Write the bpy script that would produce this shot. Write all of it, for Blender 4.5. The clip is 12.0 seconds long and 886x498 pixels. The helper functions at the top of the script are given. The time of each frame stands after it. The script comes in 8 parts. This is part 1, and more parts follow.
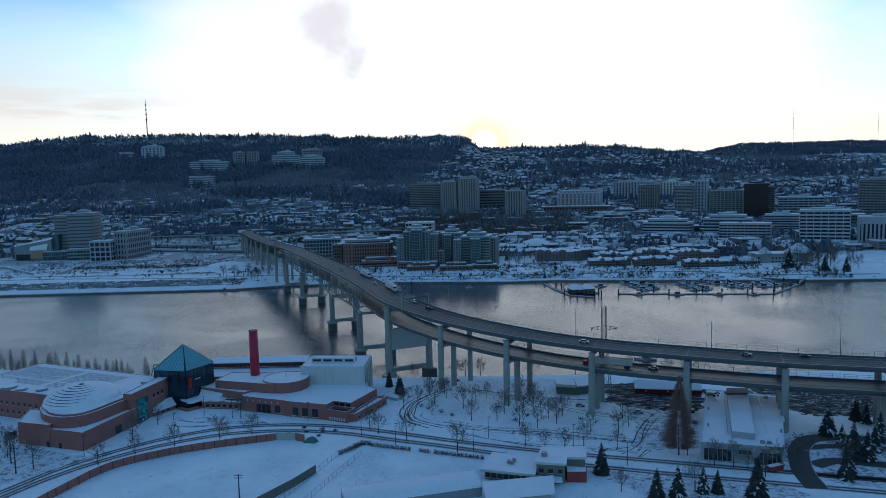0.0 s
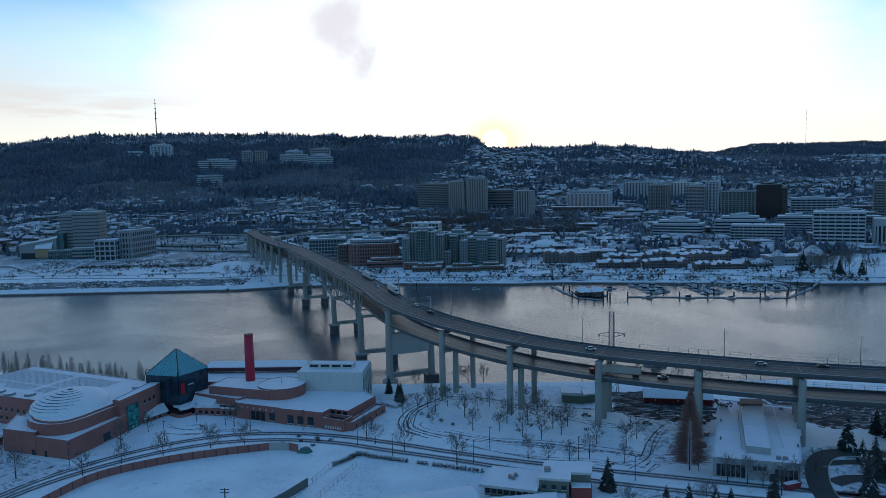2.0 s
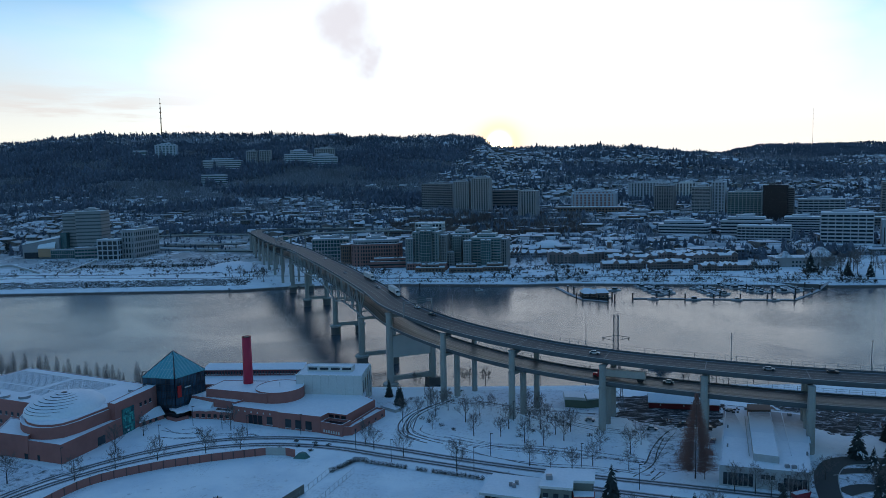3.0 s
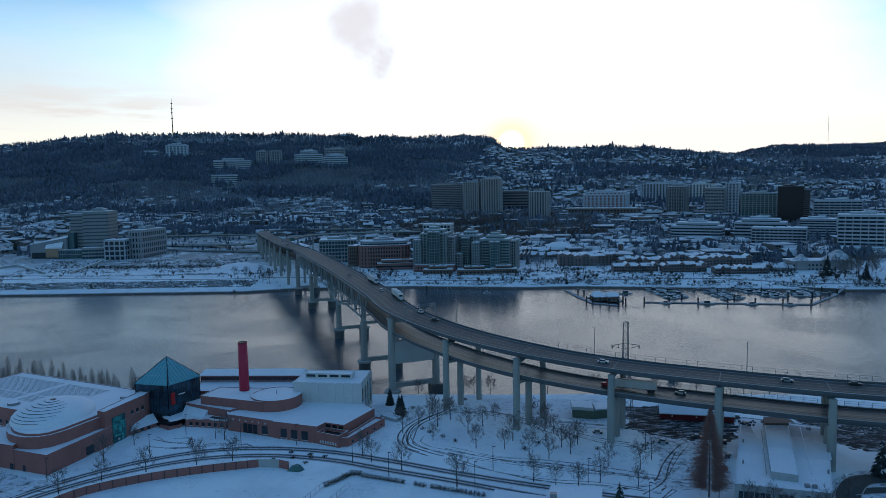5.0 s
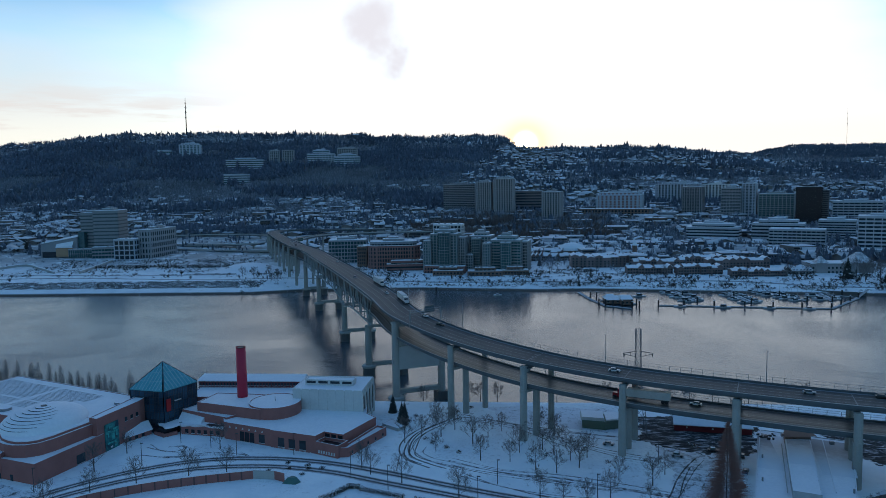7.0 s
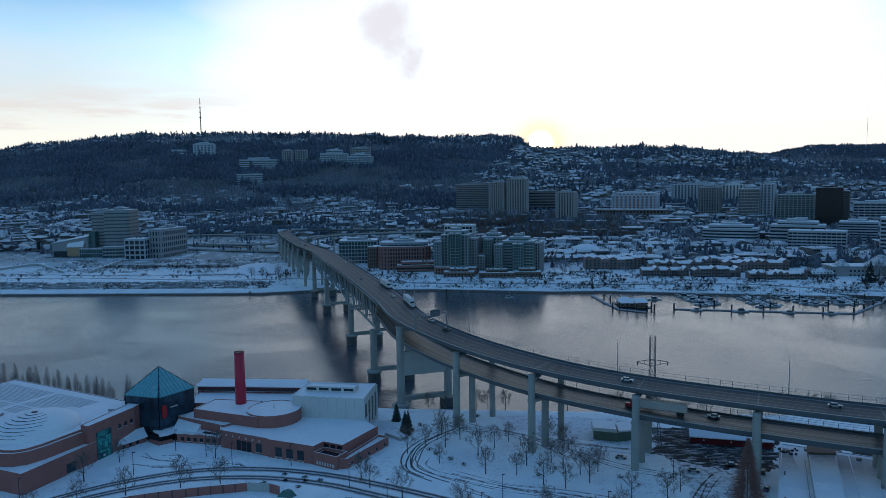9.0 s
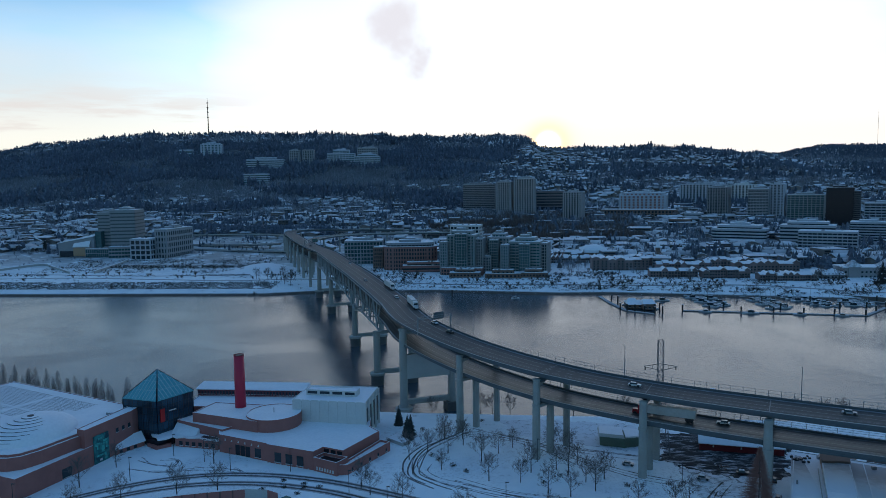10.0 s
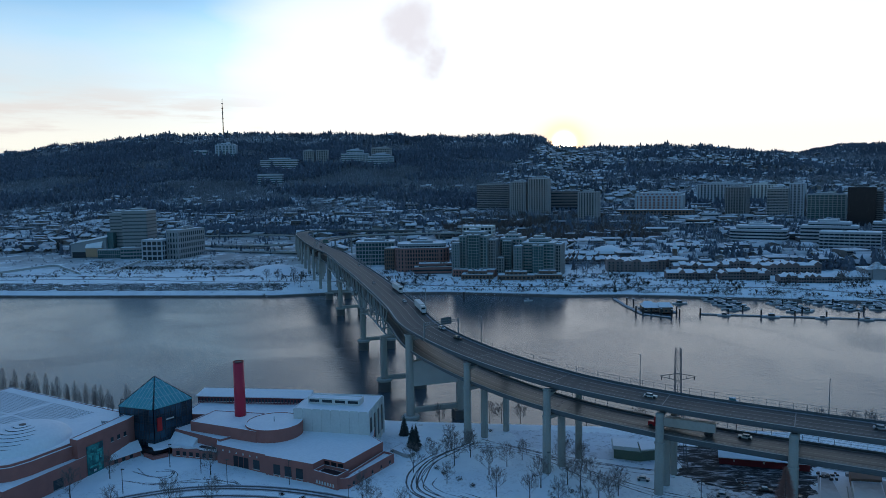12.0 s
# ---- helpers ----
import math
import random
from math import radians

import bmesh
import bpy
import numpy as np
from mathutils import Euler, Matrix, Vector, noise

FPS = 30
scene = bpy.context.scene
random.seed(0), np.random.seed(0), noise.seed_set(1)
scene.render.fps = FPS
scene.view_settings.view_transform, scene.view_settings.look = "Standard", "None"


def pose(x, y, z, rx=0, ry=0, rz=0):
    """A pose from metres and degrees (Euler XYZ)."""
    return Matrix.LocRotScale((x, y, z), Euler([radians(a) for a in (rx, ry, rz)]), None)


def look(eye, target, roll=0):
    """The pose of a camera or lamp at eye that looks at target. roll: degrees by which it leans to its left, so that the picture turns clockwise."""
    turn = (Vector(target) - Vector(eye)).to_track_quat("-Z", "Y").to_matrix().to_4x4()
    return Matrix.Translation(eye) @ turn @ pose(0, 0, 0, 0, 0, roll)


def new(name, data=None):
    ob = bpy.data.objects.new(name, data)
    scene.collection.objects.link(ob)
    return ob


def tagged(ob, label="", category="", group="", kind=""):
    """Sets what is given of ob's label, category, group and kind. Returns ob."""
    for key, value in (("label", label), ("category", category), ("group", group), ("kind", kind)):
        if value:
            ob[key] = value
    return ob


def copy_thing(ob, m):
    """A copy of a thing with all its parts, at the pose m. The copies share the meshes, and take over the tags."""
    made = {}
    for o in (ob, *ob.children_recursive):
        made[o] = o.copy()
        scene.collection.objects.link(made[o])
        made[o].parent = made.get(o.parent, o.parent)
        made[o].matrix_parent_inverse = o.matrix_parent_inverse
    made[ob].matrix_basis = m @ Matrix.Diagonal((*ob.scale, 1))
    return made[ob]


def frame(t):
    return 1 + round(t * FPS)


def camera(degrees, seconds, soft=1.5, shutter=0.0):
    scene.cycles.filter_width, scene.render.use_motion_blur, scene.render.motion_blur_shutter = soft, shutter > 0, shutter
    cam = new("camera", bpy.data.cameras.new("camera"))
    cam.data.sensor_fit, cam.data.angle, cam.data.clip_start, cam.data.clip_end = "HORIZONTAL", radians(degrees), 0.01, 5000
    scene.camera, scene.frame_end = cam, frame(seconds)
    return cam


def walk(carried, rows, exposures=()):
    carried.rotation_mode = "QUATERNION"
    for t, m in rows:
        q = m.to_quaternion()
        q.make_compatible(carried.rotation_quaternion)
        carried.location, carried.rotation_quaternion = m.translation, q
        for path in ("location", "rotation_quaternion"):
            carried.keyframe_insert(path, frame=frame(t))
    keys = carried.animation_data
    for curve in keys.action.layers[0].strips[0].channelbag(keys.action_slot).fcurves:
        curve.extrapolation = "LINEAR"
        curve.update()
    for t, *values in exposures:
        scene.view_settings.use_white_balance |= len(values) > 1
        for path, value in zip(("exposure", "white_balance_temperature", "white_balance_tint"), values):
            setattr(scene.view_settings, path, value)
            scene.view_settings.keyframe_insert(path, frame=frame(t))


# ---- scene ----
cam = camera(63.4, 12.0, soft=0.75)
PATH = [
    (0, (-0.171, 0.147, 109.36), (-0.204, 2.138, 109.17), -1.4),
    (0.5, (0.703, 3.287, 109.356), (0.663, 5.277, 109.165), -1.3),
    (1, (1.547, 6.373, 109.35), (1.5, 8.363, 109.16), -1.2),
    (1.5, (2.356, 9.405, 109.345), (2.304, 11.395, 109.154), -1.2),
    (2, (3.145, 12.399, 109.341), (3.086, 14.389, 109.151), -1.2),
    (2.5, (3.923, 15.397, 109.346), (3.857, 17.387, 109.155), -1.1),
    (3, (4.733, 18.415, 109.357), (4.66, 20.405, 109.167), -1.1),
    (5, (8.149, 30.74, 109.413), (8.044, 32.728, 109.225), -1.0),
    (5.5, (8.979, 33.817, 109.412), (8.865, 35.805, 109.225), -1.0),
    (6, (9.771, 36.86, 109.411), (9.648, 38.847, 109.223), -1.0),
    (6.5, (10.523, 39.871, 109.411), (10.39, 41.857, 109.224), -0.9),
    (7, (11.238, 42.929, 109.39), (11.095, 44.915, 109.202), -0.9),
    (9, (13.995, 55.375, 109.122), (13.812, 57.358, 108.935), -0.8),
    (9.5, (14.613, 58.456, 109.089), (14.42, 60.438, 108.901), -0.8),
    (10, (15.216, 61.514, 109.077), (15.012, 63.495, 108.89), -0.8),
    (10.5, (15.797, 64.589, 109.067), (15.583, 66.568, 108.88), -0.8),
    (11, (16.359, 67.675, 109.066), (16.133, 69.654, 108.879), -0.8),
    (11.5, (16.861, 70.729, 109.081), (16.625, 72.706, 108.895), -0.9),
    (12, (17.307, 73.732, 109.098), (17.061, 75.708, 108.912), -0.9),
]
walk(cam, [(t, look(eye, target, roll)) for t, eye, target, roll in PATH])

# ---- world and sun: the sun has just met the crest of the hills ----
SUN_ELEVATION, SUN_TURN = 2.85, 2.5
sun_way = Vector((math.sin(radians(SUN_TURN)) * math.cos(radians(SUN_ELEVATION)), math.cos(radians(SUN_TURN)) * math.cos(radians(SUN_ELEVATION)), math.sin(radians(SUN_ELEVATION))))


class Nodes:
    """Short hand for node trees."""

    def __init__(self, tree):
        self.tree = tree
        tree.nodes.clear()

    def add(self, kind, **inputs):
        node = self.tree.nodes.new(kind)
        for key, value in inputs.items():
            slot = node.inputs[int(key[1:])] if key[0] == "i" and key[1:].isdigit() else node.inputs[key.replace("_", " ")]
            if isinstance(value, bpy.types.NodeSocket):
                self.tree.links.new(value, slot)
            else:
                slot.default_value = value
        return node

    def math(self, op, a, b=0.0, c=0.0, clamp=False):
        node = self.add("ShaderNodeMath", i0=a, i1=b, i2=c)
        node.operation, node.use_clamp = op, clamp
        return node.outputs[0]

    def mix(self, fac, a, b, blend="MIX"):
        node = self.tree.nodes.new("ShaderNodeMix")
        node.data_type, node.blend_type = "RGBA", blend
        for slot, value in ((node.inputs[0], fac), (node.inputs[6], a), (node.inputs[7], b)):
            if isinstance(value, bpy.types.NodeSocket):
                self.tree.links.new(value, slot)
            else:
                slot.default_value = value if slot == node.inputs[0] else (*value[:3], 1)
        return node.outputs[2]

    def noise(self, scale, detail=4.0, rough=0.55, vector=None, distortion=0.0):
        node = self.add("ShaderNodeTexNoise", Scale=scale, Detail=detail, Roughness=rough, Distortion=distortion)
        if vector is not None:
            self.tree.links.new(vector, node.inputs["Vector"])
        return node.outputs[0]

    def ramp(self, fac, low, high):
        node = self.add("ShaderNodeMapRange", i0=fac, i1=low, i2=high)
        node.interpolation_type = "SMOOTHSTEP"
        return node.outputs[0]

    def mapped(self, vector, scale):
        node = self.add("ShaderNodeMapping", Vector=vector, Scale=scale)
        return node.outputs[0]


world = bpy.data.worlds.new("dusk_sky")
scene.world = world
world.use_nodes = True
n = Nodes(world.node_tree)
sky = n.add("ShaderNodeTexSky")
sky.sky_type, sky.sun_disc = "NISHITA", False
sky.sun_elevation, sky.sun_rotation = radians(SUN_ELEVATION), radians(SUN_TURN)
sky.air_density, sky.dust_density, sky.ozone_density = 1.0, 0.6, 2.5
way = n.add("ShaderNodeTexCoord").outputs["Generated"]


def toward(vec):
    node = n.add("ShaderNodeVectorMath", i0=way, i1=tuple(vec))
    node.operation = "DOT_PRODUCT"
    return node.outputs["Value"]


split = n.add("ShaderNodeSeparateXYZ", i0=way)
height = split.outputs["Z"]
facing = toward(sun_way)
# bright thin cloud over the western sky, thinning upwards and to the south
cloud_noise = n.noise(2.2, 5, 0.55, n.mapped(way, (1.0, 1.0, 4.0)))
west = n.ramp(facing, 0.80, 0.985)
veil = n.math("ADD", n.math("MULTIPLY", west, 1.25), n.math("MULTIPLY", cloud_noise, 0.9))
veil = n.math("MULTIPLY", n.ramp(veil, 0.62, 1.35), n.ramp(height, 0.70, 0.28))
low = n.math("ADD", height, n.math("MULTIPLY", n.math("SUBTRACT", cloud_noise, 0.5), 0.16))
low = n.math("MULTIPLY", n.math("MULTIPLY", n.ramp(low, 0.30, 0.07), n.ramp(facing, 0.1, 0.7)), 0.92)
veil = n.math("MAXIMUM", veil, low)
core = n.math("POWER", n.math("MAXIMUM", facing, 0.0), 3000.0)
disc = n.math("POWER", n.math("MAXIMUM", facing, 0.0), 20000.0)
base = n.mix(1.0, sky.outputs[0], (0.215, 0.415, 0.565), "MULTIPLY")
cloud_tone = n.mix(n.ramp(facing, 0.94, 0.80), (1.02, 1.09, 1.17), (0.81, 0.825, 0.845))
cloud_tone = n.mix(n.math("MULTIPLY", n.ramp(height, 0.19, 0.34), n.ramp(facing, 0.97, 0.92)), cloud_tone, (0.62, 0.88, 1.10))
# warm cream tint low over the hills
cloud_tone = n.mix(n.math("MULTIPLY", n.ramp(height, 0.125, 0.05), 0.85), cloud_tone, (1.08, 1.02, 0.93))
# unseen eastern sky, filled pale blue to light the walls that face it
base = n.mix(n.math("MULTIPLY", n.ramp(facing, 0.3, -0.5), 0.75), base, (0.10, 0.235, 0.39))
total = n.mix(veil, base, cloud_tone)
# darker cloud undersides higher up, above view, added to mottle the water
under = n.math("MULTIPLY", n.ramp(n.noise(3.4, 6, 0.6, n.mapped(way, (1.0, 1.0, 2.2))), 0.42, 0.66), n.math("MULTIPLY", n.ramp(height, 0.25, 0.36), n.ramp(facing, 0.95, 0.84)))
total = n.mix(n.math("MULTIPLY", under, 0.8), total, (0.24, 0.35, 0.48))
# the clear zenith is bluer than the sky round it
total = n.mix(n.ramp(height, 0.35, 0.85), total, n.mix(1.0, total, (0.66, 0.96, 1.17), "MULTIPLY"))
# thicker grey-blue cloud north and south of the bright west, added to dim water
side = n.math("MULTIPLY", n.ramp(height, 0.17, 0.30), n.math("MULTIPLY", n.ramp(facing, 0.935, 0.85), n.ramp(facing, 0.30, 0.60)))
total = n.mix(n.math("MULTIPLY", side, 0.7), total, (0.20, 0.25, 0.33))
total = n.mix(n.math("MULTIPLY", core, 0.95), total, (1.6, 0.90, 0.30))
# grey cloud banks low over the hills and one small cloud higher up
bank_noise = n.noise(5.0, 6, 0.6, n.mapped(way, (1.0, 1.0, 9.0)))
bank = n.math("MULTIPLY", n.ramp(bank_noise, 0.44, 0.62), n.math("MULTIPLY", n.ramp(height, 0.15, 0.085), n.ramp(facing, 0.955, 0.88)))
bank = n.math("MULTIPLY", bank, n.ramp(split.outputs["X"], 0.22, -0.05))
total = n.mix(n.math("MULTIPLY", bank, 0.7), total, (0.80, 0.73, 0.70))
ragged = n.math("MULTIPLY", n.math("SUBTRACT", n.noise(20.0, 3, 0.55, way), 0.5), 0.0017)
puff = 0.0
for toward_x, toward_y, toward_z, close in ((-0.1590, 0.9664, 0.2045, 0.99905), (-0.1473, 0.9714, 0.1860, 0.99925), (-0.1366, 0.9760, 0.1696, 0.99955)):
    lump = n.ramp(n.math("ADD", toward(Vector((toward_x, toward_y, toward_z)).normalized()), ragged), close, 1.0)
    puff = n.math("MAXIMUM", puff, lump)
total = n.mix(n.math("MULTIPLY", puff, 0.62), total, (0.72, 0.66, 0.71))
spot = n.mix(1.0, (14.0, 11.5, 7.5), disc, "MULTIPLY")
total = n.mix(1.0, total, spot, "ADD")
back = n.add("ShaderNodeBackground", Color=total, Strength=1.0)
n.tree.links.new(back.outputs[0], n.add("ShaderNodeOutputWorld").inputs[0])

sun = new("sun", bpy.data.lights.new("sun", "SUN"))
sun.data.energy, sun.data.angle, sun.data.color = 2.0, radians(0.5), (1.0, 0.78, 0.52)
sun.matrix_world = look(sun_way * 100, (0, 0, 0))


# ---- materials ----
def surface(name, colour, rough=0.7, other=None, scale=1.0, bump=0.0, metal=0.0, fine=12.0, amount=0.5, island=0.0, each=0.0, coords="Object", stretch=(1, 1, 1)):
    """A surface whose colour drifts to another one in blotches and grain; scale in features a metre."""
    m = bpy.data.materials.new(name)
    m.use_nodes = True
    k = Nodes(m.node_tree)
    where = k.mapped(k.add("ShaderNodeTexCoord").outputs[coords], stretch)
    other = other or tuple(c * 0.72 for c in colour)
    broad = k.ramp(k.noise(scale, 5, 0.6, where), 0.35, 0.68)
    grain = k.noise(scale * fine, 3, 0.6, where)
    col = k.mix(k.math("MULTIPLY", broad, amount), colour, other)
    col = k.mix(0.35, col, k.mix(grain, tuple(c * 0.55 for c in colour), tuple(min(1, c * 1.35) for c in colour)))
    if island:
        col = k.mix(1.0, col, k.math("ADD", 1.0 - island, k.math("MULTIPLY", k.add("ShaderNodeNewGeometry").outputs["Random Per Island"], island * 1.4)), "MULTIPLY")
    if each:
        col = k.mix(1.0, col, k.math("ADD", 1.0 - each, k.math("MULTIPLY", k.add("ShaderNodeObjectInfo").outputs["Random"], each * 1.6)), "MULTIPLY")
    rgh = k.math("ADD", rough - 0.08, k.math("MULTIPLY", grain, 0.16), clamp=True)
    shader = k.add("ShaderNodeBsdfPrincipled", Base_Color=col, Roughness=rgh, Metallic=metal)
    if bump:
        k.tree.links.new(k.add("ShaderNodeBump", Strength=0.6, Distance=bump, Height=grain).outputs[0], shader.inputs["Normal"])
    k.tree.links.new(shader.outputs[0], k.add("ShaderNodeOutputMaterial").inputs[0])
    return m


def glassy(name, colour, rough=0.08, metal=0.0, each=0.0):
    m = bpy.data.materials.new(name)
    m.use_nodes = True
    k = Nodes(m.node_tree)
    where = k.add("ShaderNodeTexCoord").outputs["Object"]
    col = k.mix(k.noise(0.4, 3, 0.5, where), tuple(c * 0.5 for c in colour), colour)
    if each:
        col = k.mix(1.0, col, k.math("ADD", 1.0 - each, k.math("MULTIPLY", k.add("ShaderNodeObjectInfo").outputs["Random"], each * 1.6)), "MULTIPLY")
    shader = k.add("ShaderNodeBsdfPrincipled", Base_Color=col, Roughness=rough, Metallic=metal)
    k.tree.links.new(shader.outputs[0], k.add("ShaderNodeOutputMaterial").inputs[0])
    return m


SNOW = surface("snow", (0.87, 0.89, 0.92), 0.65, (0.78, 0.82, 0.87), 0.08, 0.05, fine=9)
ROOF_SNOW = surface("roof_snow", (0.86, 0.88, 0.91), 0.7, (0.74, 0.78, 0.83), 0.15, 0.03, fine=7)
TOWN_SNOW = surface("patchy_roof_snow", (0.75, 0.775, 0.82), 0.7, (0.42, 0.44, 0.48), 0.07, island=0.45, amount=0.75)
CONCRETE = surface("concrete", (0.36, 0.36, 0.33), 0.85, (0.235, 0.24, 0.222), 0.12, 0.01, fine=14)
PALE_CONCRETE = surface("pale_concrete", (0.44, 0.44, 0.42), 0.85, (0.33, 0.33, 0.31), 0.2, 0.01)
PARAPET = surface("dark_concrete", (0.105, 0.12, 0.128), 0.85, (0.07, 0.08, 0.086), 0.15, 0.01)
WET_CONCRETE = surface("water_stained_concrete", (0.13, 0.125, 0.12), 0.6, (0.07, 0.07, 0.07), 0.2, 0.02)
GIRDER = surface("painted_girder_steel", (0.11, 0.135, 0.145), 0.55, (0.075, 0.095, 0.102), 0.1, 0.004)
TRUSS_PAINT = surface("green_grey_truss_paint", (0.34, 0.375, 0.37), 0.5, (0.24, 0.265, 0.26), 0.2)
ASPHALT = surface("asphalt", (0.060, 0.058, 0.056), 0.9, (0.08, 0.092, 0.088), 0.05, 0.004, fine=30)
DECK = surface("worn_bridge_deck", (0.074, 0.066, 0.060), 0.72, (0.055, 0.052, 0.05), 0.06, 0.004, fine=20)
LINE = surface("road_paint", (0.36, 0.36, 0.34), 0.6, None, 0.6)
STEEL = surface("galvanised_steel", (0.30, 0.31, 0.32), 0.45, None, 0.5, metal=0.6)
DARK_STEEL = surface("dark_steel", (0.05, 0.055, 0.06), 0.5, None, 0.5, metal=0.4)
TERRACOTTA = surface("terracotta_brick", (0.385, 0.150, 0.126), 0.85, (0.285, 0.11, 0.092), 0.22, 0.01, fine=18, amount=0.7)
RED = surface("red_stack_paint", (0.52, 0.020, 0.055), 0.5, (0.42, 0.02, 0.05), 0.2)
TEAL = surface("teal_roof_glass", (0.07, 0.34, 0.38), 0.3, (0.22, 0.46, 0.50), 0.5)
GLASS = glassy("dark_glass", (0.035, 0.05, 0.06))
ATRIUM_GLASS = glassy("blue_atrium_glass", (0.03, 0.085, 0.135), 0.06, 0.0, 0.6)
GREEN_GLASS = glassy("green_tinted_glass", (0.06, 0.14, 0.145), 0.12, 0.0, 0.3)
WHITE = surface("white_panel", (0.62, 0.62, 0.60), 0.6, (0.52, 0.52, 0.50), 0.1)
# far panels: OFFICE drawn to blue, BEIGE and DUSK greyed, for distance haze
OFFICE = surface("pale_office_panel", (0.43, 0.455, 0.49), 0.7, (0.36, 0.375, 0.40), 0.05)
SAGE = surface("sage_grey_panel", (0.255, 0.275, 0.275), 0.6, (0.205, 0.22, 0.225), 0.05)
LOUVRE = surface("shaded_louvre_strip", (0.075, 0.092, 0.098), 0.4, (0.05, 0.065, 0.07), 0.2)
DUSK = surface("dull_brown_render", (0.185, 0.174, 0.172), 0.85, (0.14, 0.132, 0.13), 0.06)
TAUPE = surface("taupe_render", (0.27, 0.266, 0.268), 0.8, (0.205, 0.20, 0.203), 0.05, each=0.2)
BEIGE = surface("beige_concrete_panel", (0.345, 0.338, 0.335), 0.8, (0.27, 0.265, 0.262), 0.05)
GREEN_GREY = surface("green_grey_panel", (0.29, 0.318, 0.31), 0.7, (0.22, 0.245, 0.24), 0.05)
GREY = surface("grey_panel", (0.30, 0.31, 0.32), 0.7, (0.23, 0.24, 0.25), 0.05)
BRICK = surface("red_brick", (0.31, 0.155, 0.13), 0.85, (0.23, 0.12, 0.10), 0.06, fine=30)
BROWN = surface("brown_brick", (0.20, 0.13, 0.10), 0.85, (0.15, 0.10, 0.08), 0.06, fine=30)
BLACK_GLASS = glassy("black_curtain_glass", (0.012, 0.013, 0.020), 0.35)
PINE = surface("dark_conifer_needles", (0.034, 0.045, 0.042), 0.9, (0.075, 0.088, 0.088), 0.4, island=0.5)
BARK = surface("bare_twigs", (0.088, 0.072, 0.064), 0.9, (0.06, 0.05, 0.044), 0.5, island=0.4)
SOIL = surface("bare_soil", (0.20, 0.115, 0.09), 0.95, (0.13, 0.08, 0.062), 0.2, 0.05)
HOUSE_WALL = surface("house_walls", (0.20, 0.17, 0.15), 0.85, (0.26, 0.25, 0.24), 0.02, island=0.7)


# ---- shapes ----
class Shape:
    """Vertices and faces of one mesh."""

    def __init__(self):
        self.v, self.f, self.m = [], [], []

    def add(self, verts, faces, slot=0):
        o = len(self.v)
        self.v += [tuple(p) for p in verts]
        self.f += [tuple(o + i for i in f) for f in faces]
        self.m += [slot] * len(faces)
        return self

    def box(self, a, b, slot=0, turn=None, top=None):
        (x0, y0, z0), (x1, y1, z1) = a, b
        v = [Vector(p) for p in ((x0, y0, z0), (x1, y0, z0), (x1, y1, z0), (x0, y1, z0), (x0, y0, z1), (x1, y0, z1), (x1, y1, z1), (x0, y1, z1))]
        if turn is not None:
            v = [turn @ p for p in v]
        self.add(v, [(0, 3, 2, 1), (0, 1, 5, 4), (1, 2, 6, 5), (2, 3, 7, 6), (3, 0, 4, 7)], slot)
        return self.add(v, [(4, 5, 6, 7)], slot if top is None else top)

    def prism(self, poly, z0, z1, slot=0, top=None, shrink=1.0):
        k = len(poly)
        cx, cy = sum(p[0] for p in poly) / k, sum(p[1] for p in poly) / k
        v = [(x, y, z0) for x, y in poly] + [(cx + (x - cx) * shrink, cy + (y - cy) * shrink, z1) for x, y in poly]
        self.add(v, [(i, (i + 1) % k, k + (i + 1) % k, k + i) for i in range(k)] + [tuple(range(k - 1, -1, -1))], slot)
        return self.add(v, [tuple(range(k, 2 * k))], slot if top is None else top)

    def tube(self, p, q, r0, r1=None, k=8, slot=0, caps=True):
        p, q = Vector(p), Vector(q)
        r1 = r0 if r1 is None else r1
        side = (q - p).normalized().orthogonal()
        other = (q - p).normalized().cross(side)
        ring = [side * math.cos(2 * math.pi * i / k) + other * math.sin(2 * math.pi * i / k) for i in range(k)]
        v = [p + d * r0 for d in ring] + [q + d * r1 for d in ring]
        f = [(i, (i + 1) % k, k + (i + 1) % k, k + i) for i in range(k)]
        return self.add(v, f + ([tuple(range(k - 1, -1, -1)), tuple(range(k, 2 * k))] if caps else []), slot)

    def beam(self, p, q, w, h=None, slot=0):
        """A square bar from p to q, upright in section."""
        p, q = Vector(p), Vector(q)
        h = w if h is None else h
        way = (q - p).normalized()
        side = way.cross(Vector((0, 0, 1)))
        side = (side if side.length > 0.01 else Vector((1, 0, 0))).normalized() * w / 2
        up = side.normalized().cross(way) * h / 2
        v = [e + s for e in (p, q) for s in (-side - up, side - up, side + up, -side + up)]
        return self.add(v, [(3, 2, 1, 0), (4, 5, 6, 7), (0, 1, 5, 4), (1, 2, 6, 5), (2, 3, 7, 6), (3, 0, 4, 7)], slot)

    def sweep(self, line, section, slot=0, closed=True):
        """A closed section (to the right, up) carried along a line of points."""
        k = len(section)
        v = []
        for i, p in enumerate(line):
            a, b = Vector(line[max(0, i - 1)]), Vector(line[min(len(line) - 1, i + 1)])
            way = Vector((b.x - a.x, b.y - a.y, 0)).normalized()
            side = Vector((way.y, -way.x, 0))
            v += [Vector(p) + side * u + Vector((0, 0, w)) for u, w in section]
        f = [(r * k + i, r * k + (i + 1) % k, (r + 1) * k + (i + 1) % k, (r + 1) * k + i) for r in range(len(line) - 1) for i in range(k if closed else k - 1)]
        if closed:
            f += [tuple(range(k - 1, -1, -1)), tuple((len(line) - 1) * k + i for i in range(k))]
        return self.add(v, f, slot)

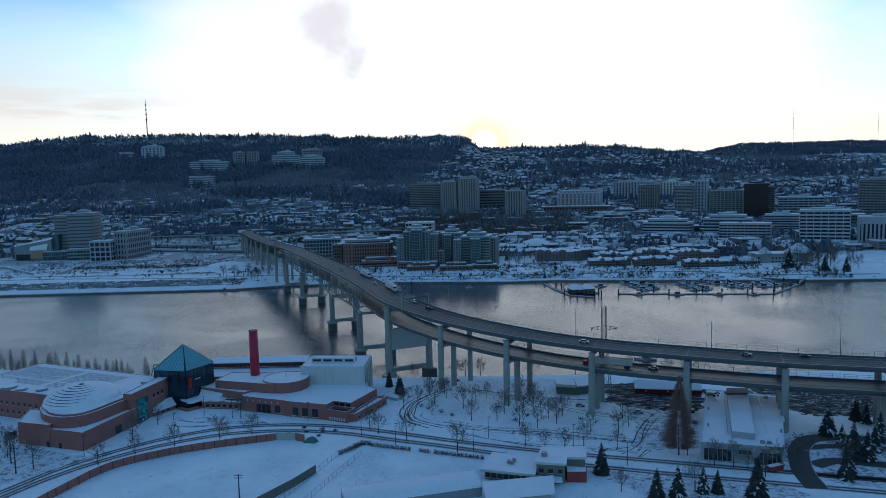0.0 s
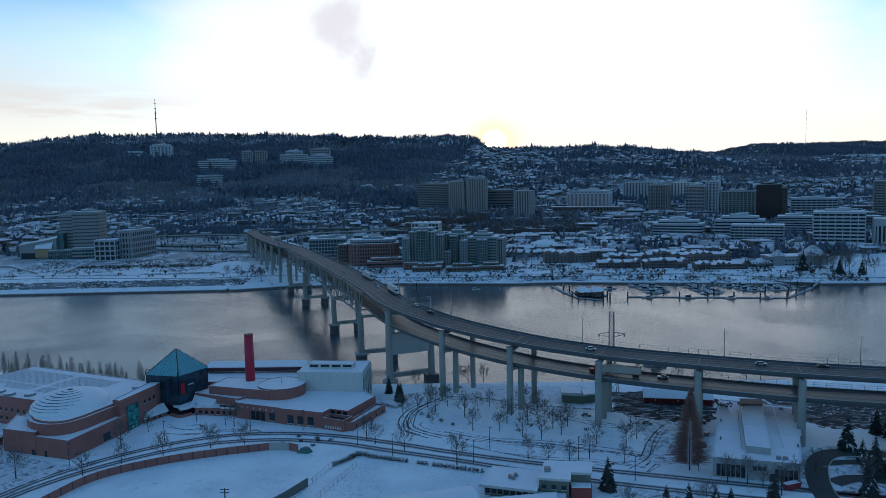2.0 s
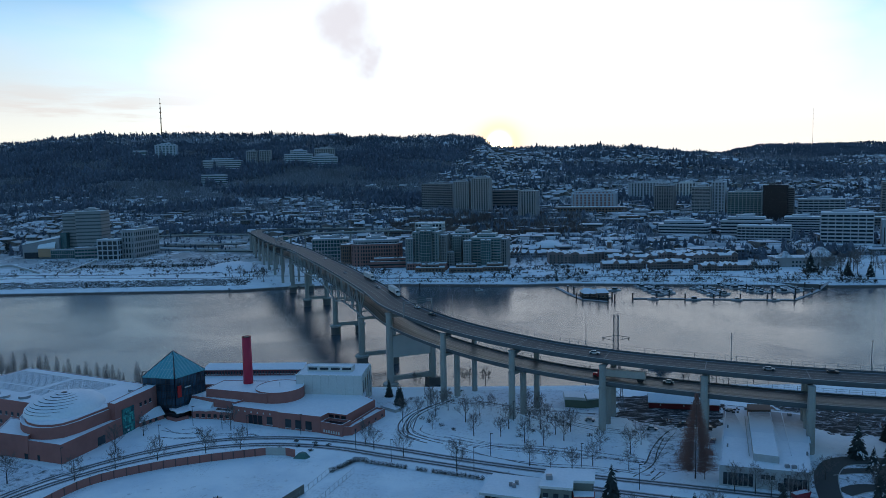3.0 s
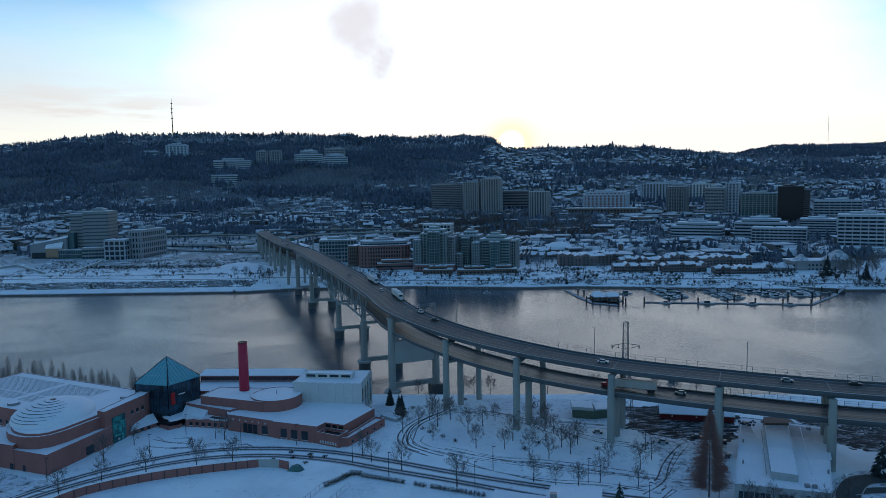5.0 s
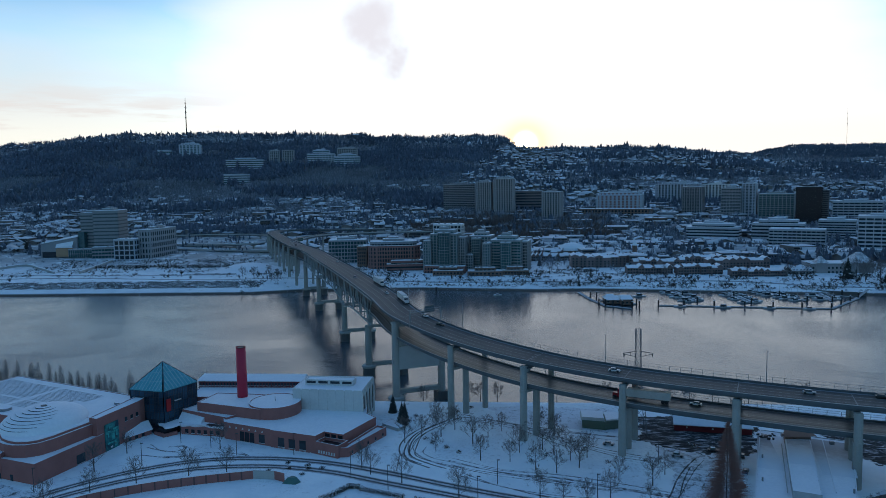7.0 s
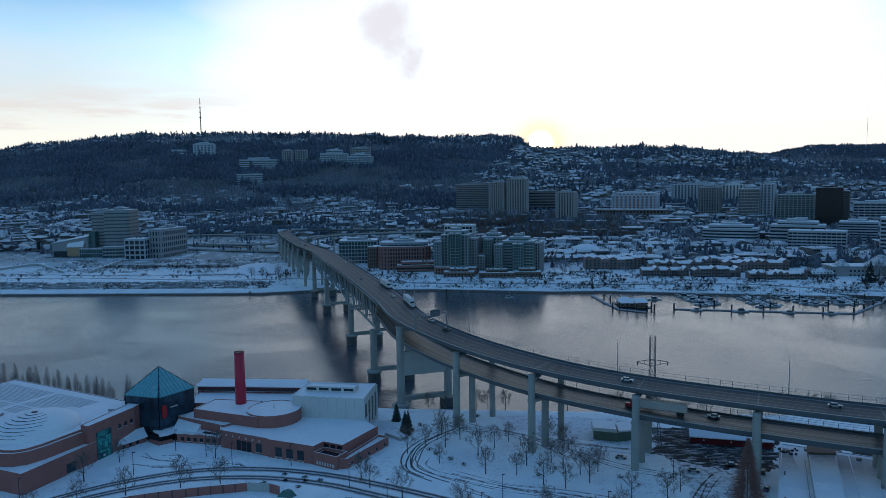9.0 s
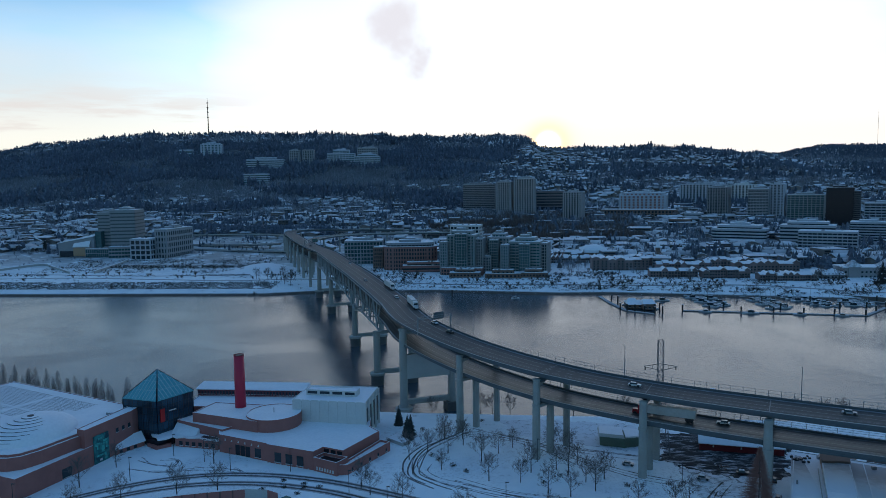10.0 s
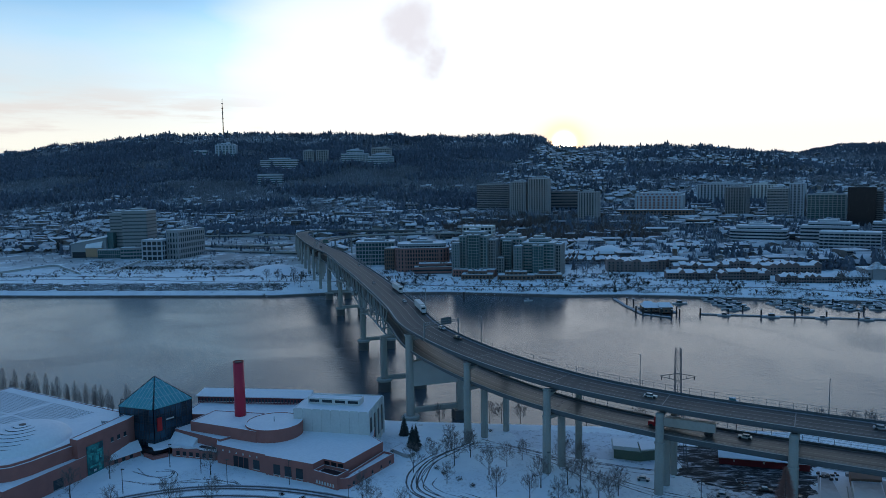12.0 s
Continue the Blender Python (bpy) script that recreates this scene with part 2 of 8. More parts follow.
    def mesh(self, name, mats, smooth=False):
        me = bpy.data.meshes.new(name)
        me.from_pydata(self.v, [], self.f)
        for m in mats if isinstance(mats, (list, tuple)) else (mats,):
            me.materials.append(m)
        me.polygons.foreach_set("material_index", self.m)
        if smooth:
            me.polygons.foreach_set("use_smooth", [True] * len(self.f))
        me.update()
        return me


BASES = {}


def part(name, shape, mats, parent=None, label="", smooth=False, local=False, at=None):
    """One mesh under a thing or a part. Its shape is in world metres, or with local in those of its parent."""
    ob = new(name, shape.mesh(name, mats, smooth) if isinstance(shape, Shape) else shape)
    ob.parent = parent
    if at:
        ob.location = at
    if parent is not None and not local and parent.name in BASES:
        ob.matrix_parent_inverse = BASES[parent.name].inverted()
    return tagged(ob, label)


def thing(name, label, category, at=(0, 0, 0), group="", turn=0.0):
    ob = tagged(new(name), label, category, group)
    BASES[ob.name] = pose(*at, 0, 0, turn)
    ob.matrix_world = BASES[ob.name]
    ob.empty_display_size = 1
    return ob


def circle(x, y, r, k=24, a0=0.0, a1=360.0, ry=None):
    full = abs(a1 - a0) >= 360
    return [(x + r * math.cos(radians(a0 + (a1 - a0) * i / (k if full else k - 1))), y + (ry or r) * math.sin(radians(a0 + (a1 - a0) * i / (k if full else k - 1)))) for i in range(k)]


def smooth_line(points, steps=6):
    """A smooth curve through points, its speed set by their distances."""
    pts = [Vector(p) for p in points]
    k = len(pts)
    gap = [(pts[i + 1] - pts[i]).length for i in range(k - 1)]
    slope = [(pts[i + 1] - pts[i]) / gap[i] for i in range(k - 1)]
    tan = [slope[0]] + [(slope[i - 1] * gap[i] + slope[i] * gap[i - 1]) / (gap[i - 1] + gap[i]) for i in range(1, k - 1)] + [slope[-1]]
    out = []
    for i in range(k - 1):
        for s in range(steps):
            t = s / steps
            out.append(pts[i] * (2 * t ** 3 - 3 * t * t + 1) + pts[i + 1] * (3 * t * t - 2 * t ** 3) + (tan[i] * (t ** 3 - 2 * t * t + t) + tan[i + 1] * (t ** 3 - t * t)) * gap[i])
    return out + [pts[-1]]


# ---- ground and river ----
FAR_X = (-3500, -471, -233, -186, -65, 55, 103, 344, 423, 3500)
FAR_Y = (760, 726, 734, 752, 760, 744, 748, 711, 706, 600)
NEAR_X = (-3500, -264, -171, -34, 90, 230, 3500)
NEAR_Y = (520, 418, 389, 384, 384, 380, 330)
CREST_X = (-3500, -2100, -1978, -1854, -1465, -1075, -600, 0, 48, 72, 98, 190, 424, 658, 806, 933, 1100, 1600, 3500)
CREST_Z = (190, 248, 250, 276, 302, 306, 290, 272, 268, 254, 231, 223, 222, 216, 193, 182, 170, 150, 140)
BACK_X = (500, 1186, 1373, 1590, 1931, 2364, 4000)
BACK_Z = (150, 235, 228, 262, 266, 256, 250)


def terrain(x, y):
    far, near = np.interp(x, FAR_X, FAR_Y), np.interp(x, NEAR_X, NEAR_Y)
    if y < (far + near) / 2:
        return float(np.interp(y - near, (-14, -9, 0, 12), (6, 5.2, 0, -4)))
    d = y - far
    z = float(np.interp(d, (-12, 0, 10, 45, 300, 600, 900), (-4, 0, 3, 7.5, 11, 24, 50)))
    c = float(np.interp(x, CREST_X, CREST_Z))
    if d > 900:
        t = min(1, (d - 900) / 1100)
        z = 50 + (c - 50) * t * (0.88 + 0.12 * t)
    if d > 2000:
        z = c * (1 - 0.3 * min(1, (d - 2000) / 700))
        z = max(z, float(np.interp(x, BACK_X, BACK_Z)) * max(0, 1 - abs(d - 3300) / 1500))
    if d > 1500:
        z += noise.noise((x / 75, y / 400, 7)) * 5 * min(1, (d - 1500) / 300)
    if d > 250:
        z += (noise.noise((x / 260, y / 260, 0)) * 0.7 + noise.noise((x / 90, y / 90, 3)) * 0.3) * min(1, (d - 250) / 900) * 16
    return z


def snowy_ground():
    m = bpy.data.materials.new("snowy_ground")
    m.use_nodes = True
    k = Nodes(m.node_tree)
    where = k.add("ShaderNodeTexCoord").outputs["Object"]
    xyz = k.add("ShaderNodeSeparateXYZ", i0=where)
    snow = k.mix(k.ramp(k.noise(0.05, 5, 0.6, where), 0.35, 0.7), (0.88, 0.925, 0.94), (0.73, 0.80, 0.845))
    # footprints and wind-blown unevenness
    trod = k.math("MULTIPLY", k.ramp(k.noise(1.1, 7, 0.74, where), 0.50, 0.64), k.ramp(k.noise(0.04, 3, 0.55, where), 0.46, 0.64))
    snow = k.mix(k.math("MULTIPLY", trod, 0.55), snow, (0.33, 0.33, 0.34))
    # grass and soil that show through
    bare = k.math("MULTIPLY", k.ramp(k.noise(0.30, 8, 0.7, where), 0.57, 0.72), k.ramp(k.noise(0.03, 3, 0.5, where), 0.40, 0.62))
    town = k.ramp(xyz.outputs[1], 815.0, 1000.0)
    hill = k.ramp(xyz.outputs[1], 1250.0, 1900.0)
    patch = k.ramp(k.noise(0.035, 9, 0.72, where), 0.36, 0.54)
    cover = k.math("MAXIMUM", k.math("MULTIPLY", bare, 0.55), k.math("MULTIPLY", k.math("ADD", k.math("MULTIPLY", town, 0.64), k.math("MULTIPLY", hill, 0.15)), patch), clamp=True)
    shore = k.ramp(xyz.outputs[2], 2.3, 1.3)
    cover = k.math("MAXIMUM", cover, shore)
    earth = k.mix(k.noise(0.2, 4, 0.6, where), (0.05, 0.042, 0.034), (0.105, 0.09, 0.072))
    col = k.mix(cover, snow, earth)
    bump = k.add("ShaderNodeBump", Strength=0.7, Distance=0.5, Height=k.noise(0.45, 8, 0.65, where))
    shader = k.add("ShaderNodeBsdfPrincipled", Base_Color=col, Roughness=0.75, Normal=bump.outputs[0])
    k.tree.links.new(shader.outputs[0], k.add("ShaderNodeOutputMaterial").inputs[0])
    return m


def grid_ground():
    xs = np.concatenate([np.arange(-3500, -700, 100), np.arange(-700, 700, 12), np.arange(700, 3501, 100)])
    ys = np.concatenate([np.arange(-1500, 200, 100), np.arange(200, 340, 20), np.arange(340, 470, 3), np.arange(470, 690, 40), np.arange(690, 830, 4), np.arange(830, 1400, 30), np.arange(1400, 4700, 40)])
    v = [(float(x), float(y), terrain(float(x), float(y))) for y in ys for x in xs]
    k = len(xs)
    f = [(r * k + c, r * k + c + 1, (r + 1) * k + c + 1, (r + 1) * k + c) for r in range(len(ys) - 1) for c in range(k - 1)]
    return Shape().add(v, f)


ground = part("ground", grid_ground(), snowy_ground(), smooth=True)
tagged(ground, "snow-covered river banks rising to dark wooded hills", "ground", kind="structure")


def river_water():
    m = bpy.data.materials.new("river_water")
    m.use_nodes = True
    k = Nodes(m.node_tree)
    where = k.add("ShaderNodeTexCoord").outputs["Object"]
    ripple = k.math("ADD", k.noise(0.8, 5, 0.62, k.mapped(where, (0.8, 0.8, 1.0))), k.math("MULTIPLY", k.noise(0.22, 3, 0.6, k.mapped(where, (0.7, 1.2, 1.0))), 0.8))
    slick = k.ramp(k.noise(0.008, 4, 0.6, k.mapped(where, (0.8, 1.1, 1.0)), 1.2), 0.38, 0.66)
    bump = k.add("ShaderNodeBump", Strength=k.math("ADD", 0.26, k.math("MULTIPLY", slick, 0.34)), Distance=0.3, Height=ripple)
    rgh = k.math("ADD", 0.14, k.math("MULTIPLY", slick, 0.05))
    shader = k.add("ShaderNodeBsdfPrincipled", Base_Color=(0.062, 0.082, 0.098, 1), Roughness=rgh, IOR=1.33, Normal=bump.outputs[0])
    k.tree.links.new(shader.outputs[0], k.add("ShaderNodeOutputMaterial").inputs[0])
    return m


river = part("water", Shape().add([(-3500, 300, 0), (3500, 300, 0), (3500, 790, 0), (-3500, 790, 0)], [(0, 1, 2, 3)]), river_water())
tagged(river, "smooth grey river water with faint ripples", "river", kind="structure")


# ---- the double-deck bridge ----
# near edge of the upper deck: x, y, road height at each pier from the west bank to the east
NEAR_EDGE = [(-174.5, 728, 43.4), (-141.6, 646.5, 44.2), (-94.0, 527, 45.4), (-58.2, 437.5, 44.4), (-38.8, 387.5, 43.2), (-8, 350, 39.7), (22.5, 322.5, 38.0), (58.5, 308, 34.9), (95, 293.5, 33.9), (130, 281, 33.4), (166, 271, 33.2), (215, 258, 33), (300, 238, 33)]
WEST = [(-170, 1236, 31), (-252, 1232, 31.4), (-297, 1221, 33.2), (-325, 1188, 34.6), (-333.5, 1141, 36.2), (-320, 1072, 37.6), (-298, 1014, 38.6), (-249, 893, 40.4), (-212.6, 809, 41.8)]
WIDTH, DROP = 17.0, 9.5
upper_line = smooth_line(WEST + NEAR_EDGE, 8)
bridge = thing("bridge", "double-deck steel and concrete motorway bridge curving over the river", "bridge")


def shifted(line, right, up=0.0):
    out = []
    for i, p in enumerate(line):
        a, b = line[max(0, i - 1)], line[min(len(line) - 1, i + 1)]
        way = Vector((b.x - a.x, b.y - a.y, 0)).normalized()
        out.append(p + Vector((way.y, -way.x, 0)) * -right + Vector((0, 0, up)))
    return out


WEAR_DARK = surface("tyre_darkened_lane", (0.05, 0.045, 0.042), 0.62, (0.075, 0.07, 0.066), 0.08)
WEAR_PALE = surface("salt_pale_lane", (0.12, 0.115, 0.108), 0.75, (0.10, 0.096, 0.09), 0.08)


DAMP_DECK = surface("damp_bridge_deck", (0.095, 0.091, 0.088), 0.44, (0.07, 0.066, 0.062), 0.05, 0.003, fine=20)
SLUSH = surface("grey_road_slush", (0.30, 0.31, 0.33), 0.7, (0.11, 0.11, 0.115), 0.35, 0.03, fine=9, amount=0.9)


def deck(line, name, parent, width=WIDTH, depth=1.75, rim=PARAPET, top=None):
    """Road slab on a girder with parapets; the line is the edge on the near side."""
    w = width
    road = part(name, Shape().sweep(line, [(0, -0.25), (0, 0), (-w, 0), (-w, -0.25)][::-1]), top or DECK, parent, "worn dark road surface")
    part("girder", Shape().sweep(line, [(-1.5, -0.254), (-w + 1.5, -0.254), (-w + 1.7, -depth), (-1.7, -depth)]), GIRDER, parent, "dark green-grey steel girder")
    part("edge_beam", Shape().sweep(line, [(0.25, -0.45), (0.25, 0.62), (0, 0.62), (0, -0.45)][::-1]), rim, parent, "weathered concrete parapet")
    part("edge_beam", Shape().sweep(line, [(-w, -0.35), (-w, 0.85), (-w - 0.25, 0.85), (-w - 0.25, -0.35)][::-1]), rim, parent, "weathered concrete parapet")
    for i, k in enumerate((0.06, 0.13, 0.20, 0.31, 0.38, 0.46, 0.54, 0.62, 0.69, 0.80, 0.87, 0.94)):
        part("wear_strip", Shape().sweep(line, [(-w * k, 0.004), (-w * k - 0.75, 0.004), (-w * k - 0.75, 0.010), (-w * k, 0.010)]), WEAR_PALE if i in (0, 3, 8, 11) else top or WEAR_DARK, road)
    part("kerb", Shape().sweep(line, [(-0.35, 0.003), (-0.75, 0.003), (-0.75, 0.2), (-0.35, 0.2)]), PALE_CONCRETE, parent, "pale concrete kerb")
    part("coping", Shape().sweep(line, [(0.30, 0.62), (0.30, 0.74), (-0.06, 0.74), (-0.06, 0.62)][::-1]), PALE_CONCRETE, parent, "pale coping of the parapet")
    for k in (0.27, 0.5, 0.73):
        part("lane_line", Shape().sweep(line, [(-w * k, 0.004), (-w * k - 0.15, 0.004), (-w * k - 0.15, 0.012), (-w * k, 0.012)]), LINE, road)
    return road


JOINT_STEEL = surface("worn_joint_steel", (0.19, 0.19, 0.185), 0.5, None, 0.6)


def joints_on(line, name, width, places):
    """Expansion joints across the road at the given places."""
    for x, y in places:
        i = min(range(1, len(line) - 1), key=lambda i: (line[i].x - x) ** 2 + (line[i].y - y) ** 2)
        way = Vector((line[i + 1].x - line[i - 1].x, line[i + 1].y - line[i - 1].y, 0)).normalized()
        m = Matrix.Translation(line[i]) @ Matrix.Rotation(math.atan2(way.x, -way.y), 4, "Z")
        part(name, Shape().box((0.4, -0.15, 0.012), (width - 0.3, 0.15, 0.03), 0, m), JOINT_STEEL, bridge, "worn steel expansion joint")


PIERS_AT = ((-58.2, 437.5), (-38.8, 387.5), (-8, 350), (22.5, 322.5), (58.5, 308), (95, 293.5), (130, 281), (166, 271))
lower_line = shifted(smooth_line(WEST[5:] + NEAR_EDGE, 8), 0.8, -DROP)
deck(upper_line, "upper_road", bridge)
deck(lower_line, "lower_road", bridge, WIDTH - 1.6, 1.8, top=DAMP_DECK)
for line, w in ((upper_line, WIDTH), (lower_line, WIDTH - 1.6)):
    part("slush_strip", Shape().sweep(line, [(-w + 0.9, 0.006), (-w + 0.1, 0.006), (-w + 0.1, 0.12), (-w + 0.9, 0.03)]), SLUSH, bridge, "grey slush along the parapet")
joints_on(upper_line, "expansion_joint", WIDTH, PIERS_AT)
joints_on(lower_line, "expansion_joint", WIDTH - 1.6, PIERS_AT)


def station(x, y):
    """The nearest place on the near edge, with the way across the road and along it."""
    i = min(range(len(upper_line)), key=lambda i: (upper_line[i].x - x) ** 2 + (upper_line[i].y - y) ** 2)
    a, b = upper_line[max(0, i - 1)], upper_line[min(len(upper_line) - 1, i + 1)]
    way = Vector((b.x - a.x, b.y - a.y, 0)).normalized()
    return upper_line[i], Vector((-way.y, way.x, 0)), way


def turned(p, across):
    """A frame with x across the road, set at p."""
    return Matrix.Translation(p) @ Matrix.Rotation(math.atan2(across.y, across.x), 4, "Z")


def shaft(m, u, r, z0, z1):
    """An eight-sided column at u across the road."""
    p = m @ Vector((u, 0, 0))
    return Shape().tube((p.x, p.y, z0), (p.x, p.y, z1), r * 1.05, r, 10)


def bent(x, y, ground_z, mid=8.0, far=17.6, wide=1.04, skew=None):
    """A land pier: outer columns up to the upper deck, an inner one for the lower deck, with cross beams."""
    p, across, way = station(x, y)
    top, low = p.z - 1.98, p.z - DROP - 1.85
    m = turned(Vector((p.x, p.y, 0)), Vector((*skew, 0)) if skew else across)
    pier = part("pier", shaft(m, -0.4, wide, ground_z - 2, low), CONCRETE, bridge, "tall weathered concrete column")
    part("column", shaft(m, -0.35, 0.95, low, top - 0.2), CONCRETE, pier)
    part("collar", shaft(m, -0.4, wide + 0.14, low - 0.5, low), CONCRETE, pier)
    part("bearing", Shape().box((-1.45, -1.15, top - 0.2), (0.75, 1.15, top + 0.2), 0, m), CONCRETE, pier)
    part("column", shaft(m, mid, wide * 0.96, ground_z - 2, low), CONCRETE, pier)
    part("column", shaft(m, far, wide * 0.86, ground_z - 2, top), CONCRETE, pier)
    # upper beam in the parapet's dark concrete, the lower one paler
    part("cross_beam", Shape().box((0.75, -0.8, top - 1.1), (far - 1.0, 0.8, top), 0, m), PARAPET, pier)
    part("cross_beam", Shape().box((0.4, -0.9, low - 1.3), (far - 1.0, 0.9, low), 0, m), CONCRETE, pier)
    # slanting bracket between the column head and the upper deck
    part("bracket", Shape().add([m @ Vector(q) for q in ((0.75, -0.5, top - 1.35), (0.75, 0.5, top - 1.35), (0.75, -0.5, top - 2.8), (0.75, 0.5, top - 2.8), (5.0, -0.5, top - 1.35), (5.0, 0.5, top - 1.35))], [(0, 1, 3, 2), (2, 3, 5, 4), (4, 5, 1, 0), (0, 2, 4), (1, 5, 3)]), CONCRETE, pier)
    return pier


bent(-8, 350, 4.5, 8.3, 20.0, skew=(0.72, 0.69))
bent(22.5, 322.5, 6, 8.0, 18.3, skew=(0.645, 0.765))
bent(58.5, 308, 6, 8.0, 18.3, skew=(0.42, 0.907))
for x, y in ((95, 293.5), (130, 281), (166, 271), (215, 258)):
    bent(x, y, 6)
for x, y in ((-194, 768), (-212.6, 809), (-230, 850), (-249, 893), (-266, 935), (-283, 977), (-298, 1014), (-310, 1044), (-320, 1072), (-333, 1141)):
    bent(x, y, terrain(x, y), 8.5, 16.8, 1.0)


def river_pier(x, y, bottom, first, last, cap=7.0):
    """Two round columns on caissons that stand in the water, tied by a strut; first and last: their places across the road."""
    p, across, way = station(x, y)
    m = turned(Vector((p.x, p.y, 0)), across)
    place = [(m @ Vector((u, 0, 0))) for u in (first, last)]
    pier = part("pier", Shape().tube((*place[0].xy, cap), (*place[0].xy, bottom), 1.4, 1.3, 16), CONCRETE, bridge, "round concrete river column on a dark caisson")
    part("column", Shape().tube((*place[1].xy, cap), (*place[1].xy, bottom), 1.4, 1.3, 16), CONCRETE, pier)
    part("cap_beam", Shape().box((first - 1.7, -1.7, bottom), (last + 1.7, 1.7, bottom + 1.1), 0, m), CONCRETE, pier)
    part("strut", Shape().box((first + 1.3, -1.2, cap - 1.0), (last - 1.3, 1.2, cap + 1.2), 0, m), CONCRETE, pier)
    for q in place:
        caisson_on(q, cap, pier)
    return pier


def caisson_on(q, cap, pier):
    part("caisson", Shape().prism(circle(q.x, q.y, 3.5, 18), -4, cap - 1.5), WET_CONCRETE, pier)
    part("footing", Shape().prism(circle(q.x, q.y, 4.3, 18), cap - 1.5, cap - 0.4, 0, 0, 0.96), CONCRETE, pier)
    part("footing_top", Shape().prism(circle(q.x, q.y, 4.0, 18), cap - 0.396, cap - 0.2, 0, 0, 0.97), PALE_CONCRETE, pier)


for x, y, bottom, first, last in ((-176, 728, 29.5, 1.35, 18.8), (-140.4, 647, 28.5, 1.35, 18.8), (-92.6, 527.4, 25.4, 1.35, 19.2), (-56.3, 438, 28.2, -2.0, 17.2)):
    river_pier(x, y, bottom, first, last)


def bank_pier():
    """The pier at the river's edge: a tall column, a shorter one, a deep cross wall and a low strut."""
    top = station(-38.8, 387.5)[0].z - 1.98
    m = turned(Vector((-37.7, 387.0, 0)), Vector((0.908, 0.418, 0)))
    ends = [m @ Vector((u, 0, 0)) for u in (0, 23.9)]
    pier = part("pier", Shape().tube((*ends[0].xy, 3.6), (*ends[0].xy, top), 1.4, 1.25, 16), CONCRETE, bridge, "tall round concrete column beside the river bank")
    part("bearing", Shape().box((-1.9, -1.5, top - 1.0), (1.9, 1.5, top - 0.2), 0, m), CONCRETE, pier)
    part("bracket", Shape().box((1.4, -0.9, top - 2.6), (9.0, 0.9, top - 1.2), 0, m), CONCRETE, pier)
    part("column", Shape().tube((*ends[1].xy, 3.6), (*ends[1].xy, 31.0), 1.35, 1.3, 16), CONCRETE, pier)
    part("cross_wall", Shape().add([m @ Vector(q) for q in [(u, v, z) for v in (-1.3, 1.3) for u, z in ((1.4, 28.6), (1.4, 17.4), (22.4, 17.4), (22.4, 31.0))]], [(0, 1, 2, 3), (7, 6, 5, 4), (0, 4, 5, 1), (1, 5, 6, 2), (2, 6, 7, 3), (3, 7, 4, 0)]), PALE_CONCRETE, pier, "deep pale concrete cross wall")
    part("strut", Shape().box((1.5, -1.2, 5.0), (22.4, 1.2, 7.2), 0, m), CONCRETE, pier)
    caisson_on(ends[0], 4.0, pier)
    part("caisson", Shape().box((20.6, -3.2, -4), (27.2, 3.2, 4.2), 0, m), WET_CONCRETE, pier, "dark square caisson at the water's edge")


bank_pier()


# steel trusses between the two decks
def depth_at(k):
    return float(np.interp(k, (0, 0.13, 0.28, 0.40, 0.54, 0.60, 0.69, 0.78, 1.0), (13.4, 13.2, 15.6, 13.2, 13.4, 15.0, 19.8, 16.0, 15.8)))


def along(k):
    """A place on the near edge from the west pier (0) to the end of the truss (1)."""
    a = min(range(len(upper_line)), key=lambda i: (upper_line[i] - Vector((-174.5, 728, 43.4))).length)
    b = min(range(len(upper_line)), key=lambda i: (upper_line[i] - Vector((-58.2, 437.5, 44.4))).length)
    s = a + k * (b - a)
    i = min(int(s), b - 1)
    return upper_line[i].lerp(upper_line[i + 1], s - i)


PANELS = 26
for side in (0.35, WIDTH - 0.35):
    joints = []
    for i in range(PANELS + 1):
        p = along(i / PANELS)
        _, across, way = station(p.x, p.y)
        q = p + across * side
        joints.append((q + Vector((0, 0, -0.95)), q + Vector((0, 0, -depth_at(i / PANELS)))))
    for i in range(PANELS):
        (a, b), (c, d) = joints[i], joints[i + 1]
        part("chord", Shape().beam(a, c, 0.7, 0.95), TRUSS_PAINT, bridge)
        part("chord", Shape().beam(b, d, 0.7, 0.8), TRUSS_PAINT, bridge)
        part("diagonal", Shape().beam(b, c, 0.6, 0.6) if i % 2 else Shape().beam(a, d, 0.6, 0.6), TRUSS_PAINT, bridge)
        part("truss_post", Shape().beam(a, b, 0.4, 0.4), TRUSS_PAINT, bridge)
for i in range(0, PANELS + 1, 2):
    p = along(i / PANELS)
    _, across, way = station(p.x, p.y)
    z = Vector((0, 0, -depth_at(i / PANELS)))
    part("sway_beam", Shape().beam(p + across * 0.4 + z, p + across * (WIDTH - 0.4) + z, 0.5, 0.7), TRUSS_PAINT, bridge)


# wire fence along the far parapet, with its posts and rails
def fence_on(line, right, z0, high, step, parent, first, last):
    pts = shifted(line, right, z0)[first:last]
    net = Shape()
    for w in (0.02, high * 0.5, high):
        net.sweep([p + Vector((0, 0, w)) for p in pts], [(0.04, 0), (-0.04, 0), (-0.04, 0.07), (0.04, 0.07)][::-1])
    part("fence_rail", net, STEEL, parent)
    post = Shape().box((-0.06, -0.06, 0), (0.06, 0.06, high)).mesh("fence_post", STEEL)
    rest = 0.0
    for a, b in zip(pts, pts[1:]):
        far = (b - a).length
        while rest < far:
            part("fence_post", post, None, parent, at=a.lerp(b, rest / far))
            rest += step
        rest -= far


